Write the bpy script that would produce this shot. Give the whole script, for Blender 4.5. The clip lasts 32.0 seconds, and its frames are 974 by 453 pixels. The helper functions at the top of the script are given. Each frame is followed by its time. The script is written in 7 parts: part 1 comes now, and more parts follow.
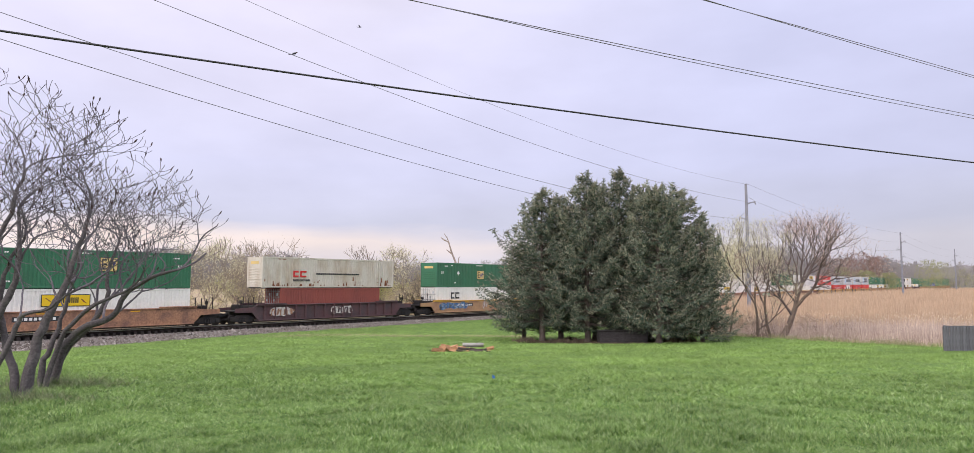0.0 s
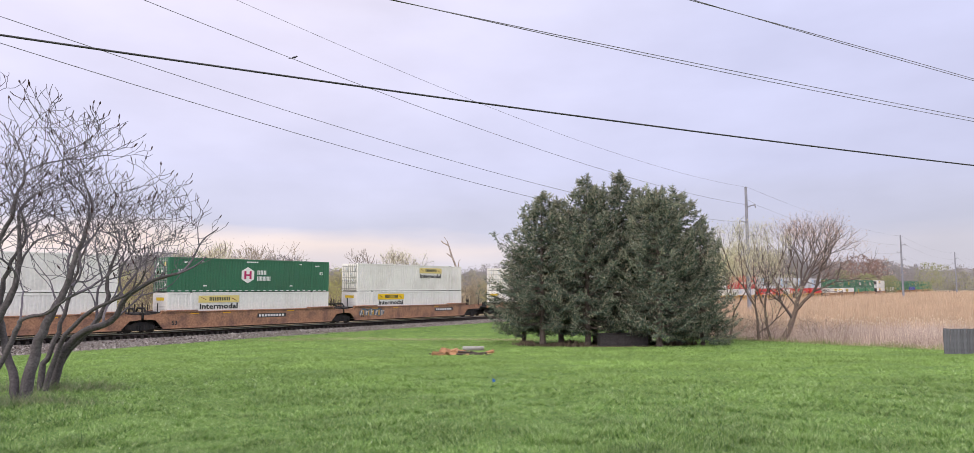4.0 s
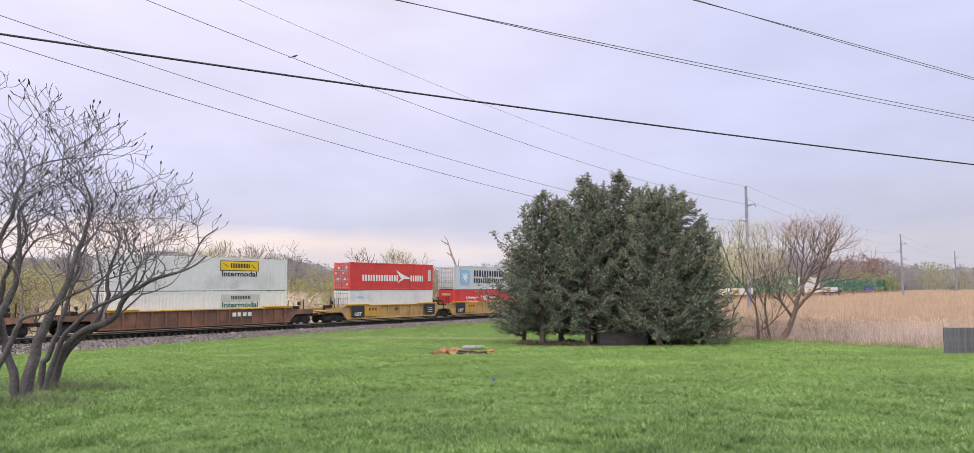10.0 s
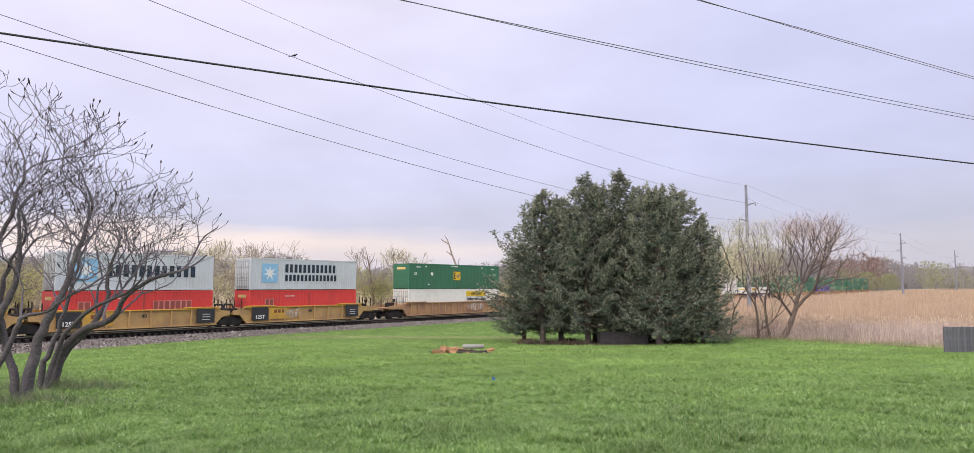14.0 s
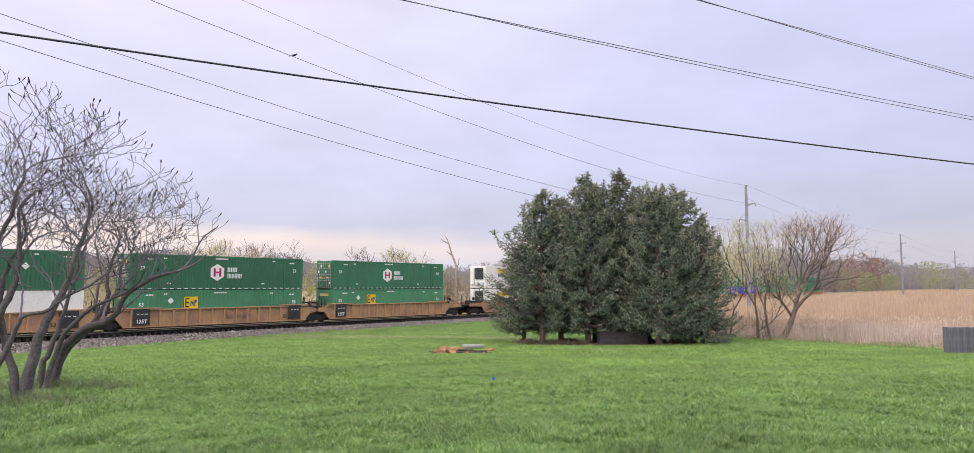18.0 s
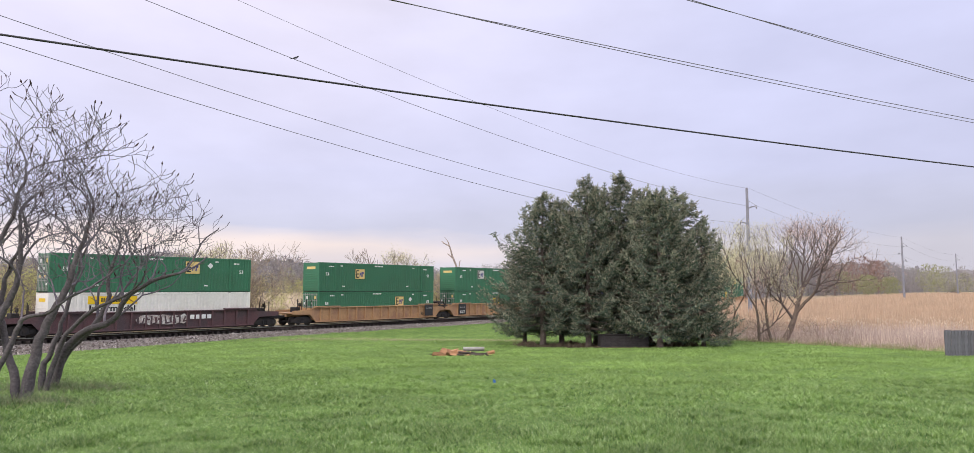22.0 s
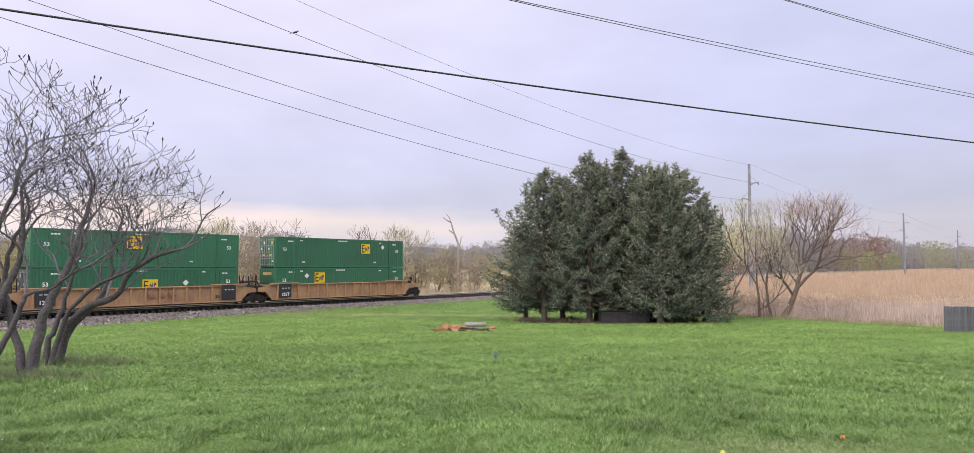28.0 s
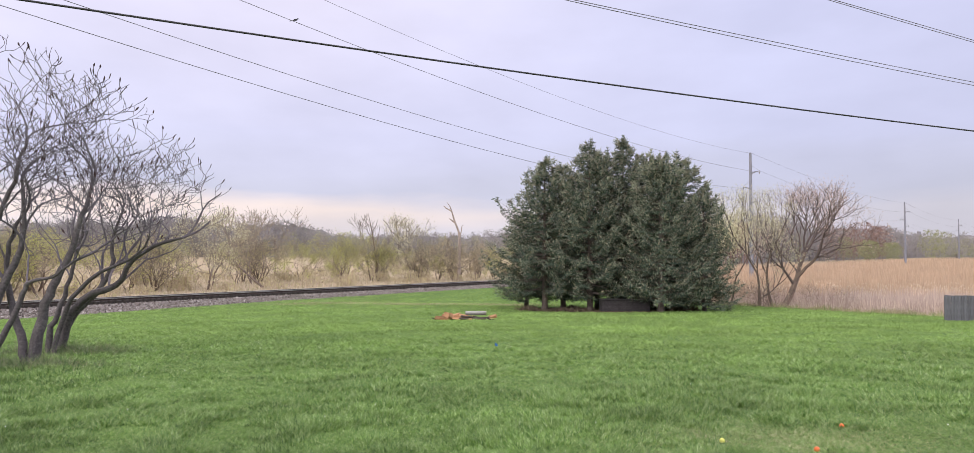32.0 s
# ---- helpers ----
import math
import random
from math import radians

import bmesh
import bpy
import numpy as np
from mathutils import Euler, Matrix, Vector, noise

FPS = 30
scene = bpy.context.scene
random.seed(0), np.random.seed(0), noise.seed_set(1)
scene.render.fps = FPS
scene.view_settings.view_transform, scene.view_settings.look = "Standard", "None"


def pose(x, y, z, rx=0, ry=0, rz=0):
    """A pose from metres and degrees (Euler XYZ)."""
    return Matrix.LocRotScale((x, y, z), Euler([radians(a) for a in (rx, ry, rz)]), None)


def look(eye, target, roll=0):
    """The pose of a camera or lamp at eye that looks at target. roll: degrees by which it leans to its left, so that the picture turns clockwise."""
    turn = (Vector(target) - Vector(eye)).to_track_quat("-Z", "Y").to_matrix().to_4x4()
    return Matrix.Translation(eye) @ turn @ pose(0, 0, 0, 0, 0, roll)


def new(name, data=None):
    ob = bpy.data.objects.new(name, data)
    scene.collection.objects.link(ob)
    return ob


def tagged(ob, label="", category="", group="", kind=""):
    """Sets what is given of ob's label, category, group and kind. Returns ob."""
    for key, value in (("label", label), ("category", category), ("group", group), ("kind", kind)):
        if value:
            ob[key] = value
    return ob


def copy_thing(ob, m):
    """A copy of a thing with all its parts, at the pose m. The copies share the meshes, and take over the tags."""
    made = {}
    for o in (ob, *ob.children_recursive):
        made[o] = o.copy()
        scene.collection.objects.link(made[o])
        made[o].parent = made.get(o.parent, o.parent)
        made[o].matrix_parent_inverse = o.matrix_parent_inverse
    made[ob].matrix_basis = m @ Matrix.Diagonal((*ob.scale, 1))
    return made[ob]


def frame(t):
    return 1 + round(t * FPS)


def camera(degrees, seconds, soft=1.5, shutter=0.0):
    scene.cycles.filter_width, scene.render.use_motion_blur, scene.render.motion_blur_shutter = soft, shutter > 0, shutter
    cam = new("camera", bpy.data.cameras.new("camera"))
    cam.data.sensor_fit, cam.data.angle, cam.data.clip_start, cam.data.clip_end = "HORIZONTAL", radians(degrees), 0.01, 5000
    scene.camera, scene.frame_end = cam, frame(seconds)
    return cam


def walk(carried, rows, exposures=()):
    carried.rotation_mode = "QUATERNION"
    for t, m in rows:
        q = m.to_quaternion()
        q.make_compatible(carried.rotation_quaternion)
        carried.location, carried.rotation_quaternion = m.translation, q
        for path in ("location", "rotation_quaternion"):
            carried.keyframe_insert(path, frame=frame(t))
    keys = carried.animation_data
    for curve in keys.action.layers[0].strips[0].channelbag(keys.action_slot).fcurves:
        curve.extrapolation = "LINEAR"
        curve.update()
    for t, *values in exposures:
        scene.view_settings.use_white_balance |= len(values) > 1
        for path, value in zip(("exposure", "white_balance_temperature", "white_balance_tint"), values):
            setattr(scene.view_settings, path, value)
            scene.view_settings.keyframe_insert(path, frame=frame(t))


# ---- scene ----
# ---------------------------------------------------------------- camera
EYE = (0.0, 0.0, 1.65)
cam = camera(70.63, 32.0, soft=0.65)


def aim(yaw, pitch, roll):
    a, b = radians(yaw), radians(pitch)
    way = Vector((math.sin(a) * math.cos(b), math.cos(a) * math.cos(b), math.sin(b)))
    return look(EYE, Vector(EYE) + way * 10, roll)


walk(cam, [(t, aim(yaw, pitch, roll)) for t, yaw, pitch, roll in (
    (0, 0.023, 4.625, 0.021), (0.5, 0.022, 4.703, 0.019), (1, 0.021, 4.781, 0.024), (1.5, 0.027, 4.854, 0.011),
    (2, 0.030, 4.903, -0.032), (3, 0.020, 4.901, -0.047), (3.5, 0.021, 4.911, -0.050), (5.5, 0.020, 4.896, -0.045),
    (6.5, 0.019, 4.887, -0.034), (7.5, 0.006, 4.857, -0.005), (9, -0.003, 4.837, -0.053), (10, 0.019, 4.835, -0.048),
    (11, 0.019, 4.820, -0.045), (12, 0.016, 4.804, -0.031), (13, 0.020, 4.775, -0.019), (14, 0.018, 4.758, -0.046),
    (14.5, 0.019, 4.769, -0.027), (16.5, 0.017, 4.703, 0.029), (17.5, 0.017, 4.718, 0.029), (18.5, 0.022, 4.796, 0.020),
    (19, 0.021, 4.859, 0.026), (19.5, 0.021, 4.936, 0.029), (20, 0.019, 4.999, 0.028), (21, -0.024, 5.015, 0.013),
    (21.5, -0.027, 5.014, 0.035), (22, -0.048, 4.957, 0.078), (22.5, -0.067, 4.789, 0.084), (23, -0.101, 4.607, 0.108),
    (23.5, -0.113, 4.416, 0.128), (24, -0.136, 4.174, 0.147), (24.5, -0.127, 3.956, 0.123), (25, -0.127, 3.764, 0.131),
    (25.5, -0.125, 3.583, 0.158), (27.5, -0.158, 3.094, 0.127), (28.5, -0.164, 2.850, 0.118), (29.5, -0.183, 2.610, 0.129),
    (30.5, -0.195, 2.397, 0.145), (31.5, -0.213, 2.172, 0.148), (32, -0.219, 2.037, 0.156))])

# ---------------------------------------------------------------- sky and sun
SUN_HEIGHT, SUN_TURN = radians(33), radians(215)
world = bpy.data.worlds.new("overcast_sky")
scene.world = world
world.use_nodes = True
wn, wl = world.node_tree.nodes, world.node_tree.links
wn.clear()
w_out, w_bg = wn.new("ShaderNodeOutputWorld"), wn.new("ShaderNodeBackground")
w_sky = wn.new("ShaderNodeTexSky")
w_sky.sky_type, w_sky.sun_disc = "NISHITA", False
w_sky.sun_elevation, w_sky.sun_rotation = SUN_HEIGHT, SUN_TURN
w_dim = wn.new("ShaderNodeMix")
w_dim.data_type, w_dim.blend_type = "RGBA", "MULTIPLY"
w_dim.inputs[0].default_value = 1.0
w_dim.inputs[7].default_value = (0.09, 0.09, 0.09, 1)
w_co, w_sep = wn.new("ShaderNodeTexCoord"), wn.new("ShaderNodeSeparateXYZ")
wl.new(w_co.outputs["Generated"], w_sep.inputs[0])
# cloud deck: colour by height over the horizon, broken by long soft streaks
w_map, w_noise = wn.new("ShaderNodeMapping"), wn.new("ShaderNodeTexNoise")
w_map.inputs["Scale"].default_value = (2.2, 2.2, 13.0)
w_noise.inputs["Scale"].default_value, w_noise.inputs["Detail"].default_value = 1.6, 6.0
wl.new(w_co.outputs["Generated"], w_map.inputs[0])
wl.new(w_map.outputs[0], w_noise.inputs["Vector"])
w_shift = wn.new("ShaderNodeMath")
w_shift.operation = "MULTIPLY_ADD"
w_shift.inputs[1].default_value, w_shift.inputs[2].default_value = 0.07, -0.035
wl.new(w_noise.outputs["Fac"], w_shift.inputs[0])
w_add = wn.new("ShaderNodeMath")
wl.new(w_sep.outputs["Z"], w_add.inputs[0])
wl.new(w_shift.outputs[0], w_add.inputs[1])
w_ramp = wn.new("ShaderNodeValToRGB")
SKY_STOPS = ((0.0, (0.70, 0.68, 0.79)), (0.055, (0.72, 0.69, 0.80)), (0.085, (0.65, 0.65, 0.81)), (0.16, (0.71, 0.72, 0.97)),
             (0.32, (0.76, 0.77, 1.05)), (0.46, (0.82, 0.83, 1.10)), (0.62, (2.15, 2.12, 2.36)), (1.0, (2.75, 2.70, 2.90)))
el = w_ramp.color_ramp.elements
while len(el) < len(SKY_STOPS):
    el.new(0.5)
for e, (at, rgb) in zip(el, SKY_STOPS):
    e.position, e.color = at, (*rgb, 1)
wl.new(w_add.outputs[0], w_ramp.inputs[0])
# thin pale break under the deck in the west, and faint blotches in the deck
w_break = wn.new("ShaderNodeValToRGB")
for e, (at, v) in zip((w_break.color_ramp.elements[0], w_break.color_ramp.elements[1], w_break.color_ramp.elements.new(0.5), w_break.color_ramp.elements.new(0.5)),
                      ((0.012, 0.0), (0.030, 1.0), (0.055, 0.85), (0.085, 0.0))):
    e.position, e.color = at, (v, v, v, 1)
wl.new(w_add.outputs[0], w_break.inputs[0])
w_side = wn.new("ShaderNodeMapRange")
w_side.inputs[1].default_value, w_side.inputs[2].default_value = 0.35, -0.25
wl.new(w_sep.outputs["X"], w_side.inputs[0])
w_amount = wn.new("ShaderNodeMath")
w_amount.operation = "MULTIPLY"
wl.new(w_break.outputs[0], w_amount.inputs[0])
wl.new(w_side.outputs[0], w_amount.inputs[1])
w_pink = wn.new("ShaderNodeMix")
w_pink.data_type = "RGBA"
w_pink.inputs[7].default_value = (1.0, 0.84, 0.79, 1)
wl.new(w_amount.outputs[0], w_pink.inputs[0])
wl.new(w_ramp.outputs[0], w_pink.inputs[6])
w_blot = wn.new("ShaderNodeTexNoise")
w_blot.inputs["Scale"].default_value, w_blot.inputs["Detail"].default_value = 5.0, 5.0
w_map2 = wn.new("ShaderNodeMapping")
w_map2.inputs["Scale"].default_value = (1.0, 1.0, 2.5)
wl.new(w_co.outputs["Generated"], w_map2.inputs[0])
wl.new(w_map2.outputs[0], w_blot.inputs["Vector"])
w_var = wn.new("ShaderNodeMapRange")
w_var.inputs[1].default_value, w_var.inputs[2].default_value, w_var.inputs[3].default_value, w_var.inputs[4].default_value = 0.3, 0.7, 0.93, 1.05
wl.new(w_blot.outputs["Fac"], w_var.inputs[0])
w_mul = wn.new("ShaderNodeVectorMath")
w_mul.operation = "SCALE"
wl.new(w_pink.outputs[2], w_mul.inputs[0])
w_west, w_both = wn.new("ShaderNodeMapRange"), wn.new("ShaderNodeMath")
w_west.inputs[1].default_value, w_west.inputs[2].default_value, w_west.inputs[3].default_value, w_west.inputs[4].default_value = -0.6, 0.6, 1.11, 0.92
w_both.operation = "MULTIPLY"
wl.new(w_sep.outputs["X"], w_west.inputs[0])
wl.new(w_west.outputs[0], w_both.inputs[0])
wl.new(w_var.outputs[0], w_both.inputs[1])
wl.new(w_both.outputs[0], w_mul.inputs[3])
wl.new(w_sky.outputs[0], w_dim.inputs[6])
w_mix = wn.new("ShaderNodeMix")
w_mix.data_type = "RGBA"
w_mix.inputs[0].default_value = 0.94
wl.new(w_dim.outputs[2], w_mix.inputs[6])
wl.new(w_mul.outputs[0], w_mix.inputs[7])
wl.new(w_mix.outputs[2], w_bg.inputs[0])
w_bg.inputs[1].default_value = 1.0
wl.new(w_bg.outputs[0], w_out.inputs[0])

sun = new("sun", bpy.data.lights.new("sun", "SUN"))
sun.data.energy, sun.data.angle, sun.data.color = 1.95, radians(25), (1.0, 0.96, 0.90)
sun.matrix_basis = look((0, 0, 60), Vector((0, 0, 60)) - Vector((math.sin(SUN_TURN) * math.cos(SUN_HEIGHT), math.cos(SUN_TURN) * math.cos(SUN_HEIGHT), math.sin(SUN_HEIGHT))))
scene.view_settings.exposure = 0.0


# ---------------------------------------------------------------- materials
def surface(name, rgb, rough=0.6, metal=0.0, vary=0.18, grain=30.0, stain=0.8, bump=0.15, second=None, cover=0.45, soft=0.12,
            stretch=(1, 1, 1), jitter=0.0, island=0.0, size=0.01, spec=0.5):
    """Paint, wood, soil or leaf: a base colour with fine grain, broad stains of a second colour, relief and gloss."""
    m = bpy.data.materials.new(name)
    m.use_nodes = True
    n, l = m.node_tree.nodes, m.node_tree.links
    b = n["Principled BSDF"]
    co, mp = n.new("ShaderNodeTexCoord"), n.new("ShaderNodeMapping")
    mp.inputs["Scale"].default_value = stretch
    l.new(co.outputs["Object"], mp.inputs[0])
    fine, broad = n.new("ShaderNodeTexNoise"), n.new("ShaderNodeTexNoise")
    fine.inputs["Scale"].default_value, fine.inputs["Detail"].default_value = grain, 4
    broad.inputs["Scale"].default_value, broad.inputs["Detail"].default_value = stain, 5
    l.new(mp.outputs[0], fine.inputs["Vector"])
    l.new(mp.outputs[0], broad.inputs["Vector"])
    ramp = n.new("ShaderNodeMapRange")
    ramp.inputs[1].default_value, ramp.inputs[2].default_value = 0.3, 0.7
    ramp.inputs[3].default_value, ramp.inputs[4].default_value = 1 - vary, 1 + vary
    l.new(fine.outputs["Fac"], ramp.inputs[0])
    mix = n.new("ShaderNodeMix")
    mix.data_type = "RGBA"
    mix.inputs[6].default_value = (*rgb, 1)
    mix.inputs[7].default_value = (*(second or tuple(c * (1 - vary) for c in rgb)), 1)
    edge = n.new("ShaderNodeMapRange")
    edge.inputs[1].default_value, edge.inputs[2].default_value = 1 - cover - soft, 1 - cover + soft
    l.new(broad.outputs["Fac"], edge.inputs[0])
    l.new(edge.outputs[0], mix.inputs[0])
    scale = n.new("ShaderNodeVectorMath")
    scale.operation = "SCALE"
    l.new(mix.outputs[2], scale.inputs[0])
    l.new(ramp.outputs[0], scale.inputs[3])
    last = scale.outputs[0]
    for amount, node, out in ((jitter, "ShaderNodeObjectInfo", "Random"), (island, "ShaderNodeNewGeometry", "Random Per Island")):
        if amount:
            src, mr, sc = n.new(node), n.new("ShaderNodeMapRange"), n.new("ShaderNodeVectorMath")
            mr.inputs[3].default_value, mr.inputs[4].default_value = 1 - amount, 1 + amount
            sc.operation = "SCALE"
            l.new(src.outputs[out], mr.inputs[0])
            l.new(last, sc.inputs[0])
            l.new(mr.outputs[0], sc.inputs[3])
            last = sc.outputs[0]
    l.new(last, b.inputs["Base Color"])
    rr = n.new("ShaderNodeMapRange")
    rr.inputs[3].default_value, rr.inputs[4].default_value = max(0.05, rough - 0.1), min(1.0, rough + 0.12)
    l.new(broad.outputs["Fac"], rr.inputs[0])
    l.new(rr.outputs[0], b.inputs["Roughness"])
    b.inputs["Metallic"].default_value = metal
    b.inputs["Specular IOR Level"].default_value = spec
    if bump:
        bp = n.new("ShaderNodeBump")
        bp.inputs["Strength"].default_value, bp.inputs["Distance"].default_value = bump, size
        l.new(fine.outputs["Fac"], bp.inputs["Height"])
        l.new(bp.outputs[0], b.inputs["Normal"])
    return m


def islands(name, colours, rough=0.75, spec=0.2, through_light=0.0, drift=0.22, drift_size=0.35, wide=0.0):
    """Leaves, needles, reeds: each loose piece takes one of several colours."""
    m = bpy.data.materials.new(name)
    m.use_nodes = True
    n, l = m.node_tree.nodes, m.node_tree.links
    b = n["Principled BSDF"]
    g, r = n.new("ShaderNodeNewGeometry"), n.new("ShaderNodeValToRGB")
    e = r.color_ramp.elements
    while len(e) < len(colours):
        e.new(0.5)
    for i, (s, c) in enumerate(zip(e, colours)):
        s.position, s.color = i / (len(colours) - 1), (*c, 1)
    l.new(g.outputs["Random Per Island"], r.inputs[0])
    co, broad, mr, sc = n.new("ShaderNodeTexCoord"), n.new("ShaderNodeTexNoise"), n.new("ShaderNodeMapRange"), n.new("ShaderNodeVectorMath")
    broad.inputs["Scale"].default_value, broad.inputs["Detail"].default_value = drift_size, 4
    mr.inputs[1].default_value, mr.inputs[2].default_value, mr.inputs[3].default_value, mr.inputs[4].default_value = 0.3, 0.7, 1 - drift, 1 + drift
    sc.operation = "SCALE"
    l.new(co.outputs["Object"], broad.inputs["Vector"])
    l.new(broad.outputs["Fac"], mr.inputs[0])
    l.new(r.outputs[0], sc.inputs[0])
    l.new(mr.outputs[0], sc.inputs[3])
    last = sc.outputs[0]
    # wide: painted light and dark bands, as rolling ground would be shaded
    if wide:
        far, fr, fs = n.new("ShaderNodeTexNoise"), n.new("ShaderNodeMapRange"), n.new("ShaderNodeVectorMath")
        far.inputs["Scale"].default_value, far.inputs["Detail"].default_value = 0.22, 3
        fr.inputs[1].default_value, fr.inputs[2].default_value, fr.inputs[3].default_value, fr.inputs[4].default_value = 0.35, 0.65, 1 - wide, 1 + wide
        fs.operation = "SCALE"
        l.new(co.outputs["Object"], far.inputs["Vector"])
        l.new(far.outputs["Fac"], fr.inputs[0])
        l.new(last, fs.inputs[0])
        l.new(fr.outputs[0], fs.inputs[3])
        last = fs.outputs[0]
    l.new(last, b.inputs["Base Color"])
    b.inputs["Roughness"].default_value = rough
    b.inputs["Specular IOR Level"].default_value = spec
    if through_light:
        t, a = n.new("ShaderNodeBsdfTranslucent"), n.new("ShaderNodeMixShader")
        l.new(last, t.inputs[0])
        a.inputs[0].default_value = through_light
        l.new(b.outputs[0], a.inputs[1])
        l.new(t.outputs[0], a.inputs[2])
        l.new(a.outputs[0], n["Material Output"].inputs[0])
    return m


M = {}
M["lawn"] = surface("lawn_soil", (0.090, 0.155, 0.038), 0.9, vary=0.35, grain=9, stain=0.30, second=(0.118, 0.188, 0.048), bump=0.6, size=0.04, spec=0.1)
M["marsh"] = surface("marsh_soil", (0.36, 0.29, 0.20), 0.95, vary=0.35, grain=4, stain=0.06, second=(0.41, 0.325, 0.225), bump=0.6, size=0.1, spec=0.1)
M["ballast"] = surface("ballast_gravel", (0.19, 0.168, 0.16), 0.9, vary=0.7, grain=9, stain=0.5, second=(0.13, 0.108, 0.10), bump=1.0, size=0.06, spec=0.2)
M["stone"] = islands("crushed_stone", ((0.05, 0.042, 0.04), (0.17, 0.145, 0.135), (0.27, 0.24, 0.225), (0.11, 0.085, 0.075), (0.42, 0.39, 0.37)), 0.9)
M["rail"] = surface("rail_steel", (0.055, 0.038, 0.032), 0.75, 0.3, vary=0.3, grain=20, stain=2)
M["rail_head"] = surface("rail_head_polished", (0.55, 0.53, 0.52), 0.35, 1.0, vary=0.1)
M["tie"] = surface("tie_timber", (0.042, 0.034, 0.030), 0.9, vary=0.4, grain=25, stain=3, stretch=(1, 6, 6))
M["tan"] = surface("car_paint_tan", (0.45, 0.265, 0.13), 0.6, vary=0.18, grain=14, stain=0.9, second=(0.33, 0.185, 0.11), cover=0.5)
M["brown"] = surface("car_paint_brown", (0.37, 0.19, 0.11), 0.6, vary=0.30, grain=7, stain=1.1, second=(0.20, 0.105, 0.075), cover=0.46)
M["oxide"] = surface("car_paint_dull_brown", (0.27, 0.125, 0.07), 0.65, vary=0.2, grain=14, stain=0.8, second=(0.15, 0.08, 0.06), cover=0.55)
M["maroon"] = surface("car_paint_maroon", (0.105, 0.048, 0.052), 0.65, vary=0.25, grain=14, stain=0.9, second=(0.075, 0.050, 0.055), cover=0.5)
M["yellow_car"] = surface("car_paint_yellow", (0.50, 0.315, 0.12), 0.55, vary=0.16, grain=14, stain=0.8, second=(0.36, 0.22, 0.11), cover=0.45)
M["gold_edge"] = surface("car_edge_yellow", (0.62, 0.36, 0.045), 0.55, vary=0.15, grain=12, stain=1.5, second=(0.48, 0.26, 0.06))
M["black"] = surface("running_gear_black", (0.022, 0.021, 0.022), 0.7, 0.2, vary=0.3, grain=20, stain=2, second=(0.045, 0.036, 0.03))
M["panel"] = surface("stencil_panel_black", (0.03, 0.03, 0.033), 0.6, vary=0.2)
M["wheel"] = surface("wheel_steel", (0.05, 0.043, 0.04), 0.6, 0.6, vary=0.25)
M["white_mark"] = surface("marking_white", (0.78, 0.78, 0.76), 0.6, vary=0.08)
M["dark_mark"] = surface("marking_black", (0.02, 0.022, 0.025), 0.6, vary=0.1)
M["navy_mark"] = surface("marking_navy", (0.018, 0.032, 0.055), 0.6, vary=0.1)
M["green_mark"] = surface("marking_green", (0.02, 0.16, 0.12), 0.6, vary=0.12)
M["sign_yellow"] = surface("decal_yellow", (0.80, 0.53, 0.012), 0.5, vary=0.06)
M["sign_pale"] = surface("decal_faded_yellow", (0.74, 0.60, 0.22), 0.6, vary=0.08)
M["sign_grey"] = surface("decal_faded_grey", (0.58, 0.58, 0.54), 0.6, vary=0.1)
M["sign_cream"] = surface("decal_cream", (0.70, 0.52, 0.20), 0.55, vary=0.08)
M["blue_mark"] = surface("marking_violet_blue", (0.05, 0.05, 0.22), 0.55, vary=0.1)
M["sky_mark"] = surface("decal_light_blue", (0.27, 0.52, 0.74), 0.55, vary=0.1)
M["red_mark"] = surface("marking_red", (0.60, 0.03, 0.03), 0.55, vary=0.08)
M["pink_mark"] = surface("marking_magenta", (0.50, 0.02, 0.12), 0.55, vary=0.08)
M["orange_mark"] = surface("reflector_orange", (0.80, 0.42, 0.03), 0.5, vary=0.08)
M["white"] = surface("container_white", (0.80, 0.775, 0.745), 0.5, vary=0.06, grain=6, stain=0.5, second=(0.70, 0.67, 0.635), cover=0.4, jitter=0.04)
M["beige"] = surface("container_beige", (0.79, 0.765, 0.715), 0.55, vary=0.05, grain=6, stain=0.45, second=(0.68, 0.65, 0.60), cover=0.42, jitter=0.05)
M["silver"] = surface("container_silver", (0.70, 0.695, 0.69), 0.5, vary=0.05, grain=6, stain=0.5, second=(0.54, 0.535, 0.53), cover=0.4, jitter=0.03)
M["rusty_white"] = surface("container_rust_streaked_white", (0.60, 0.56, 0.49), 0.6, vary=0.08, grain=10, stain=0.9, second=(0.46, 0.38, 0.29), cover=0.42, stretch=(1, 1, 0.35))
M["rust"] = surface("rust_patch", (0.24, 0.09, 0.04), 0.85, vary=0.3, grain=25)
M["green"] = surface("container_green", (0.036, 0.160, 0.084), 0.5, vary=0.10, grain=8, stain=0.5, second=(0.040, 0.140, 0.076), cover=0.45, jitter=0.12)
M["pale_green"] = surface("container_faded_green", (0.068, 0.245, 0.128), 0.55, vary=0.10, grain=8, stain=0.5, second=(0.060, 0.195, 0.100), cover=0.45, jitter=0.08)
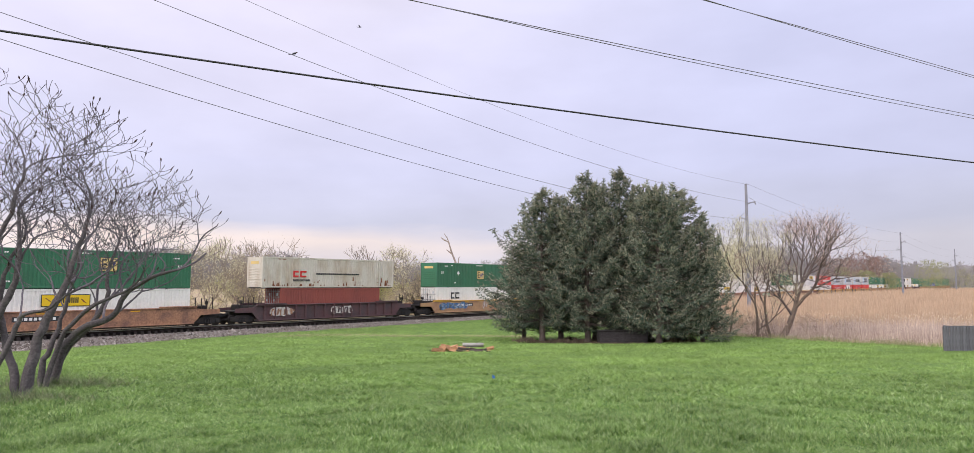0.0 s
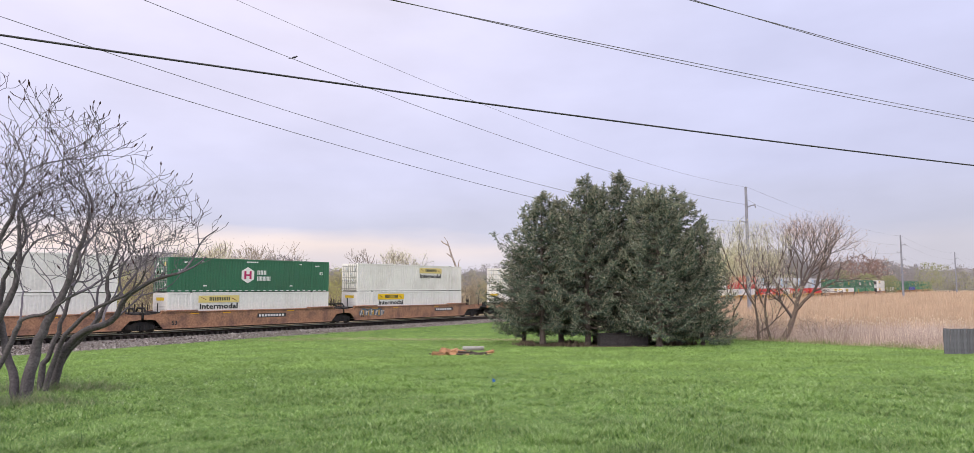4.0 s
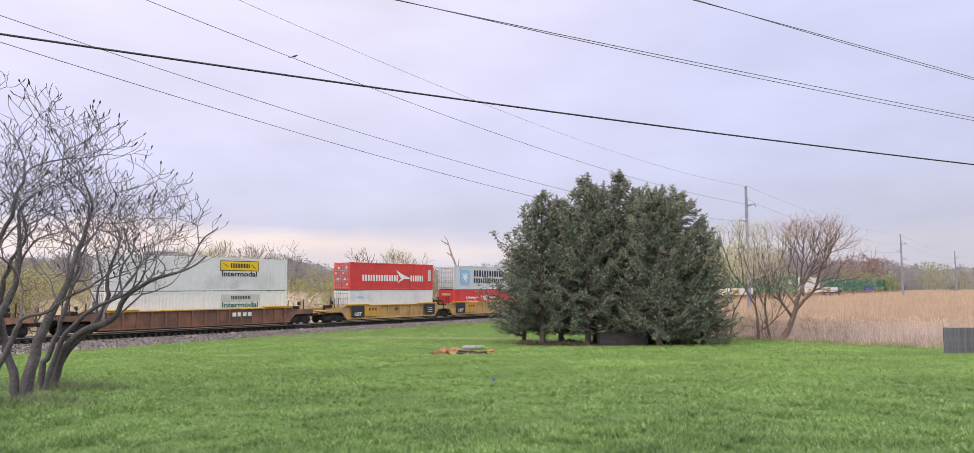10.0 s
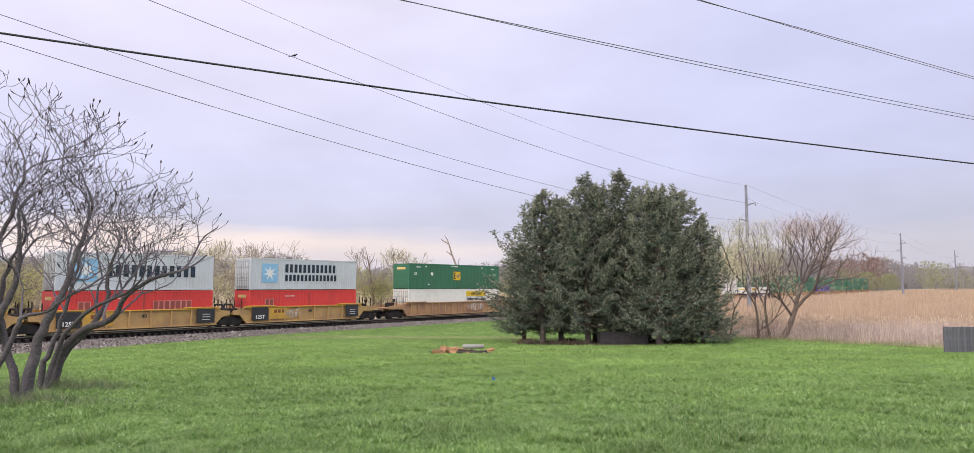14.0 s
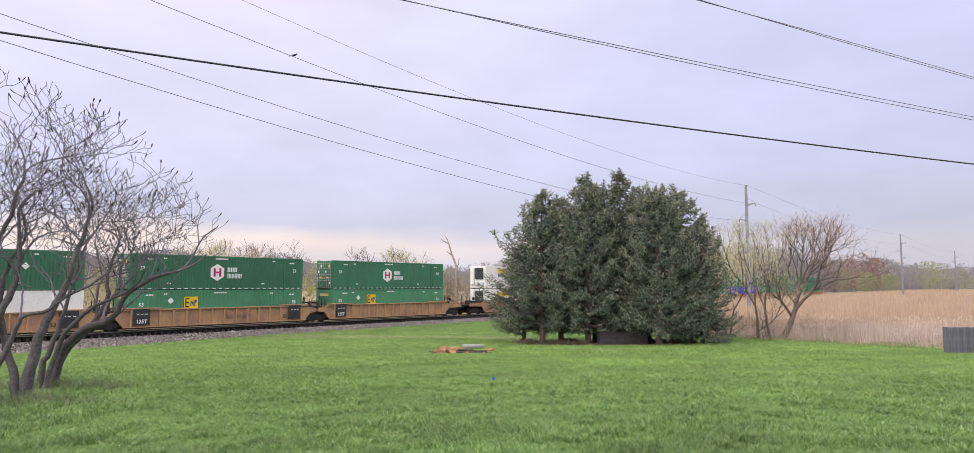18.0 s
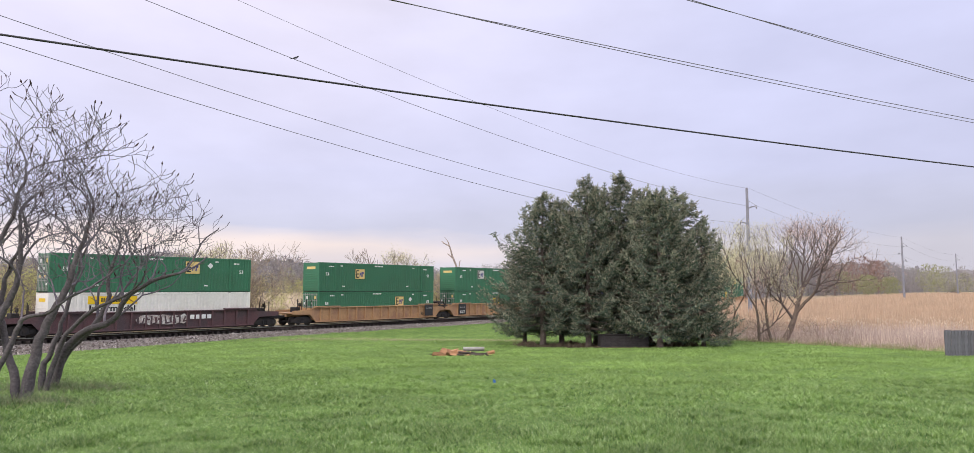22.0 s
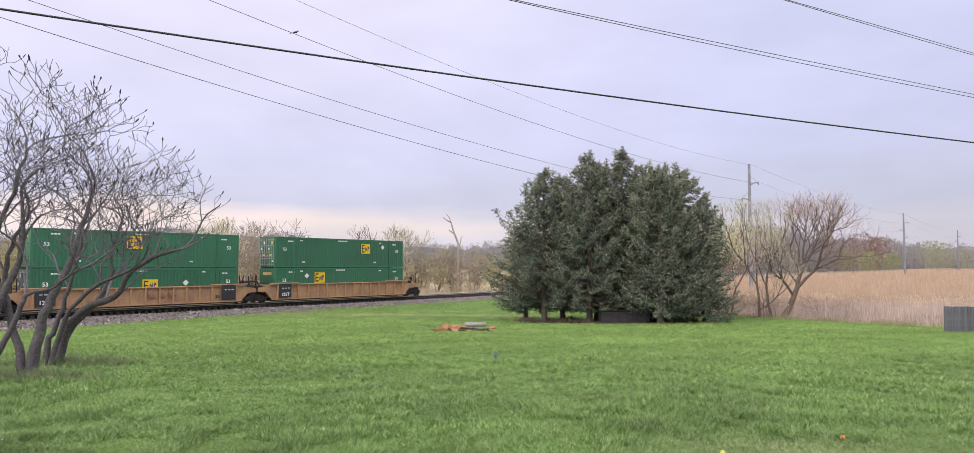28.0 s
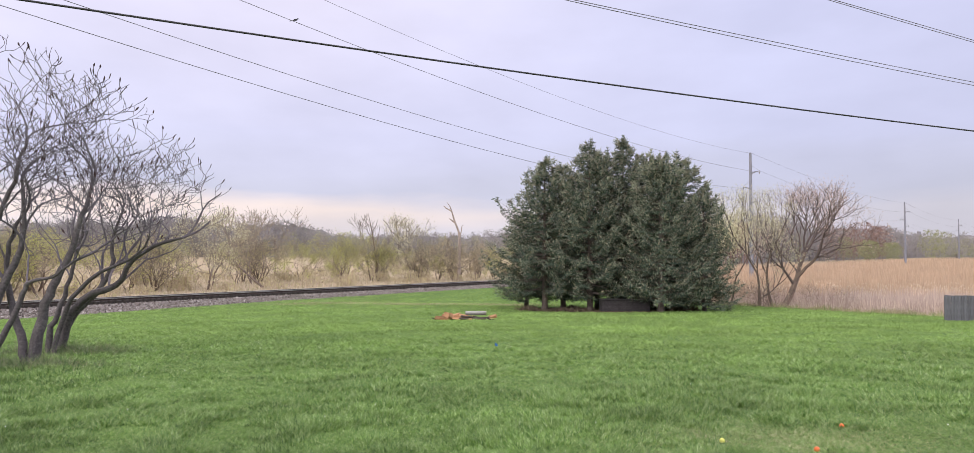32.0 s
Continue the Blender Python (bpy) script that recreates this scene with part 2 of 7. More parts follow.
M["grey"] = surface("container_grey", (0.56, 0.585, 0.615), 0.55, vary=0.05, grain=8, stain=0.6, second=(0.52, 0.53, 0.54), cover=0.42, jitter=0.05)
M["red"] = surface("container_red", (0.66, 0.052, 0.048), 0.5, vary=0.07, grain=8, stain=0.6, second=(0.55, 0.05, 0.05), cover=0.42, jitter=0.05)
M["brick_red"] = surface("container_oxide_red", (0.27, 0.065, 0.05), 0.6, vary=0.1, grain=8, stain=0.6, second=(0.22, 0.06, 0.05), cover=0.45)
M["blue"] = surface("container_blue", (0.045, 0.080, 0.40), 0.5, vary=0.08, grain=8, stain=0.6, second=(0.04, 0.06, 0.28), cover=0.42)
M["pink_frame"] = surface("faded_red_frame", (0.62, 0.28, 0.26), 0.6, vary=0.1)
M["dark_steel"] = surface("dark_steel", (0.05, 0.052, 0.055), 0.6, 0.4, vary=0.2)
M["lock_steel"] = surface("galvanised_rod", (0.42, 0.42, 0.40), 0.5, 0.6, vary=0.15)


# ---------------------------------------------------------------- mesh tools
class Geo:
    """Vertices and faces of one mesh."""

    def __init__(self):
        self.v, self.f, self.m = [], [], []

    def add(self, verts, faces, mat=0):
        k = len(self.v)
        self.v += [tuple(p) for p in verts]
        self.f += [tuple(i + k for i in q) for q in faces]
        self.m += [mat] * len(faces)
        return self

    def box(self, x0, x1, y0, y1, z0, z1, mat=0, c=0.0):
        """A box; c: the width of its chamfered upright and level edges."""
        if c <= 0:
            v = [(x, y, z) for z in (z0, z1) for x, y in ((x0, y0), (x1, y0), (x1, y1), (x0, y1))]
            return self.add(v, [(3, 2, 1, 0), (4, 5, 6, 7), (0, 1, 5, 4), (1, 2, 6, 5), (2, 3, 7, 6), (3, 0, 4, 7)], mat)
        ring = lambda d, z: [(x0 + d, y0, z), (x1 - d, y0, z), (x1, y0 + d, z), (x1, y1 - d, z), (x1 - d, y1, z), (x0 + d, y1, z), (x0, y1 - d, z), (x0, y0 + d, z)]
        inner = lambda z: [(min(max(x, x0 + c), x1 - c), min(max(y, y0 + c), y1 - c), z) for x, y, _ in ring(c, z)]
        v = inner(z0) + ring(c, z0 + c) + ring(c, z1 - c) + inner(z1)
        f = [tuple(range(7, -1, -1)), tuple(range(24, 32))]
        for r in range(3):
            f += [(r * 8 + i, r * 8 + (i + 1) % 8, r * 8 + 8 + (i + 1) % 8, r * 8 + 8 + i) for i in range(8)]
        return self.add(v, f, mat)

    def tube(self, points, radii, sides=6, mat=0, cap=True):
        """A tapered tube along points."""
        pts = [Vector(p) for p in points]
        rows, up = [], None
        for i, p in enumerate(pts):
            d = (pts[min(i + 1, len(pts) - 1)] - pts[max(i - 1, 0)]).normalized()
            if up is None:
                up = d.orthogonal().normalized()
            up = (up - d * up.dot(d))
            up = up.normalized() if up.length > 1e-6 else d.orthogonal().normalized()
            w = d.cross(up)
            rows.append([p + (up * math.cos(a) + w * math.sin(a)) * radii[i] for a in (2 * math.pi * j / sides for j in range(sides))])
        v = [q for r in rows for q in r]
        f = [(i * sides + j, i * sides + (j + 1) % sides, (i + 1) * sides + (j + 1) % sides, (i + 1) * sides + j) for i in range(len(pts) - 1) for j in range(sides)]
        if cap:
            f += [tuple(range(sides - 1, -1, -1)), tuple((len(pts) - 1) * sides + j for j in range(sides))]
        return self.add(v, f, mat)

    def prism(self, outline, y0, y1, mat=0):
        """An outline in x and z, pushed out along y."""
        n = len(outline)
        v = [(x, y0, z) for x, z in outline] + [(x, y1, z) for x, z in outline]
        f = [tuple(range(n)), tuple(range(2 * n - 1, n - 1, -1))] + [((i + 1) % n, i, n + i, n + (i + 1) % n) for i in range(n)]
        return self.add(v, f, mat)

    def mesh(self, name, *mats):
        me = bpy.data.meshes.new(name)
        me.from_pydata(self.v, [], self.f)
        for m in mats:
            me.materials.append(m)
        if len(mats) > 1:
            me.polygons.foreach_set("material_index", self.m)
        me.update()
        return me


def part(name, geo, material, parent, label="", at=None):
    """One mesh object under a thing or under a part."""
    data = geo.mesh(name, material) if isinstance(geo, Geo) else geo
    ob = new(name, data)
    ob.parent = parent
    if at:
        ob.location = at
    return tagged(ob, label)


def thing(name, label, category, m=None, group="", kind=""):
    ob = new(name)
    ob.empty_display_size = 0.2
    if m:
        ob.matrix_basis = m
    return tagged(ob, label, category, group, kind)


def solid(name, geo, mats, label, category="", kind="", group="", smooth=False):
    """A top-level thing that is one mesh."""
    me = geo.mesh(name, *mats)
    if smooth:
        me.polygons.foreach_set("use_smooth", [True] * len(me.polygons))
    return tagged(new(name, me), label, category, group, kind)


def soup(name, verts, faces, *mats):
    """A large mesh from number arrays, all its faces alike in corners."""
    verts, faces = np.asarray(verts, np.float32), np.asarray(faces, np.int32)
    me = bpy.data.meshes.new(name)
    n, k = faces.shape
    me.vertices.add(len(verts))
    me.vertices.foreach_set("co", verts.ravel())
    me.loops.add(n * k)
    me.loops.foreach_set("vertex_index", faces.ravel())
    me.polygons.add(n)
    me.polygons.foreach_set("loop_start", np.arange(0, n * k, k, dtype=np.int32))
    for m in mats:
        me.materials.append(m)
    me.update(calc_edges=True)
    return me


# ---------------------------------------------------------------- the plan: track and ground
TRACK_AT, TRACK_TURN, BEND, BEND_2 = (-7.962, 80.526), 0.87307, 0.00017732, -4.1668e-07


def track(s):
    """Place on the track's middle s metres along it (growing away from the camera): x, y, the rail's height, the heading."""
    n = 24
    x = y = 0.0
    for i in range(n):
        u = s * (i + 0.5) / n
        a = TRACK_TURN + BEND * u + BEND_2 * u * u
        x += math.cos(a) / n
        y += math.sin(a) / n
    return TRACK_AT[0] + s * x, TRACK_AT[1] + s * y, 1.65 - 3.851 - 0.002426 * s + 4.536e-06 * s * s, TRACK_TURN + BEND * s + BEND_2 * s * s


def aside(s, lat, dz=0.0):
    """A place beside the track: lat metres to the camera's side."""
    x, y, z, a = track(s)
    return (x + lat * math.sin(a), y - lat * math.cos(a), z + dz)


def ground(x, y):
    """Height of the ground: the lawn falls gently to the flat marsh and the railway."""
    z = -0.0467 * max(0.0, y) - 0.035 * max(0.0, -x - 10.0) * min(1.0, max(0.0, y) / 25.0)
    z += 0.05 * noise.noise((x * 0.16, y * 0.16, 0)) * min(1.0, max(0.0, y - 2) / 8)
    low = -2.86
    return low + math.log1p(math.exp(min(40.0, (z - low) * 6.0))) / 6.0


def lumps(x, y, scale, seed):
    """Smooth noise of many places at once, about -1 to 1."""
    table = np.random.default_rng(seed).uniform(-1, 1, (256, 256))
    out = 0.0
    for gain, k in ((0.7, 1.0), (0.3, 2.3)):
        u, v = x * scale * k + 500.0, y * scale * k + 500.0
        i, j = np.floor(u).astype(int), np.floor(v).astype(int)
        a, b = u - i, v - j
        a, b = a * a * (3 - 2 * a), b * b * (3 - 2 * b)
        p = lambda m, n: table[m % 256, n % 256]
        out = out + gain * ((p(i, j) * (1 - a) + p(i + 1, j) * a) * (1 - b) + (p(i, j + 1) * (1 - a) + p(i + 1, j + 1) * a) * b)
    return out


def ground_many(x, y):
    """Heights of the ground at many places, taken between the points of a fine grid."""
    step, x0, y0 = 0.5, math.floor(x.min()) - 1.0, math.floor(y.min()) - 1.0
    nx, ny = int((x.max() - x0) / step) + 3, int((y.max() - y0) / step) + 3
    g = np.array([[ground(x0 + i * step, y0 + j * step) for j in range(ny)] for i in range(nx)])
    u, v = (x - x0) / step, (y - y0) / step
    i, j = u.astype(int), v.astype(int)
    a, b = u - i, v - j
    return (g[i, j] * (1 - a) + g[i + 1, j] * a) * (1 - b) + (g[i, j + 1] * (1 - a) + g[i + 1, j + 1] * a) * b


# ---------------------------------------------------------------- ground, lawn, railway
def along_across(x, y):
    dx, dy = x - TRACK_AT[0], y - TRACK_AT[1]
    c, s = math.cos(TRACK_TURN), math.sin(TRACK_TURN)
    return dx * c + dy * s, dx * s - dy * c


def gravel_toe(along):
    return 3.7 + max(0.0, -(along + 22.0)) * 0.20


def reed_edge(y):
    return 18.9 + (51.0 - y) * 0.27


def steps(a, b, near, far):
    """Grid lines from a to b, near metres apart at the origin and far at the ends."""
    out, v = [0.0], 0.0
    while v < b:
        v += near + (far - near) * (v / b) ** 1.0
        out.append(min(v, b))
    v = 0.0
    while v > a:
        v -= near + (far - near) * (v / a) ** 1.0
        out.insert(0, max(v, a))
    return out


def ground_sheet():
    xs, ys = steps(-2500, 2500, 4, 400), steps(-300, 2500, 4, 400)
    v = [(x, y, ground(x, y) - 0.05) for y in ys for x in xs]
    n = len(xs)
    f = [(j * n + i, j * n + i + 1, (j + 1) * n + i + 1, (j + 1) * n + i) for j in range(len(ys) - 1) for i in range(n - 1)]
    ob = tagged(new("ground", soup("ground", v, f, M["marsh"])), "flat straw-coloured marsh ground reaching to the horizon", "ground", kind="structure")
    ob.data.polygons.foreach_set("use_smooth", [True] * len(f))


def on_lawn(x, y):
    al, q = along_across(x, y)
    wob = 0.5 * noise.noise((x * 0.5, y * 0.5, 3.0)) + 0.25 * noise.noise((x * 1.7, y * 1.7, 5.0))
    return q > gravel_toe(al) + wob and x < reed_edge(y) + wob * 1.2


def lawn_sheet():
    step, v, f, index = 0.6, [], [], {}
    nx0, nx1, ny1 = -75, 62, 165
    def vert(i, j):
        if (i, j) not in index:
            x, y = i * step, j * step - 3.0
            index[i, j] = len(v)
            v.append((x, y, ground(x, y) + 0.015))
        return index[i, j]
    for j in range(0, ny1):
        for i in range(nx0, nx1):
            if on_lawn((i + 0.5) * step, (j + 0.5) * step - 3.0):
                f.append((vert(i, j), vert(i + 1, j), vert(i + 1, j + 1), vert(i, j + 1)))
    ob = tagged(new("lawn", soup("lawn", v, f, M["lawn"])), "mown green lawn falling gently towards the railway", "lawn", kind="structure")
    ob.data.polygons.foreach_set("use_smooth", [True] * len(f))


def ballast_bed():
    g = Geo()
    ss = [-95 + 2.0 * i for i in range(330)]
    rows = []
    for s in ss:
        toe = gravel_toe(s)
        row = []
        for lat, dz in ((-5.5, -0.80), (-3.6, -0.64), (-1.75, -0.40), (1.55, -0.42), (2.3, -0.48), (3.4, -0.66), (toe * 0.55 + 2.2, -0.66), (toe + 1.2, None)):
            x, y, z = aside(s, lat)
            jig = 0.05 * noise.noise((s * 0.7, lat * 1.3, 0))
            row.append((x, y, (ground(x, y) - 0.04) if dz is None else max(z + dz + jig, ground(x, y) - 0.02 + jig)))
        rows.append(row)
    k = len(rows[0])
    g.add([p for r in rows for p in r], [(i * k + j, i * k + j + 1, (i + 1) * k + j + 1, (i + 1) * k + j) for i in range(len(rows) - 1) for j in range(k - 1)])
    solid("ballast_bed", g, [M["ballast"]], "raised bed of grey crushed stone under the railway track", "ballast", "structure")
    # loose stones
    rng = np.random.default_rng(4)
    n = 20000
    s = -62 + 135 * rng.random(n) ** 1.35
    lat = 1.5 + rng.random(n) ** 0.9 * (np.maximum(3.9, 3.9 - (s + 22) * 0.20) - 1.4)
    base = np.array([(1, 0, 0), (-1, 0, 0), (0, 1, 0), (0, -1, 0), (0, 0, 1), (0, 0, -1)], float)
    tri = np.array([(0, 2, 4), (2, 1, 4), (1, 3, 4), (3, 0, 4), (2, 0, 5), (1, 2, 5), (3, 1, 5), (0, 3, 5)])
    vs, fs = [], []
    for i in range(n):
        x, y, z = aside(float(s[i]), float(lat[i]))
        prof = np.interp(lat[i], (1.4, 1.75, 2.3, 3.4, 4.5), (-0.43, -0.43, -0.48, -0.66, -0.67))
        z = max(z + prof, ground(x, y)) + 0.01
        r = rng.uniform(0.04, 0.11)
        vs.append(base * rng.uniform(0.6, 1.3, (6, 1)) * r + rng.normal(0, 0.012, (6, 3)) + (x, y, z))
        fs.append(tri + 6 * i)
    tagged(new("ballast_stones", soup("ballast_stones", np.concatenate(vs), np.concatenate(fs), M["stone"])), "loose grey crushed stones on the track bed", "gravel", kind="stuff")


def railway():
    rt = thing("railway_track", "single railway track with dark rails on timber ties", "railway track", kind="structure")
    ss = [-95 + 3.0 * i for i in range(220)]
    for lat0 in (0.7525, -0.7525):
        foot, head = Geo(), Geo()
        for g, prof in ((foot, ((-0.075, -0.185), (0.075, -0.185), (0.075, -0.165), (0.012, -0.15), (0.012, -0.05), (-0.012, -0.05), (-0.012, -0.15), (-0.075, -0.165))),
                        (head, ((-0.036, -0.05), (0.036, -0.05), (0.036, -0.006), (0.026, 0.0), (-0.026, 0.0), (-0.036, -0.006)))):
            k = len(prof)
            g.add([aside(s, lat0 + a, b) for s in ss for a, b in prof],
                  [(i * k + j, i * k + (j + 1) % k, (i + 1) * k + (j + 1) % k, (i + 1) * k + j) for i in range(len(ss) - 1) for j in range(k)])
        rail = part("rail", foot, M["rail"], rt, "dark rusty steel rail")
        part("rail_head", head, M["rail_head"], rail, "polished running surface")
    tie = Geo().box(-0.115, 0.115, -1.33, 1.33, -0.44, -0.186, c=0.012).mesh("tie", M["tie"])
    for i in range(240):
        s = -62 + 0.53 * i
        x, y, z, a = track(s)
        ob = part("tie", tie, None, rt)
        ob.matrix_basis = pose(x, y, z, 0, 0, math.degrees(a) + random.uniform(-0.5, 0.5))
    rest = Geo()
    for i in range(930):
        s = -62 + 0.53 * (240 + i)
        x, y, z, a = track(s)
        m = pose(x, y, z, 0, 0, math.degrees(a))
        k = Geo().box(-0.115, 0.115, -1.33, 1.33, -0.44, -0.186)
        rest.add([m @ Vector(p) for p in k.v], k.f)
    tagged(part("ties", rest, M["tie"], rt), kind="stuff")


ground_sheet()
lawn_sheet()
ballast_bed()
railway()

# ---------------------------------------------------------------- train: containers
WIDE, TALL = 2.59, 2.896
KEPT = {}


def kept(key, make):
    """The mesh of that key, made once."""
    if key not in KEPT:
        KEPT[key] = make()
    return KEPT[key]


def words(text, height, mat, lean=0.0):
    """A flat mesh of lettering in the x-z plane, read from -y, its middle at the origin."""
    def make():
        cu = bpy.data.curves.new("words", "FONT")
        cu.body, cu.size, cu.extrude, cu.align_x, cu.align_y = text, height * 1.38, 0.006, "CENTER", "CENTER"
        cu.resolution_u, cu.offset = 2, height * 0.03
        tmp = new("words", cu)
        bpy.context.view_layer.update()
        me = bpy.data.meshes.new_from_object(tmp.evaluated_get(bpy.context.evaluated_depsgraph_get()))
        bpy.data.objects.remove(tmp)
        me.transform(Euler((radians(90), 0, 0)).to_matrix().to_4x4())
        me.materials.clear()
        me.materials.append(mat)
        return me
    return kept(("words", text, height, mat.name), make)


def side_wall(g, length, y, z0, z1, smooth):
    """A corrugated (or flat, ribbed) side wall; y: its outer face."""
    s = -1 if y < 0 else 1
    x, x1, pts = -length / 2 + 0.16, length / 2 - 0.16, []
    if smooth:
        while x < x1:
            pts += [(x, 0.0), (x + 0.50, 0.0), (x + 0.505, 0.010), (x + 0.545, 0.010), (x + 0.55, 0.0)]
            x += 0.61
    else:
        while x < x1:
            pts += [(x, 0.0), (x + 0.11, 0.0), (x + 0.135, 0.034), (x + 0.235, 0.034), (x + 0.26, 0.0)]
            x += 0.28
    pts = [(min(px, x1), d) for px, d in pts]
    v = [(px, y - s * d, z) for z in (z0, z1) for px, d in pts]
    n = len(pts)
    f = [(i, i + 1, n + i + 1, n + i) if s < 0 else (i + 1, i, n + i, n + i + 1) for i in range(n - 1)]
    g.add(v, f)


def container_body(length, smooth):
    g = Geo()
    h = WIDE / 2
    for y in (-h + 0.012, h - 0.012):
        side_wall(g, length, y, 0.14, TALL - 0.08, smooth)
    g.box(-length / 2 + 0.05, length / 2 - 0.05, -h + 0.08, h - 0.08, 0.05, TALL - 0.03)
    k = int(length / 0.6)
    for i in range(k):
        x = -length / 2 + 0.4 + i * 0.6
        g.box(x, x + 0.25, -h + 0.12, h - 0.12, TALL - 0.03, TALL - 0.012)
    return g


def plate(ob, name, x0, x1, z0, z1, mat, lift=0.0, label=""):
    """A thin painted panel or decal on the near side."""
    y = -WIDE / 2 - 0.004 - lift
    key = (name, round(x1 - x0, 3), round(z1 - z0, 3), mat.name)
    me = kept(key, lambda: Geo().box(-(x1 - x0) / 2, (x1 - x0) / 2, -0.004, 0.006, -(z1 - z0) / 2, (z1 - z0) / 2).mesh(name, mat))
    return part(name, me, None, ob, label, ((x0 + x1) / 2, y, (z0 + z1) / 2))


def shape(ob, name, outline, mat, lift=0.0, label="", thick=0.008):
    """A flat shape of any outline (x, z) on the near side."""
    y = -WIDE / 2 - 0.004 - lift
    return part(name, Geo().prism(outline, y - thick / 2, y + thick / 2), mat, ob, label)


def along(length, u):
    """Metres from the middle at the share u of a side, as it looks foreshortened."""
    near, far = 66.0, 66.0 + 0.768 * length
    return (u * near / (far - u * (far - near)) - 0.5) * length


def letters(ob, x0, x1, z0, z1, count, mat, lift=0.0):
    """A row of plain upright bars in place of brand lettering."""
    w = (x1 - x0) / (count + (count - 1) * 0.24)
    tall = z1 - z0
    for i in range(count):
        a = x0 + i * w * 1.24
        if tall < 0.18:
            plate(ob, "marking_block", a, a + w, z0, z1, mat, lift)
            continue
        plate(ob, "marking_block", a, a + w * 0.40, z0, z1, mat, lift)
        plate(ob, "marking_block", a + w * 0.62, a + w, z0, z1, mat, lift)


def logo_plate(ob, L, u0, u1, top, style):
    """A carrier's yellow plate and, below it, the word for its kind of traffic."""
    x0, x1 = along(L, u0), along(L, u1)
    boxed = style.startswith("box")
    h = 0.78 if boxed else 0.60
    z1 = top
    paint = {"y": "sign_yellow", "p": "sign_pale", "g": "sign_grey", "b": "sign_yellow"}[style[0]]
    if boxed:
        plate(ob, "logo_border", x0 - 0.06, x1 + 0.06, z1 - h - 0.06, z1 + 0.06, M["dark_mark"])
    plate(ob, "logo_plate", x0, x1, z1 - h, z1, M[paint], 0.006, "yellow logo plate" if paint == "sign_yellow" else "faded logo plate")
    w = x1 - x0
    ink = M["dark_mark"]
    letters(ob, x0 + 0.26 * w, x1 - 0.24 * w, z1 - h * 0.74, z1 - h * 0.22, 6, ink, 0.012)
    ink = M["rust"] if style[0] != "g" else M["sign_grey"]
    shape(ob, "emblem", [(x0 + 0.04 * w, z1 - 0.20 * h), (x0 + 0.10 * w, z1 - 0.30 * h), (x0 + 0.20 * w, z1 - 0.62 * h), (x0 + 0.18 * w, z1 - 0.66 * h)], ink, 0.012)
    shape(ob, "emblem", [(x1 - 0.05 * w, z1 - 0.82 * h), (x1 - 0.12 * w, z1 - 0.70 * h), (x1 - 0.20 * w, z1 - 0.36 * h), (x1 - 0.17 * w, z1 - 0.34 * h)], ink, 0.012)
    word = style[-1]
    if word in "dgt":
        me = words("Intermodal", 0.46, M[{"d": "dark_mark", "g": "green_mark", "t": "green_mark"}[word]])
        wd = part("word", me, None, ob, "dark lettering", ((x0 + x1) / 2, -WIDE / 2 - 0.004, z1 - h - 0.34))
        span = max(v.co.x for v in me.vertices) - min(v.co.x for v in me.vertices)
        wd.scale = (w * 0.93 / span, 1, 1)


def block_logo(ob, L, u0, top, paint, gem=None):
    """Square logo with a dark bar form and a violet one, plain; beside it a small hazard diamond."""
    x0 = along(L, u0)
    s = 1.02
    plate(ob, "logo_border", x0 - 0.03, x0 + 1.22 + 0.03, top - s - 0.03, top + 0.03, M["dark_mark"])
    plate(ob, "logo_plate", x0, x0 + 1.22, top - s, top, M[paint], 0.006, "square yellow logo plate")
    plate(ob, "marking_block", x0 + 0.10, x0 + 0.20, top - 0.90, top - 0.10, M["dark_mark"], 0.012)
    for dz in (0.10, 0.44, 0.78):
        plate(ob, "marking_block", x0 + 0.20, x0 + 0.46, top - dz - 0.12, top - dz, M["dark_mark"], 0.012)
    shape(ob, "marking_block", [(x0 + 0.54, top - 0.80), (x0 + 0.60, top - 0.25), (x0 + 0.70, top - 0.52), (x0 + 0.80, top - 0.25), (x0 + 0.86, top - 0.80), (x0 + 0.79, top - 0.80), (x0 + 0.77, top - 0.5), (x0 + 0.70, top - 0.72), (x0 + 0.63, top - 0.5), (x0 + 0.61, top - 0.80)], M["blue_mark"], 0.012)
    shape(ob, "marking_block", [(x0 + 0.90, top - 0.25), (x0 + 1.08, top - 0.30), (x0 + 1.10, top - 0.45), (x0 + 0.97, top - 0.55), (x0 + 0.97, top - 0.80), (x0 + 0.90, top - 0.80)], M["blue_mark"], 0.012)
    if gem is not None:
        x = along(L, gem)
        shape(ob, "placard", [(x - 0.26, top - 0.32), (x, top - 0.06), (x + 0.26, top - 0.32), (x, top - 0.58)], M["white_mark"], label="white diamond placard")


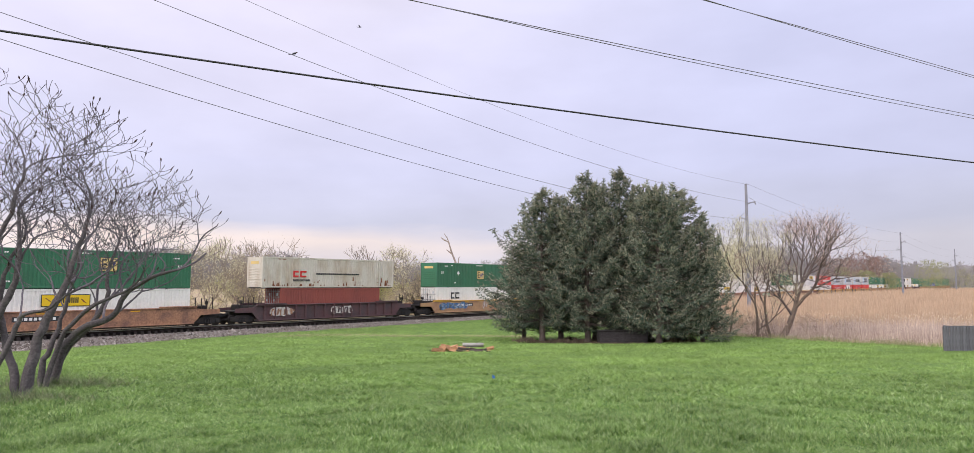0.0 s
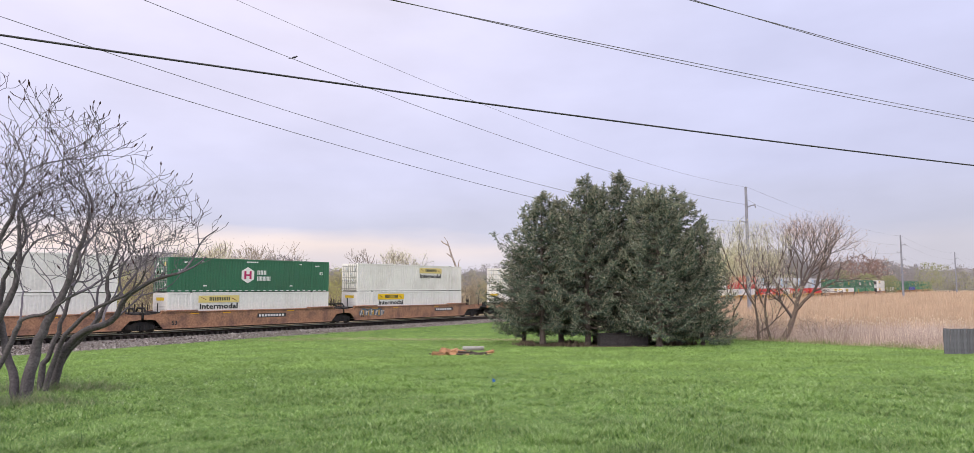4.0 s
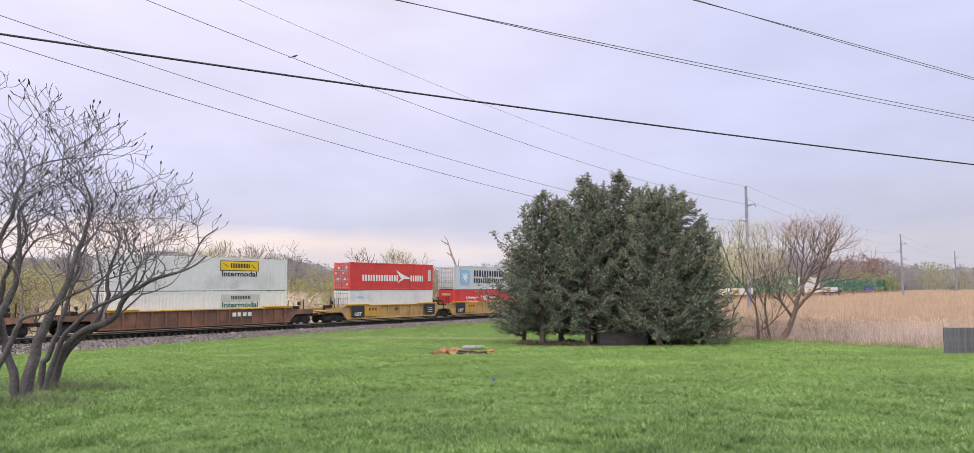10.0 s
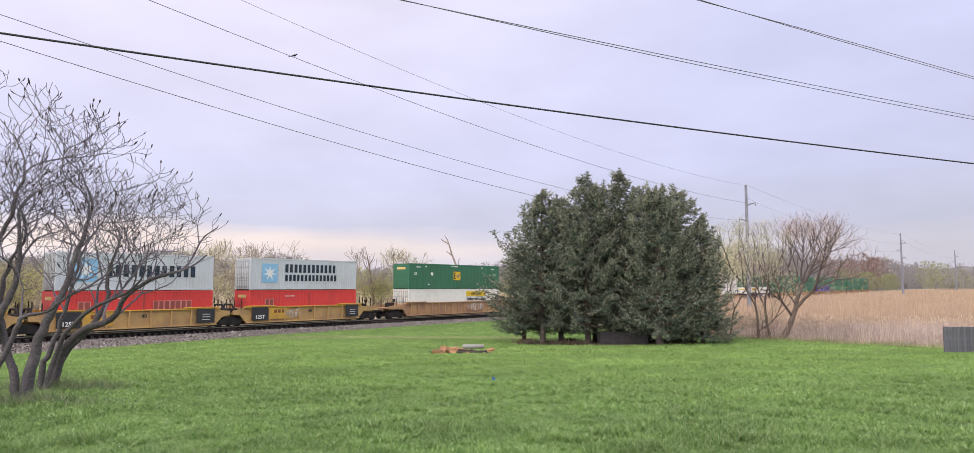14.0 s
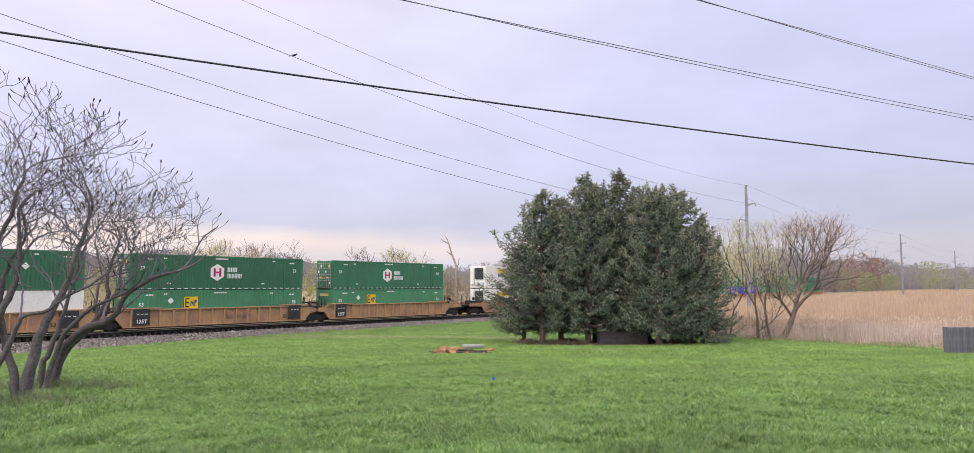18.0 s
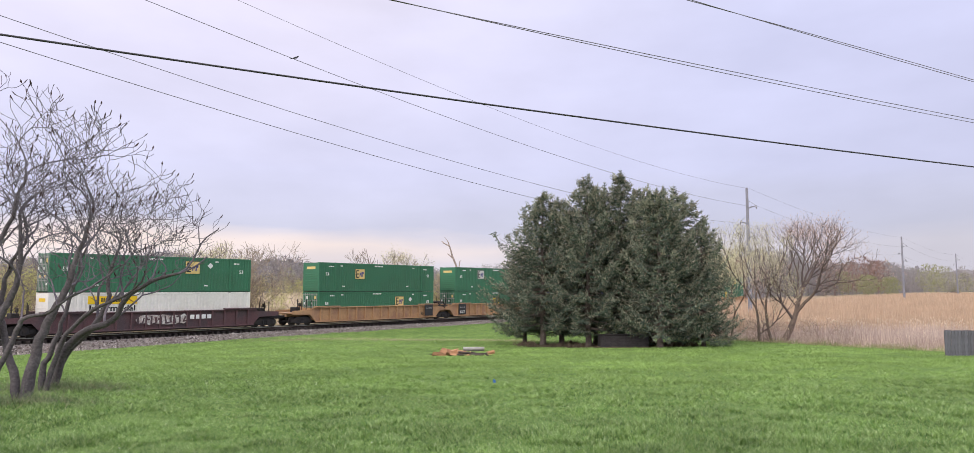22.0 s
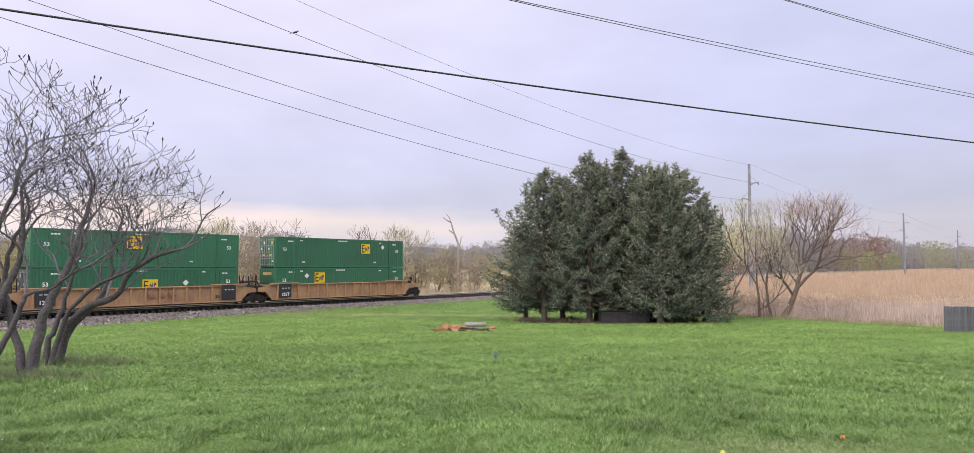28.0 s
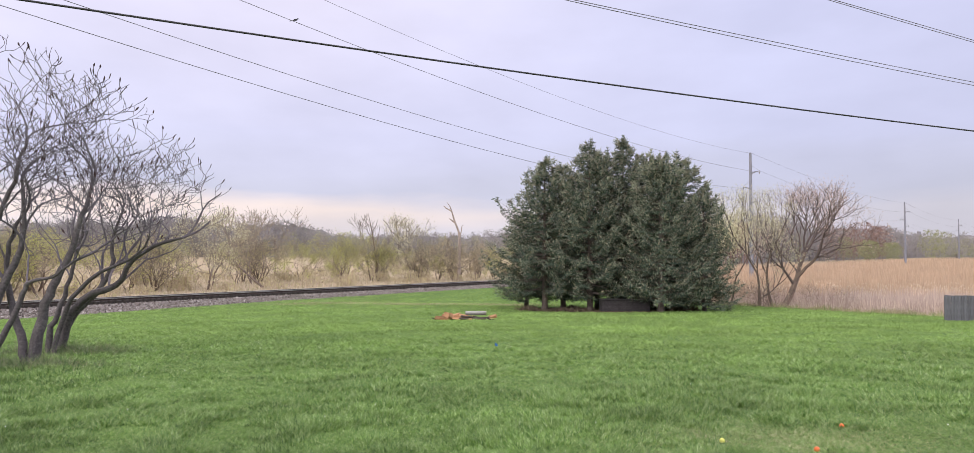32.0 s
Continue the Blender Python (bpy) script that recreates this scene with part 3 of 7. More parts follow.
def small_marks(ob, L, mat, seed):
    """Length figures at both ends and short unreadable lines of print."""
    r = random.Random(seed)
    for u in (0.075, 0.95):
        part("figure", words("53", 0.30, mat), None, ob, "", (along(L, u), -WIDE / 2 - 0.004, 1.72))
    for u, z, w in ((0.12, 2.50, 0.62), (0.52, 2.66, 1.15), (0.93, 2.45, 0.5), (0.22, 0.52, 0.30), (0.77, 0.52, 0.30), (0.82, 2.58, 0.28), (0.2, 2.58, 0.28)):
        x = along(L, u) + r.uniform(-0.15, 0.15)
        n = max(2, int(w / 0.17))
        letters(ob, x - w / 2, x + w / 2, z - 0.055, z + 0.055, n, mat)


def hexagon_logo(ob, L, u0, u1, top):
    x, r = (along(L, u0) + along(L, u1)) / 2, 0.74
    z = top - r
    shape(ob, "logo_hexagon", [(x + r * 0.97 * math.sin(math.pi / 3 * k), z + r * math.cos(math.pi / 3 * k)) for k in range(6)], M["white"], label="pale hexagonal logo plate")
    for dx in (-0.26, 0.26):
        plate(ob, "marking_block", x + dx - 0.10, x + dx + 0.10, z - 0.36, z + 0.36, M["pink_mark"], 0.008)
    plate(ob, "marking_block", x - 0.15, x + 0.15, z - 0.08, z + 0.08, M["pink_mark"], 0.010)
    letters(ob, x + 0.95, x + 1.85, z + 0.05, z + 0.45, 3, M["white_mark"])
    letters(ob, x + 0.95, x + 2.30, z - 0.50, z - 0.10, 5, M["white_mark"])


def star_logo(ob, L, lines, paint="sky_mark"):
    x = along(L, 0.185)
    z = TALL * 0.53
    plate(ob, "logo_plate", x - 0.82, x + 0.82, z - 0.88, z + 0.88, M[paint], label="square light-blue logo plate")
    shape(ob, "star", [(x + (0.72 if k % 2 == 0 else 0.26) * math.sin(math.pi / 7 * k), z + (0.72 if k % 2 == 0 else 0.26) * math.cos(math.pi / 7 * k)) for k in range(14)], M["white_mark"], 0.008, "white seven-pointed star")
    if lines == 1:
        letters(ob, along(L, 0.32), along(L, 0.88), z - 0.46, z + 0.46, 6, M["navy_mark"])
    else:
        letters(ob, along(L, 0.33), along(L, 0.80), z + 0.08, z + 0.86, 6, M["navy_mark"])
        letters(ob, along(L, 0.33), along(L, 0.81), z - 0.72, z - 0.14, 7, M["navy_mark"])


def container(L, paint, nose, label, smooth=False, edge=None, dashes=False):
    """A shipping container; its front end is at -x, the side towards the lawn at -y, its base at z = 0."""
    ob = thing("shipping_container", label, "container", group="containers on the train")
    p, e, h = M[paint], M[edge or paint], WIDE / 2
    part("body", kept(("body", L, smooth, paint), lambda: container_body(L, smooth).mesh("body", p)), None, ob)
    # black inset added below the base to stand for shade between stacked tiers
    part("underframe", kept(("underframe", L), lambda: Geo().box(-L / 2 + 0.12, L / 2 - 0.12, -h + 0.05, h - 0.05, -0.028, 0.06).mesh("underframe", M["black"])), None, ob)
    post = kept(("post", edge or paint), lambda: Geo().box(-0.09, 0.09, -0.075, 0.075, 0.0, TALL, c=0.012).mesh("corner_post", e))
    rail = kept(("rail", L, edge or paint), lambda: Geo().box(-L / 2 + 0.1, L / 2 - 0.1, -0.045, 0.045, -0.07, 0.07, c=0.01).mesh("side_rail", e))
    cast = kept("cast", lambda: Geo().box(-0.09, 0.09, -0.08, 0.08, -0.06, 0.06, c=0.015).mesh("corner_casting", M["dark_steel"]))
    for y in (-h + 0.07, h - 0.07):
        for x in (-L / 2 + 0.09, L / 2 - 0.09):
            part("corner_post", post, None, ob, at=(x, y, 0))
        part("bottom_rail", rail, None, ob, at=(0, y + math.copysign(0.025, y), 0.09))
        part("top_rail", rail, None, ob, at=(0, y + math.copysign(0.025, y), TALL - 0.07))
        if L > 13:
            rib = kept(("stack", edge or paint), lambda: Geo().box(-0.075, 0.075, -0.02, 0.02, 0.02, TALL - 0.02, c=0.008).mesh("stacking_post", e))
            for x in (-6.06, 6.06):
                part("stacking_post", rib, None, ob, at=(x, y + math.copysign(0.075, y), 0))
                part("corner_casting", cast, None, ob, at=(x, y + math.copysign(0.01, y), TALL - 0.045))
                part("corner_casting", cast, None, ob, at=(x, y + math.copysign(0.01, y), 0.045))
    x = -L / 2
    if nose == "doors":
        leaf = kept(("leaf", paint), lambda: door_leaf().mesh("door", p))
        rod = kept("rod", lambda: Geo().tube([(0, 0, 0.1), (0, 0, TALL - 0.1)], [0.025, 0.025], 6).box(-0.05, 0.03, -0.05, 0.05, 1.0, 1.2).mesh("lock_rod", M["lock_steel"]))
        for y in (-0.61, 0.61):
            door = part("door", leaf, None, ob, at=(x + 0.03, y, 0))
            for dy in (-0.46, -0.16, 0.16, 0.46):
                part("lock_rod", rod, None, door, at=(-0.06, dy, 0))
        bar = kept("hinge_bar", lambda: Geo().box(-0.02, 0.02, -0.57, 0.57, -0.025, 0.025).mesh("hinge_bar", M["lock_steel"]))
        for y in (-0.61, 0.61):
            for z in (0.3, 0.85, 1.45, 2.05, 2.6):
                part("hinge_bar", bar, None, ob, at=(x - 0.03, y, z))
        for y, z, w, hh in ((-0.85, 2.32, 0.26, 0.30), (0.45, 2.32, 0.26, 0.26), (-0.6, 1.15, 0.34, 0.18), (0.5, 1.15, 0.38, 0.18), (-0.3, 1.75, 0.2, 0.2), (0.9, 1.75, 0.18, 0.24), (-0.95, 0.6, 0.22, 0.16)):
            me = kept(("door_mark", w, hh, paint), lambda: Geo().box(-0.004, 0.004, -w / 2, w / 2, -hh / 2, hh / 2).mesh("door_placard", M["grey"] if "green" not in paint else (M["sign_cream"] if w > 0.33 or w == 0.26 and hh > 0.28 else M["white_mark"])))
            part("door_placard", me, None, ob, at=(x - 0.06, y, z))
    elif nose == "nose":
        nose_plate = kept(("nose", paint), lambda: Geo().box(0.0, 0.06, -1.14, 1.14, 0.1, TALL - 0.1).mesh("end_panel", p))
        front_end = part("end_panel", nose_plate, None, ob, at=(x + 0.02, 0, 0))
        rib = kept(("nose_rib", paint), lambda: Geo().box(-0.03, 0.0, -1.02, 1.02, 0.0, 0.08, c=0.008).mesh("end_rib", p))
        for k in range(7):
            part("end_rib", rib, None, front_end, at=(0, 0, 0.28 + k * 0.24))
        me = kept(("nose_mark", paint), lambda: Geo().box(-0.004, 0.004, -0.7, 0.7, -0.13, 0.13).mesh("end_decal", M["sign_yellow"] if paint in ("white", "beige") else M["sign_cream"]))
        part("end_decal", me, None, ob, at=(x + 0.01, 0, 2.35))
    else:
        part("end_panel", kept(("plain", paint), lambda: Geo().box(0.0, 0.06, -1.14, 1.14, 0.1, TALL - 0.1).mesh("end_panel", p)), None, ob, at=(x + 0.02, 0, 0))
        part("cooling_unit", Geo().box(-0.28, 0.0, -0.62, 0.62, 1.2, 2.62, c=0.06), M["dark_steel"], ob, "dark refrigeration unit", (x + 0.03, -0.3, 0))
        part("cooling_frame", Geo().box(-0.32, 0.0, 0.5, 1.05, 0.5, 2.7, c=0.05), M["white"], ob, "white service box", (x + 0.03, 0, 0))
        part("fuel_tank", Geo().box(-0.30, 0.0, -1.0, 0.4, 0.35, 0.85, c=0.08), M["grey"], ob, "", (x + 0.03, 0, 0))
    if dashes:
        d = kept("dash", lambda: Geo().box(-0.15, 0.15, -0.004, 0.006, -0.028, 0.028).mesh("reflective_dash", M["white_mark"]))
        for k in range(26):
            part("reflective_dash", d, None, ob, at=(-L / 2 + 0.4 + k * 0.61, -h - 0.022, 0.09))
    return ob


def door_leaf():
    g = Geo().box(0.0, 0.05, -0.59, 0.59, 0.08, TALL - 0.08, c=0.01)
    for k in range(4):
        g.box(-0.03, 0.0, -0.5, 0.5, 0.25 + k * 0.64, 0.62 + k * 0.64, c=0.012)
    return g


# ---------------------------------------------------------------- train: well cars
def wheel_mesh():
    g, n = Geo(), 16
    prof = ((0.0, -0.07), (0.13, -0.08), (0.14, -0.03), (0.33, -0.03), (0.36, -0.065), (0.42, -0.065), (0.42, 0.05), (0.455, 0.05), (0.45, 0.08), (0.34, 0.08), (0.32, 0.03), (0.0, 0.03))
    v = [(r * math.cos(2 * math.pi * i / n), y, 0.42 + r * math.sin(2 * math.pi * i / n)) for i in range(n) for r, y in prof]
    k = len(prof)
    g.add(v, [(i * k + j, i * k + j + 1, ((i + 1) % n) * k + j + 1, ((i + 1) % n) * k + j) for i in range(n) for j in range(k - 1)])
    return g


def side_frame():
    """Cast side of a bogie: arched, with spring pocket and journal boxes."""
    g = Geo()
    g.prism([(-1.15, 0.30), (-1.15, 0.62), (-0.75, 0.68), (-0.45, 0.86), (0.45, 0.86), (0.75, 0.68), (1.15, 0.62), (1.15, 0.30), (0.85, 0.34), (0.5, 0.18), (-0.5, 0.18), (-0.85, 0.34)], -0.07, 0.07)
    for x in (-0.88, 0.88):
        g.box(x - 0.16, x + 0.16, -0.12, 0.10, 0.28, 0.60, c=0.03)
    for x in (-0.22, 0.0, 0.22):
        g.tube([(x, -0.09, 0.24), (x, -0.09, 0.62)], [0.085, 0.085], 7)
    return g


def bogie(car, x):
    truck = part("bogie", kept("bolster", lambda: Geo().box(-0.22, 0.22, -1.0, 1.0, 0.45, 0.80, c=0.03).box(-0.05, 0.05, -0.9, 0.9, 0.3, 0.45).mesh("bogie", M["black"])), None, car, "black two-axle bogie", (x, 0, 0))
    frame_mesh = kept("side_frame", lambda: side_frame().mesh("side_frame", M["black"]))
    wheel = kept("wheel", lambda: wheel_mesh().mesh("wheel", M["wheel"]))
    axle = kept("axle", lambda: Geo().tube([(0, -1.05, 0.42), (0, 1.05, 0.42)], [0.08, 0.08], 8).mesh("axle", M["black"]))
    for y in (-1.0, 1.0):
        part("side_frame", frame_mesh, None, truck, at=(0, y, 0))
    for dx in (-0.88, 0.88):
        part("axle", axle, None, truck, at=(dx, 0, 0))
        for y, turn in ((-0.78, 0), (0.78, 180)):
            w = part("wheel", wheel, None, truck)
            w.matrix_basis = pose(dx, y, 0, 0, 0, turn)


def well_car(L, style, paint, front, rear, e0, e1, label, seed, stripe=None):
    """One well of a container car, its middle at x = 0 and the railhead at z = 0. front, rear: 'join' or 'coupler';
    e0, e1: how far it reaches beyond the container at either end."""
    r = random.Random(seed)
    car = thing("well_car", label, "railway wagon", group="wagons of the train")
    p, a, b = M[paint], -L / 2, L / 2
    edge = M[stripe] if stripe else p
    dark = M["black"] if style == "plate" or paint in ("maroon", "oxide") else p
    lo, hi = 0.36, (1.62 if style == "rib" else 1.56)
    # deep side sills with ends rising over the bogies
    tip0, tip1 = a - e0 + (0.12 if front == "join" else 0.75), b + e1 - (0.12 if rear == "join" else 0.75)
    outline = [(a - 0.35, lo), (b + 0.35, lo), (b + 0.95, 0.98), (tip1, 1.06), (tip1, 1.42), (b + 0.9, 1.50), (b + 0.55, hi), (a - 0.55, hi), (a - 0.9, 1.50), (tip0, 1.42), (tip0, 1.06), (a - 0.95, 1.02)]
    sill = kept(("sill", L, front, rear, round(e0, 1), round(e1, 1), paint), lambda: Geo().prism(outline, 0.04, 0.11).mesh("side_sill", p) if style == "rib" else Geo().prism(outline, -0.05, 0.05).mesh("side_sill", p))
    chord = kept(("chord", L, edge.name, hi), lambda: Geo().box(a - 0.55, b + 0.55, -0.13, 0.10, hi, hi + 0.10, c=0.02).mesh("top_chord", edge))
    foot = kept(("foot", L, paint), lambda: Geo().box(a - 0.35, b + 0.35, -0.10, 0.10, lo - 0.10, lo, c=0.02).mesh("bottom_chord", p))
    for y in (-1.40, 1.40):
        part("side_sill", sill, None, car, at=(0, y, 0))
        part("top_chord", chord, None, car, at=(0, y, 0))
        part("bottom_chord", foot, None, car, at=(0, y, 0))
    part("well_floor", kept(("floor", L, paint), lambda: Geo().box(a - 0.4, b + 0.4, -1.36, 1.36, lo - 0.20, lo - 0.11).mesh("well_floor", M["black"])), None, car)
    if style == "rib":
        rib = kept(("rib", paint, hi), lambda: Geo().box(-0.06, 0.06, -0.12, 0.11, lo, hi, c=0.014).mesh("rib", p))
        n = 15 if L > 13 else 8
        for k in range(n):
            part("rib", rib, None, car, at=(a + 0.25 + (L - 0.5) * k / (n - 1), -1.40, 0))
    else:
        strip = kept(("strip", L, paint), lambda: Geo().box(a + 0.2, b - 0.2, -0.012, 0.0, lo + 0.25, hi - 0.25).mesh("side_plate", p))
        part("side_plate", strip, None, car, at=(0, -1.45, 0))
    # shelves where the top chord stands higher over the well's ends
    shelf = kept(("shelf", edge.name), lambda: Geo().box(-1.55, 1.55, -0.17, 0.12, 0.0, 0.10, c=0.02).mesh("end_shelf", edge))
    for x in (a + 1.0, b - 1.0):
        for y in (-1.40, 1.40):
            part("end_shelf", shelf, None, car, at=(x, y, hi + 0.11))
    # end decks, brake stand, posts and ladders over the bogies
    for end, tip, kind in ((a, tip0, front), (b, tip1, rear)):
        s = -1 if end < 0 else 1
        w = abs(tip - end) - 0.4
        mid = end + s * (0.4 + w / 2)
        deck = kept(("deck", round(w, 1), dark.name), lambda: Geo().box(-w / 2, w / 2, -1.2, 1.2, 1.12, 1.24, c=0.02).box(-w / 2, w / 2, -0.35, 0.35, 0.82, 1.12, c=0.03).mesh("end_deck", dark))
        part("end_deck", deck, None, car, at=(mid, 0, 0))
        bulk = kept(("bulk", dark.name), lambda: Geo().box(-0.08, 0.08, -1.3, 1.3, 0.46, 1.66, c=0.03).mesh("bulkhead", dark))
        part("bulkhead", bulk, None, car, at=(end + s * 0.42, 0, 0))
        post = kept("grab", lambda: Geo().tube([(0, 0, 1.1), (0, 0, 2.5)], [0.045, 0.045], 6).mesh("grab_post", M["black"]))
        for k in range(4):
            part("grab_post", post, None, car, at=(end + s * (0.65 + 0.5 * k * min(1.0, w / 1.8)), r.choice((-1.05, -0.95, 0.9)), r.uniform(-0.25, 0.1)))
        if kind == "coupler":
            part("brake_stand", kept("stand", lambda: Geo().box(-0.25, 0.25, -0.5, 0.5, 1.2, 1.75, c=0.05).tube([(0.0, -0.75, 1.25), (0.0, -0.75, 2.0)], [0.03, 0.03], 5).box(-0.06, 0.06, -0.95, -0.55, 1.85, 2.15, c=0.03).mesh("brake_stand", M["black"])), None, car, "black brake stand", (end + s * 1.75, 0, 0))
            bogie(car, end + s * 1.72)
            reach = abs((a - e0 if s < 0 else b + e1) - tip)
            part("coupler", kept(("coupler", round(reach, 1)), lambda: Geo().box(-0.1, reach + 0.1, -0.11, 0.11, 0.72, 0.98, c=0.03).box(reach - 0.18, reach + 0.12, -0.2, 0.2, 0.68, 1.02, c=0.05).mesh("coupler", M["black"])), None, car, "black knuckle coupler").matrix_basis = pose(tip, 0, 0, 0, 0, 0 if s > 0 else 180)
            hose = Geo().tube([(0, 0, 0.75), (0.12 * s, 0, 0.45), (0.4 * s, 0, 0.36), (0.7 * s, 0, 0.45)], [0.03] * 4, 5)
            part("air_hose", hose, M["black"], car, "black air hose", (tip, -0.4, 0))
        else:
            part("side_bearing", kept("bearing", lambda: Geo().box(-0.3, 0.3, -1.15, 1.15, 1.24, 1.62, c=0.06).tube([(0, -1.05, 1.5), (0, -0.6, 1.95), (0, 0.6, 1.95), (0, 1.05, 1.5)], [0.09] * 4, 6).mesh("side_bearing", M["black"])), None, car, "", (tip - s * 0.32, 0, 0))
            if s > 0:
                bogie(car, b + e1)
    return car


def car_plate(car, name, x0, x1, z0, z1, mat, label="", lift=0.0):
    key = (name, round(x1 - x0, 3), round(z1 - z0, 3), mat.name, "car")
    me = kept(key, lambda: Geo().box(-(x1 - x0) / 2, (x1 - x0) / 2, -0.005, 0.02, -(z1 - z0) / 2, (z1 - z0) / 2).mesh(name, mat))
    return part(name, me, None, car, label, ((x0 + x1) / 2, -1.468 - lift, (z0 + z1) / 2))


def car_figures(car, text, x, z, mat, height=0.34):
    part("figure", words(text, height, mat), None, car, "", (x, -1.476, z))


def tag_paint(car, x, w, mats, seed):
    """Sprayed graffiti: one uneven field of colour with slanted forms in other colours over it, no letters."""
    r = random.Random(seed)
    n = max(5, int(w / 0.35))
    top = [(x - w / 2 + w * k / n, 1.42 + r.uniform(-0.14, 0.07) - (0.22 if k in (0, n) else 0.0)) for k in range(n + 1)]
    low = [(x - w / 2 + w * k / n, 0.64 + r.uniform(-0.06, 0.16) + (0.2 if k in (0, n) else 0.0)) for k in range(n, -1, -1)]
    part("graffiti", Geo().prism(low[::-1] + top[::-1], -1.474, -1.462), M[mats[0]], car, "sprayed graffiti")
    k, cx = 0, x - w / 2 + 0.1
    while cx < x + w / 2 - 0.3:
        a, z0, z1, s = r.uniform(0.10, 0.22), 0.68 + r.uniform(0, 0.12), 1.36 - r.uniform(0, 0.14), r.uniform(-0.12, 0.16)
        m = M[mats[1 + k % (len(mats) - 1)]] if len(mats) > 1 else M["brown"]
        wave = [(cx + s * q + r.uniform(-0.03, 0.03), z0 + (z1 - z0) * q) for q in (0, 0.35, 0.7, 1.0)]
        part("graffiti", Geo().prism(wave + [(p + a, q) for p, q in reversed(wave)], -1.480, -1.466), m, car, "sprayed graffiti")
        if k % 2 == 0:
            zz = r.choice((z0, (z0 + z1) / 2, z1 - 0.16))
            part("graffiti", Geo().prism([(cx + a, zz), (cx + a + 0.24, zz + 0.03), (cx + a + 0.24, zz + 0.15), (cx + a, zz + 0.14)], -1.479, -1.466), m, car, "sprayed graffiti")
        cx += a + r.uniform(0.14, 0.30)
        k += 1


M["spray_blue"] = surface("spray_blue", (0.05, 0.13, 0.30), 0.6, vary=0.4, grain=7, stain=3, second=(0.25, 0.32, 0.38))
M["spray_green"] = surface("spray_pale_green", (0.30, 0.40, 0.24), 0.6, vary=0.3, grain=6, stain=3, second=(0.16, 0.26, 0.15))
M["spray_dark"] = surface("spray_slate", (0.06, 0.085, 0.12), 0.6, vary=0.3, grain=7, stain=3, second=(0.16, 0.18, 0.2))
M["spray_white"] = surface("spray_white", (0.55, 0.53, 0.50), 0.6, vary=0.3, grain=7, stain=3, second=(0.35, 0.28, 0.25))

# ---------------------------------------------------------------- train: what stands where
L53, L40 = 16.15, 12.19
FRONTS = (-48.1, -25.2, -2.3, 21.8, 41.85, 61.65, 85.75, 105.5, 125.4, 149.4, 173.0, 188.85, 204.45, 220.1, 235.8, 255.5, 279.4,
          298.75, 318.4, 342.4, 365.95, 389.5, 409.4, 429.25, 452.95, 472.6, 492.45)
# per wagon: side form, paint, does it join the next wagon over a shared bogie, is it a short well
WAGONS = (("plate", "brown", 0, 0), ("rib", "maroon", 0, 0), ("plate", "tan", 0, 0), ("plate", "brown", 1, 0), ("plate", "brown", 1, 0), ("plate", "brown", 0, 0),
          ("plate", "brown", 1, 0), ("plate", "brown", 1, 0), ("plate", "brown", 0, 0), ("rib", "oxide", 0, 0), ("rib", "yellow_car", 1, 1), ("rib", "yellow_car", 1, 1),
          ("rib", "yellow_car", 1, 1), ("rib", "yellow_car", 1, 1), ("rib", "yellow_car", 0, 1), ("rib", "tan", 0, 0), ("rib", "tan", 1, 0), ("rib", "tan", 1, 0),
          ("rib", "tan", 0, 0), ("plate", "brown", 0, 0), ("rib", "maroon", 0, 0), ("rib", "tan", 1, 0), ("rib", "tan", 1, 0), ("rib", "tan", 0, 0),
          ("rib", "tan", 1, 0), ("rib", "tan", 1, 0), ("rib", "tan", 0, 0))
LABELS = {"brown": "rust-brown smooth-sided well car with grime and faded stencils", "maroon": "dark maroon well car with ribbed sides",
          "tan": "tan-orange well car with ribbed sides and road dirt", "oxide": "dull brown well car with ribbed sides",
          "yellow_car": "yellow short well car with dark stencil panels"}
FLOOR = 0.33
TRAIN = []


def load(i, tier, ob, length=None, shift=0.0):
    """Put a container into well i: tier 0 in the well, 1 on top."""
    short = WAGONS[i][3]
    TRAIN.append((ob, FRONTS[i] + (L40 if short else L53) / 2 + shift, FLOOR + tier * (TALL + 0.04)))


def crate(i, tier, paint, nose, marks, smooth=False, length=None, edge=None, dashes=False, label=""):
    L = length or (L40 if WAGONS[i][3] else L53)
    names = {"white": "white", "beige": "grubby off-white", "silver": "silver-grey", "green": "dark green", "pale_green": "faded green", "grey": "pale grey",
             "red": "bright red", "brick_red": "oxide-red", "blue": "deep blue", "rusty_white": "rust-streaked off-white"}
    text = label or f"{names[paint]} {'fifty-three' if L > 13 else 'forty'}-foot container, {'stacked on another' if tier else 'low in a well car'}"
    ob = container(L, paint, nose, text, smooth, edge, dashes)
    for mark, *v in marks:
        if mark == "plate":
            logo_plate(ob, L, v[0], v[1], v[2], v[3])
        elif mark == "block":
            block_logo(ob, L, v[0], v[1], v[2] if len(v) > 2 else "sign_cream", v[3] if len(v) > 3 else None)
        elif mark == "hex":
            hexagon_logo(ob, L, v[0], v[1], 2.22)
        elif mark == "small":
            small_marks(ob, L, M["white_mark"], i * 2 + tier)
        elif mark == "star":
            star_logo(ob, L, v[0])
        else:
            v[0](ob, L)
    load(i, tier, ob)
    return ob


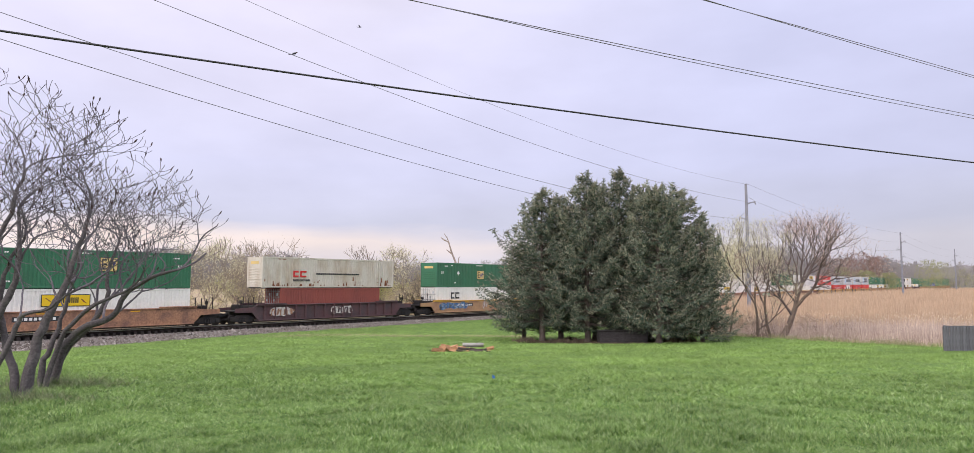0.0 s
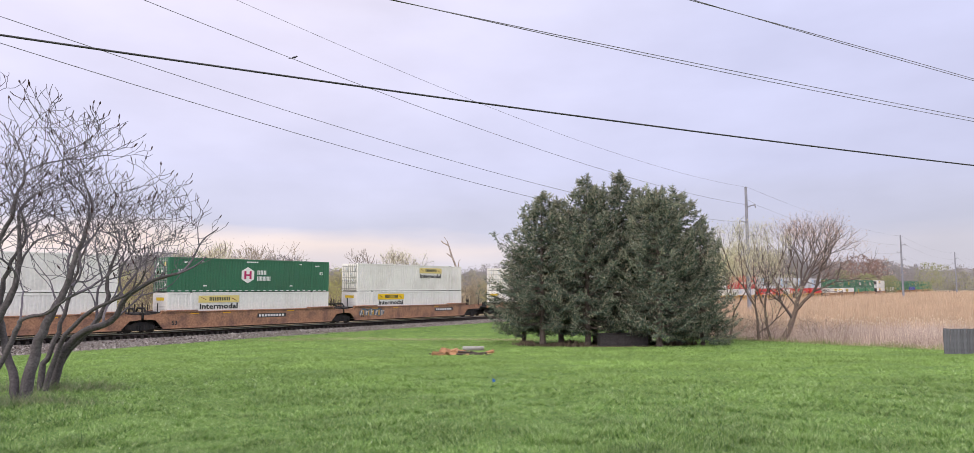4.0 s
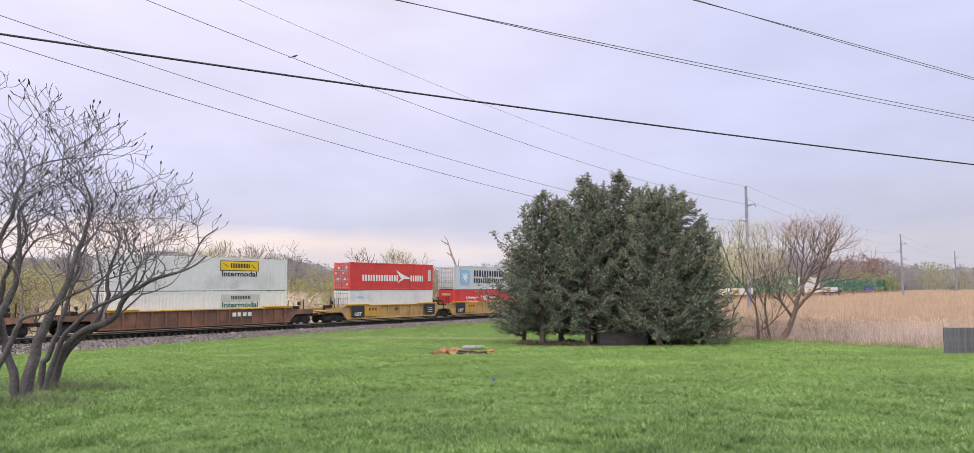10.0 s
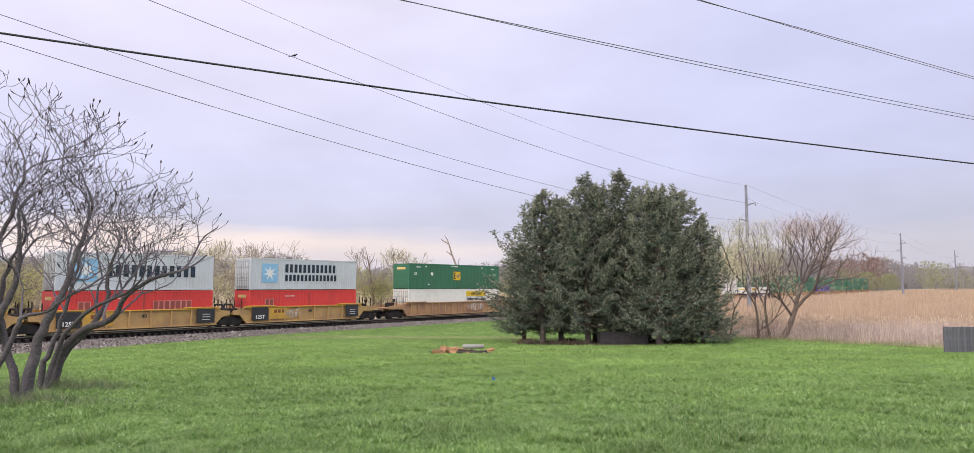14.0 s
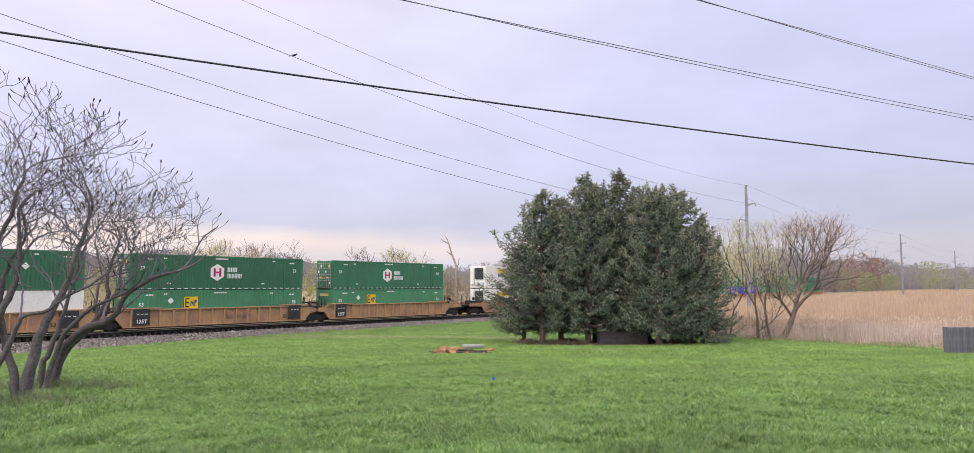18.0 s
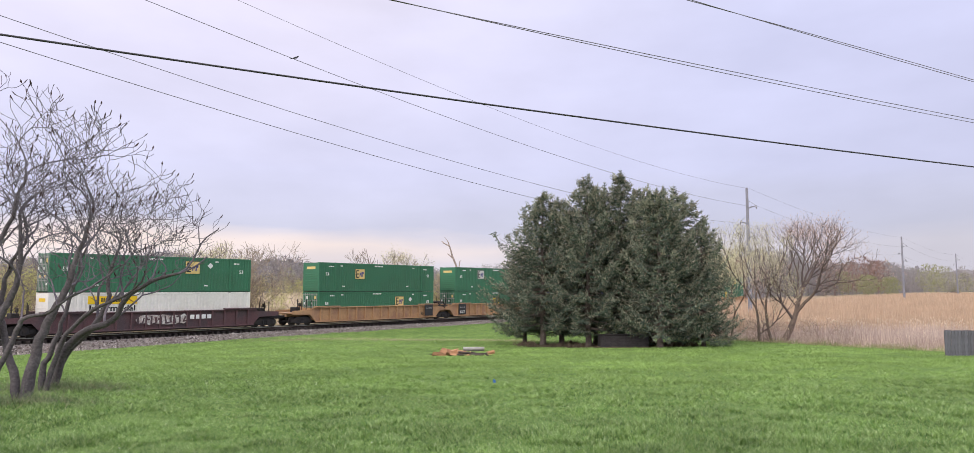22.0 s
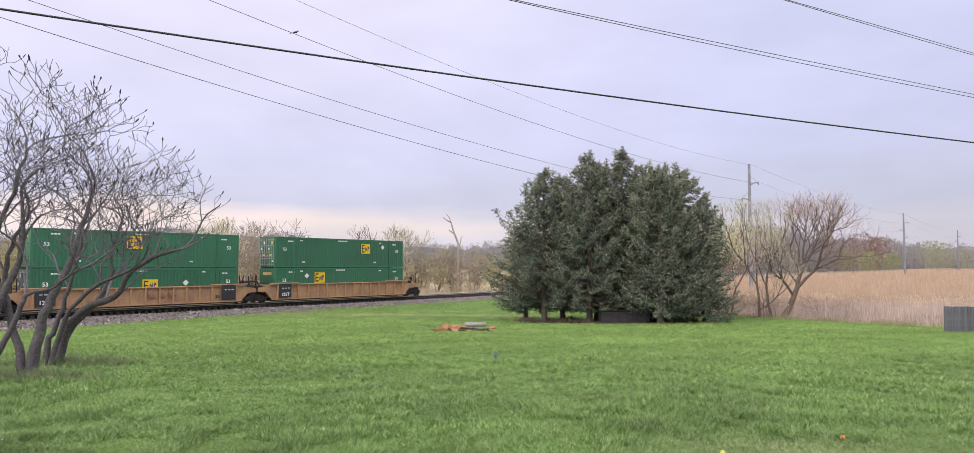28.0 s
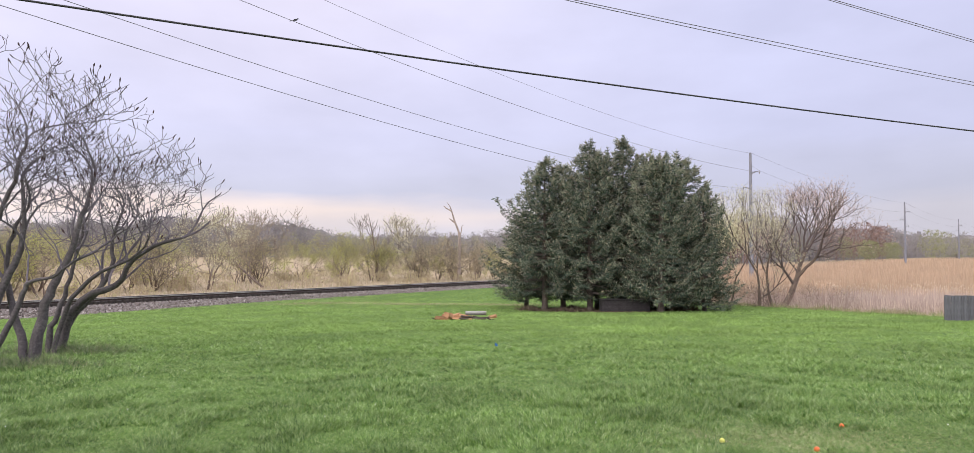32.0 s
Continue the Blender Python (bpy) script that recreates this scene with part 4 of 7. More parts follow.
def wagons():
    n = len(FRONTS)
    for i, (style, paint, joins, short) in enumerate(WAGONS):
        L = L40 if short else L53
        before = FRONTS[i] - (FRONTS[i - 1] + (L40 if WAGONS[i - 1][3] else L53)) if i else 6.7
        after = FRONTS[i + 1] - FRONTS[i] - L if i + 1 < n else 6.8
        joined = bool(i and WAGONS[i - 1][2])
        label = LABELS[paint]
        if i == 2:
            label = "tan smooth-sided well car with blue graffiti"
        car = well_car(L, style, paint, "join" if joined else "coupler", "join" if joins else "coupler", before / 2, after / 2, label, i, "gold_edge" if short or i in (2, 9) else None)
        a, b = -L / 2, L / 2
        if style == "plate":
            car_figures(car, "53", a + 0.6, 0.72, M["dark_mark"])
            for u in (0.12, 0.3, 0.7):
                car_plate(car, "reflector", a + L * u, a + L * u + 0.75, 1.42, 1.5, M["orange_mark"], "orange reflector strip")
            x = a + L * {3: 0.42, 4: 0.6, 5: 0.8, 6: 0.42, 8: 0.75, 19: 0.42}.get(i, 0.3)
            car_plate(car, "stencil_panel", x - 1.5, x + 1.5, 0.92, 1.28, M["panel"], "dark stencil panel")
            for k in range(9):
                car_plate(car, "marking_block", x - 1.35 + k * 0.3, x - 1.15 + k * 0.3, 1.0, 1.2, M["white_mark"], lift=0.004)
        elif short:
            for x0, x1 in ((a + 0.1, a + 1.75), (b - 1.5, b + 0.1)):
                car_plate(car, "stencil_panel", x0, x1, 0.48, 1.68, M["panel"], "black stencil panel", 0.095)
            part("figure", words("125T", 0.34, M["white_mark"]), None, car, "", (a + 0.95, -1.575, 0.78))
            car_plate(car, "yellow_panel", a + 1.85, a + 4.1, 0.56, 1.62, M["gold_edge"], "yellow panel")
            for k in range(3):
                car_plate(car, "marking_block", a + 2.45 + k * 0.4, a + 2.75 + k * 0.4, 1.12, 1.42, M["rust"], lift=0.004)
            car_figures(car, "40", a + 6.4, 1.2, M["dark_mark"], 0.3)
            for k in range(3):
                car_plate(car, "marking_block", b - 1.0, b - 0.3, 0.75 + k * 0.22, 0.79 + k * 0.22, M["white_mark"], lift=0.1)
        else:
            if paint == "tan" and i not in (15,):
                for x0, x1 in ((a + 0.35, a + 1.65), (b - 1.65, b - 0.35)):
                    if (x0 < 0 and i in (16, 21, 24)) or (x0 > 0 and i in (18, 23, 26)):
                        continue
                    car_plate(car, "stencil_panel", x0, x1, 0.48, 1.78, M["panel"], "black stencil panel", 0.095)
                    part("figure", words("125T", 0.30, M["white_mark"]) if x0 < 0 else words("53", 0.30, M["dark_mark"]), None, car, "", ((x0 + x1) / 2 if x0 < 0 else x0 - 0.35, -1.575 if x0 < 0 else -1.476, 0.74))
                    for k in range(3):
                        car_plate(car, "marking_block", x0 + 0.25 + 0.32 * k, x0 + 0.45 + 0.32 * k, 1.3, 1.36, M["white_mark"], lift=0.1)
            if i in (17, 22, 25):
                for k, w in enumerate((0.62, 0.62, 0.62)):
                    car_plate(car, "marking_block", 0.2 + 0.85 * k, 0.2 + 0.85 * k + w, 0.85, 1.45, M["brown"])
            if i in (9, 20):
                for k in range(4):
                    car_plate(car, "marking_block", 2.5 + 0.5 * k, 2.85 + 0.5 * k, 1.0, 1.35, M["white_mark"])
        tags = {1: ((-6.0, 2.6, ("spray_white",)), (1.0, 2.8, ("spray_white", "maroon"))), 2: ((-5.2, 5.0, ("spray_blue", "spray_dark", "spray_blue")), (0.6, 0.9, ("spray_white",)), (4.0, 1.5, ("spray_white", "spray_dark"))),
                5: ((-6.2, 3.4, ("spray_dark", "spray_white", "gold_edge")),), 7: ((3.4, 6.2, ("spray_green", "spray_white", "spray_green")),), 8: ((-3.2, 4.4, ("gold_edge", "spray_dark", "spray_dark")),),
                15: ((3.2, 3.0, ("spray_white", "tan")),), 19: ((-4.5, 3.5, ("oxide", "brown")), (4.5, 4.0, ("gold_edge", "oxide"))), 20: ((0.2, 4.2, ("spray_white", "maroon")),), 14: ((-1.5, 1.6, ("spray_white", "yellow_car")),), 6: ((2.6, 3.6, ("oxide", "brown")),)}
        for k, (x, w, mats) in enumerate(tags.get(i, ())):
            tag_paint(car, x, w, mats, i * 5 + k)
        if i == n - 1:
            part("end_device", Geo().box(-0.1, 0.1, -0.15, 0.15, 0.95, 1.35, c=0.03), M["gold_edge"], car, "yellow end-of-train device", (b + after / 2 - 0.3, -0.3, 0))
        TRAIN.append((car, FRONTS[i] + L / 2, 0.0))


# painted sides that only one container has
def cn_rusty(ob, L):
    x = along(L, 0.235)
    for dx, w in ((0.0, 0.62), (0.78, 0.72)):
        shape(ob, "marking_block", [(x + dx, 1.0), (x + dx, 1.62), (x + dx + w, 1.62), (x + dx + w, 1.45), (x + dx + 0.18, 1.45), (x + dx + 0.18, 1.17), (x + dx + w, 1.17), (x + dx + w, 1.0)], M["red_mark"])
    letters(ob, x, x + 1.9, 0.62, 0.82, 8, M["dark_mark"])
    letters(ob, along(L, 0.41), along(L, 0.735), 1.28, 1.42, 22, M["dark_mark"])
    r = random.Random(8)
    for k in range(46):
        u = r.random()
        xx, hgt = along(L, u), r.uniform(0.06, 0.55) * (1.4 if 0.6 < u < 0.76 or u > 0.9 or u < 0.15 else 0.6)
        w = r.uniform(0.03, 0.12)
        z = 0.16 if r.random() < 0.75 else r.uniform(0.4, 0.9)
        shape(ob, "rust_streak", [(xx - w, z), (xx + w, z), (xx + w * 0.6, z + hgt), (xx - w * 0.3, z + hgt * 0.8)], M["rust"], label="rust streak", thick=0.006)
    plate(ob, "rust_streak", along(L, 0.12), along(L, 0.18), 2.66, 2.74, M["rust"])


def cn_wave(ob, L):
    x = along(L, 0.18)
    for dx, w in ((0.0, 0.62), (0.78, 0.72)):
        shape(ob, "marking_block", [(x + dx, 1.55), (x + dx, 2.3), (x + dx + w, 2.3), (x + dx + w, 2.13), (x + dx + 0.17, 2.13), (x + dx + 0.17, 1.72), (x + dx + w, 1.72), (x + dx + w, 1.55)], M["dark_mark"])
    edge = [(0.70 + 0.29 * k / 10, 2.78 - 2.3 * (k / 10) ** 2.2) for k in range(11)]
    shape(ob, "dark_wave", [(along(L, u), z) for u, z in edge] + [(along(L, 0.99), 2.78)], M["navy_mark"], label="dark painted wave")
    top = [(0.45 + 0.54 * k / 12, 0.55 + 1.55 * math.sin(math.pi * 0.78 * (k / 12) ** 0.9)) for k in range(13)]
    shape(ob, "green_wave", [(along(L, u), z) for u, z in top] + [(along(L, u), z - 0.05 - 0.28 * max(0, u - 0.6)) for u, z in reversed(top)], M["spray_green"], 0.008, "green painted wave")


def white_words(ob, L):
    for u0, u1, n in ((0.155, 0.585, 7), (0.735, 0.885, 3)):
        letters(ob, along(L, u0), along(L, u1), 0.95, 1.62, n, M["white_mark"])
    x0, x1 = along(L, 0.56), along(L, 0.74)
    shape(ob, "emblem", [(x0, 2.2), (x0 + 0.9, 1.75), (x1, 1.25), (x0 + 1.2, 1.2), (x0 + 0.2, 0.75), (x0 + 0.75, 1.25)], M["white_mark"], 0.006, "white wing emblem")
    letters(ob, along(L, 0.945), along(L, 0.975), 1.0, 2.3, 2, M["white_mark"])


def jubilee_words(ob, L):
    for text, u, z, h in (("A Moving\u2014", 0.30, 1.95, 0.34), ("Celebration", 0.305, 1.45, 0.34), ("100", 0.495, 1.82, 0.66), ("Celebration \u2014", 0.68, 1.95, 0.32)):
        part("lettering", words(text, h, M["white_mark"]), None, ob, "white lettering", (along(L, u), -WIDE / 2 - 0.006, z))
    letters(ob, along(L, 0.585), along(L, 0.79), 1.35, 1.62, 9, M["white_mark"])
    plate(ob, "side_door", along(L, 0.09), along(L, 0.19), 0.3, 2.6, M["red"], 0.004)


def jubilee_panels(ob, L):
    t, b0 = TALL - 0.16, 0.2
    plate(ob, "white_panel", along(L, 0.27), along(L, 0.775), b0, t, M["white"], label="white painted panel")
    for u in (0.27, 0.525):
        shape(ob, "black_triangle", [(along(L, u), t), (along(L, u), b0), (along(L, u + 0.24), b0)], M["dark_mark"], 0.008, "black painted triangle")
    x, z = along(L, 0.13), 1.25
    for s in (-1, 1):
        shape(ob, "white_cross", [(x - 0.95 * s - 0.22, z + 0.95), (x - 0.95 * s + 0.22, z + 0.95), (x + 0.95 * s + 0.22, z - 0.95), (x + 0.95 * s - 0.22, z - 0.95)], M["white_mark"], 0.004 if s > 0 else 0.008, "white painted cross")
    part("figure", words("100", 0.75, M["white_mark"]), None, ob, "white figures", (along(L, 0.888), -WIDE / 2 - 0.006, 1.85))
    letters(ob, along(L, 0.83), along(L, 0.95), 0.95, 1.22, 4, M["white_mark"])


def vents(ob, L, row):
    groups = [(0.15, 2)] + ([(0.62, 7)] if row else [])
    for u, n in groups:
        x = along(L, u)
        for k in range(n):
            plate(ob, "vent_frame", x + 0.46 * k - 0.04, x + 0.46 * k + 0.38, 0.96, 2.09, M["pink_frame"], 0.002, "pale vent frame")
            plate(ob, "vent_grille", x + 0.46 * k, x + 0.46 * k + 0.34, 1.0, 2.05, M["brick_red"], 0.006, "dark red vent grille")
    plate(ob, "seam", along(L, 0.555), along(L, 0.562), 0.2, TALL - 0.15, M["brick_red"])
    plate(ob, "marking_block", along(L, 0.33), along(L, 0.42), 2.3, 2.36, M["white_mark"])
    plate(ob, "side_door", along(L, 0.32), along(L, 0.46), 0.3, 2.2, M["red"], 0.002)


def blue_marks(ob, L):
    plate(ob, "white_square", along(L, 0.515), along(L, 0.55), 1.9, 2.45, M["sign_grey"])
    plate(ob, "marking_block", along(L, 0.83), along(L, 0.87), 2.2, 2.3, M["white_mark"])
    for u0, u1 in ((0.0, 0.014), (0.988, 1.0)):
        plate(ob, "red_edge", along(L, u0), along(L, u1), 0.02, TALL - 0.02, M["red"], 0.03, "red painted end post")
    plate(ob, "dark_square", along(L, 0.79), along(L, 0.82), 0.6, 1.6, M["dark_steel"])
    part("figure", words("53", 0.34, M["white_mark"]), None, ob, "", (along(L, 0.065), -WIDE / 2 - 0.004, 1.9))
    plate(ob, "white_square", along(L, 0.05), along(L, 0.08), 1.05, 1.5, M["sign_grey"])


def tiny_blue(ob, L):
    letters(ob, along(L, 0.10), along(L, 0.17), 2.1, 2.3, 4, M["sky_mark"])


T1, T2 = 2.60, 2.62
S = ("small",)
crate(0, 1, "green", "doors", [("block", 0.60, 2.35), S])
crate(0, 0, "white", "nose", [("plate", 0.36, 0.56, 2.45, "box")])
crate(1, 1, "rusty_white", "nose", [("own", cn_rusty)], label="rust-streaked off-white container overhanging a shorter one")
short_one = crate(1, 0, "brick_red", "doors", [], length=L40, label="oxide-red forty-foot container in a maroon well car")
crate(2, 1, "green", "nose", [("block", 0.50, 2.0, "sign_cream", 0.27), S])
crate(2, 0, "white", "doors", [("own", cn_wave)], label="white container with a dark and green painted wave")
crate(3, 1, "white", "nose", [("plate", 0.205, 0.445, T1, "gd")])
crate(3, 0, "white", "nose", [("plate", 0.195, 0.44, T2, "yd")])
crate(4, 1, "green", "doors", [("hex", 0.45, 0.53), S], dashes=True, label="dark green container with a pale hexagon logo")
crate(4, 0, "white", "nose", [("plate", 0.19, 0.44, T2, "pd")])
crate(5, 1, "beige", "doors", [("plate", 0.60, 0.81, T1, "pd")])
crate(5, 0, "white", "nose", [("plate", 0.20, 0.45, T2, "yd")])
crate(6, 1, "beige", "doors", [("plate", 0.65, 0.845, T1, "pg")])
crate(6, 0, "white", "nose", [("plate", 0.19, 0.43, T2, "yd")])
crate(7, 1, "beige", "doors", [("plate", 0.645, 0.84, T1, "gg")])
crate(7, 0, "white", "nose", [("plate", 0.20, 0.445, 2.42, "box")], smooth=True)
crate(8, 1, "green", "nose", [("block", 0.315, 2.3, "sign_cream", 0.265), S])
crate(8, 0, "beige", "nose", [("plate", 0.20, 0.43, T2, "pg")])
crate(9, 1, "silver", "doors", [("plate", 0.625, 0.835, 2.6, "boxd")], smooth=True)
crate(9, 0, "beige", "doors", [("plate", 0.63, 0.845, T2, "gg")])
crate(10, 1, "red", "doors", [("own", white_words)], label="bright red forty-foot container with white wing emblem")
crate(10, 0, "silver", "doors", [("own", tiny_blue)], smooth=True)
crate(11, 1, "grey", "doors", [("star", 2)], label="rust-spotted grey container with blue star plate")
crate(11, 0, "red", "nose", [("own", jubilee_words)], label="bright red forty-foot container with white jubilee lettering")
crate(12, 1, "grey", "doors", [("star", 1)], label="grey container with light-blue star plate")
crate(12, 0, "red", "nose", [("own", jubilee_panels)], smooth=True, label="red container with white cross and black triangles")
crate(13, 1, "grey", "doors", [("star", 1)], label="grey container with light-blue star plate")
crate(13, 0, "red", "nose", [("own", lambda ob, L: vents(ob, L, True))], label="bright red generator container with dark vent grilles")
crate(14, 1, "grey", "doors", [("star", 2)], label="rust-spotted grey container with blue star plate")
crate(14, 0, "red", "nose", [("own", lambda ob, L: vents(ob, L, False))], label="bright red container with one vent grille")
crate(15, 1, "green", "nose", [("block", 0.50, 2.05, "sign_yellow", 0.26), S])
crate(15, 0, "beige", "doors", [("plate", 0.64, 0.855, T2, "yd")])
crate(16, 1, "green", "doors", [("block", 0.505, 2.05, "sign_yellow", 0.79), S])
crate(16, 0, "white", "nose", [("plate", 0.195, 0.45, 2.42, "boxd")], smooth=True)
for k in (17, 18):
    crate(k, 1, "green", "doors", [("hex", 0.46, 0.54), S], dashes=True, label="dark green container with a pale hexagon logo")
    crate(k, 0, "pale_green", "nose", [("block", 0.315, 2.35, "sign_yellow", 0.24), S])
for tier in (1, 0):
    crate(19, tier, "white", "reefer", [("plate", 0.175, 0.425, 2.62 if tier else 2.5, "yd")], smooth=True, label="white refrigerated container with dark cooling unit")
crate(20, 1, "green", "doors", [("block", 0.665, 2.55, "sign_cream", 0.79), S])
crate(20, 0, "beige", "nose", [("plate", 0.19, 0.43, T2, "yd")])
crate(21, 1, "green", "nose", [("block", 0.32, 2.3), S])
crate(21, 0, "green", "doors", [("block", 0.67, 2.35, "sign_cream", 0.80), S])
crate(22, 1, "green", "nose", [("block", 0.29, 2.55, "sign_grey"), S])
crate(22, 0, "green", "doors", [("block", 0.49, 2.0, "sign_yellow", 0.8), S])
crate(23, 1, "green", "doors", [("block", 0.49, 2.1, "sign_yellow"), S])
crate(23, 0, "blue", "nose", [("block", 0.165, 2.45, "sign_yellow"), ("own", blue_marks)], edge="blue", label="deep blue container with red-edged ends")
crate(24, 1, "green", "doors", [("block", 0.665, 2.45, "sign_yellow"), S])
crate(24, 0, "pale_green", "doors", [("block", 0.665, 2.55, "sign_yellow", 0.8), S])
crate(25, 1, "green", "nose", [("block", 0.45, 2.5, "sign_yellow"), S])
crate(25, 0, "green", "doors", [("block", 0.53, 2.0, "sign_yellow", 0.74), S])
crate(26, 1, "green", "doors", [("block", 0.67, 2.45, "sign_yellow", 0.84), S])
crate(26, 0, "green", "nose", [("block", 0.31, 2.45, "sign_yellow", 0.25), S])
wagons()


def gone(t):
    """Metres that the train has run since the start, slowing a little."""
    return 18.4496 * t - 0.04022 * (t - 14.0) ** 2 / 2


def motions():
    times = [0.8 * k for k in range(41)]
    cache = {}
    for ob, at, up in TRAIN:
        rows = []
        for t in times:
            key = round(at - gone(t), 3)
            if key not in cache:
                x0, y0, z0, _ = track(key - 7.5)
                x1, y1, z1, _ = track(key + 7.5)
                flat = math.hypot(x1 - x0, y1 - y0)
                cache[key] = ((x0 + x1) / 2, (y0 + y1) / 2, (z0 + z1) / 2, math.degrees(math.atan2(z1 - z0, flat)), math.degrees(math.atan2(y1 - y0, x1 - x0)))
            x, y, z, tilt, head = cache[key]
            rows.append((t, pose(x, y, z + up, 0, -tilt, head)))
        walk(ob, rows)
    walk(FLYER, [(t, pose(x, 60.0, z, 0, 0, 4)) for t, x, z in ((0, -11.39, 24.44), (0.4, -5.88, 23.89), (0.8, 0.52, 23.85), (1.5, 14.1, 23.3), (2.0, 25.0, 23.6), (2.5, 36.7, 24.8), (4.0, 71, 27), (8, 165, 30), (16, 350, 34), (32, 720, 40))])


# ---------------------------------------------------------------- plants: shared tools
M["sumac_bark"] = surface("sumac_bark", (0.100, 0.086, 0.090), 0.9, vary=0.35, grain=22, stain=3, second=(0.165, 0.148, 0.15), cover=0.35, bump=0.5, size=0.02)
M["twig"] = surface("twig_bark", (0.125, 0.108, 0.132), 0.9, vary=0.25, grain=20, stain=2, second=(0.175, 0.15, 0.165), bump=0)
M["seed_head"] = surface("seed_head", (0.06, 0.035, 0.035), 0.95, vary=0.3, grain=60)
M["tree_bark"] = surface("tree_bark", (0.20, 0.15, 0.12), 0.9, vary=0.3, grain=14, stain=2, second=(0.13, 0.10, 0.085), bump=0.4, size=0.02)
M["marsh_twig"] = surface("marsh_twig", (0.27, 0.225, 0.18), 0.9, vary=0.25, grain=10, stain=0.7, second=(0.17, 0.14, 0.115), bump=0, jitter=0.25)
M["edge_twig"] = surface("edge_twig", (0.135, 0.105, 0.095), 0.9, vary=0.25, grain=10, stain=0.7, second=(0.10, 0.08, 0.075), bump=0)
M["dead_wood"] = surface("dead_wood", (0.36, 0.30, 0.26), 0.85, vary=0.2, grain=10, stain=1, second=(0.25, 0.2, 0.17))
M["spruce_bark"] = surface("spruce_bark", (0.13, 0.10, 0.085), 0.9, vary=0.35, grain=18, stain=2, bump=0.5, size=0.02)
M["needles"] = islands("spruce_needles", ((0.036, 0.056, 0.041), (0.062, 0.092, 0.066), (0.100, 0.131, 0.096), (0.122, 0.160, 0.130), (0.172, 0.197, 0.144), (0.19, 0.158, 0.118)), 0.7, 0.25, drift=0.3, drift_size=0.9)
# lighter copy of the needles: highlights on the bough ends, put into colour
M["needle_tips"] = islands("spruce_lit_tips", ((0.170, 0.205, 0.148), (0.245, 0.275, 0.200), (0.310, 0.332, 0.250), (0.40, 0.395, 0.29), (0.41, 0.33, 0.24)), 0.7, 0.25, drift=0.3, drift_size=0.9)
M["bud_green"] = islands("young_leaves", ((0.46, 0.47, 0.14), (0.56, 0.57, 0.19), (0.42, 0.45, 0.16), (0.62, 0.60, 0.27)), 0.8, 0.2, 0.5)
M["bud_tan"] = islands("swollen_buds", ((0.54, 0.47, 0.32), (0.46, 0.38, 0.28), (0.56, 0.51, 0.30), (0.42, 0.34, 0.25)), 0.8, 0.2, 0.45)
M["bud_pink"] = islands("pinkish_buds", ((0.70, 0.57, 0.50), (0.58, 0.42, 0.37), (0.74, 0.63, 0.54), (0.50, 0.37, 0.33)), 0.8, 0.2, 0.4)
M["bud_pale"] = islands("pale_leaves", ((0.66, 0.63, 0.42), (0.74, 0.70, 0.52), (0.54, 0.52, 0.30)), 0.8, 0.2, 0.45)


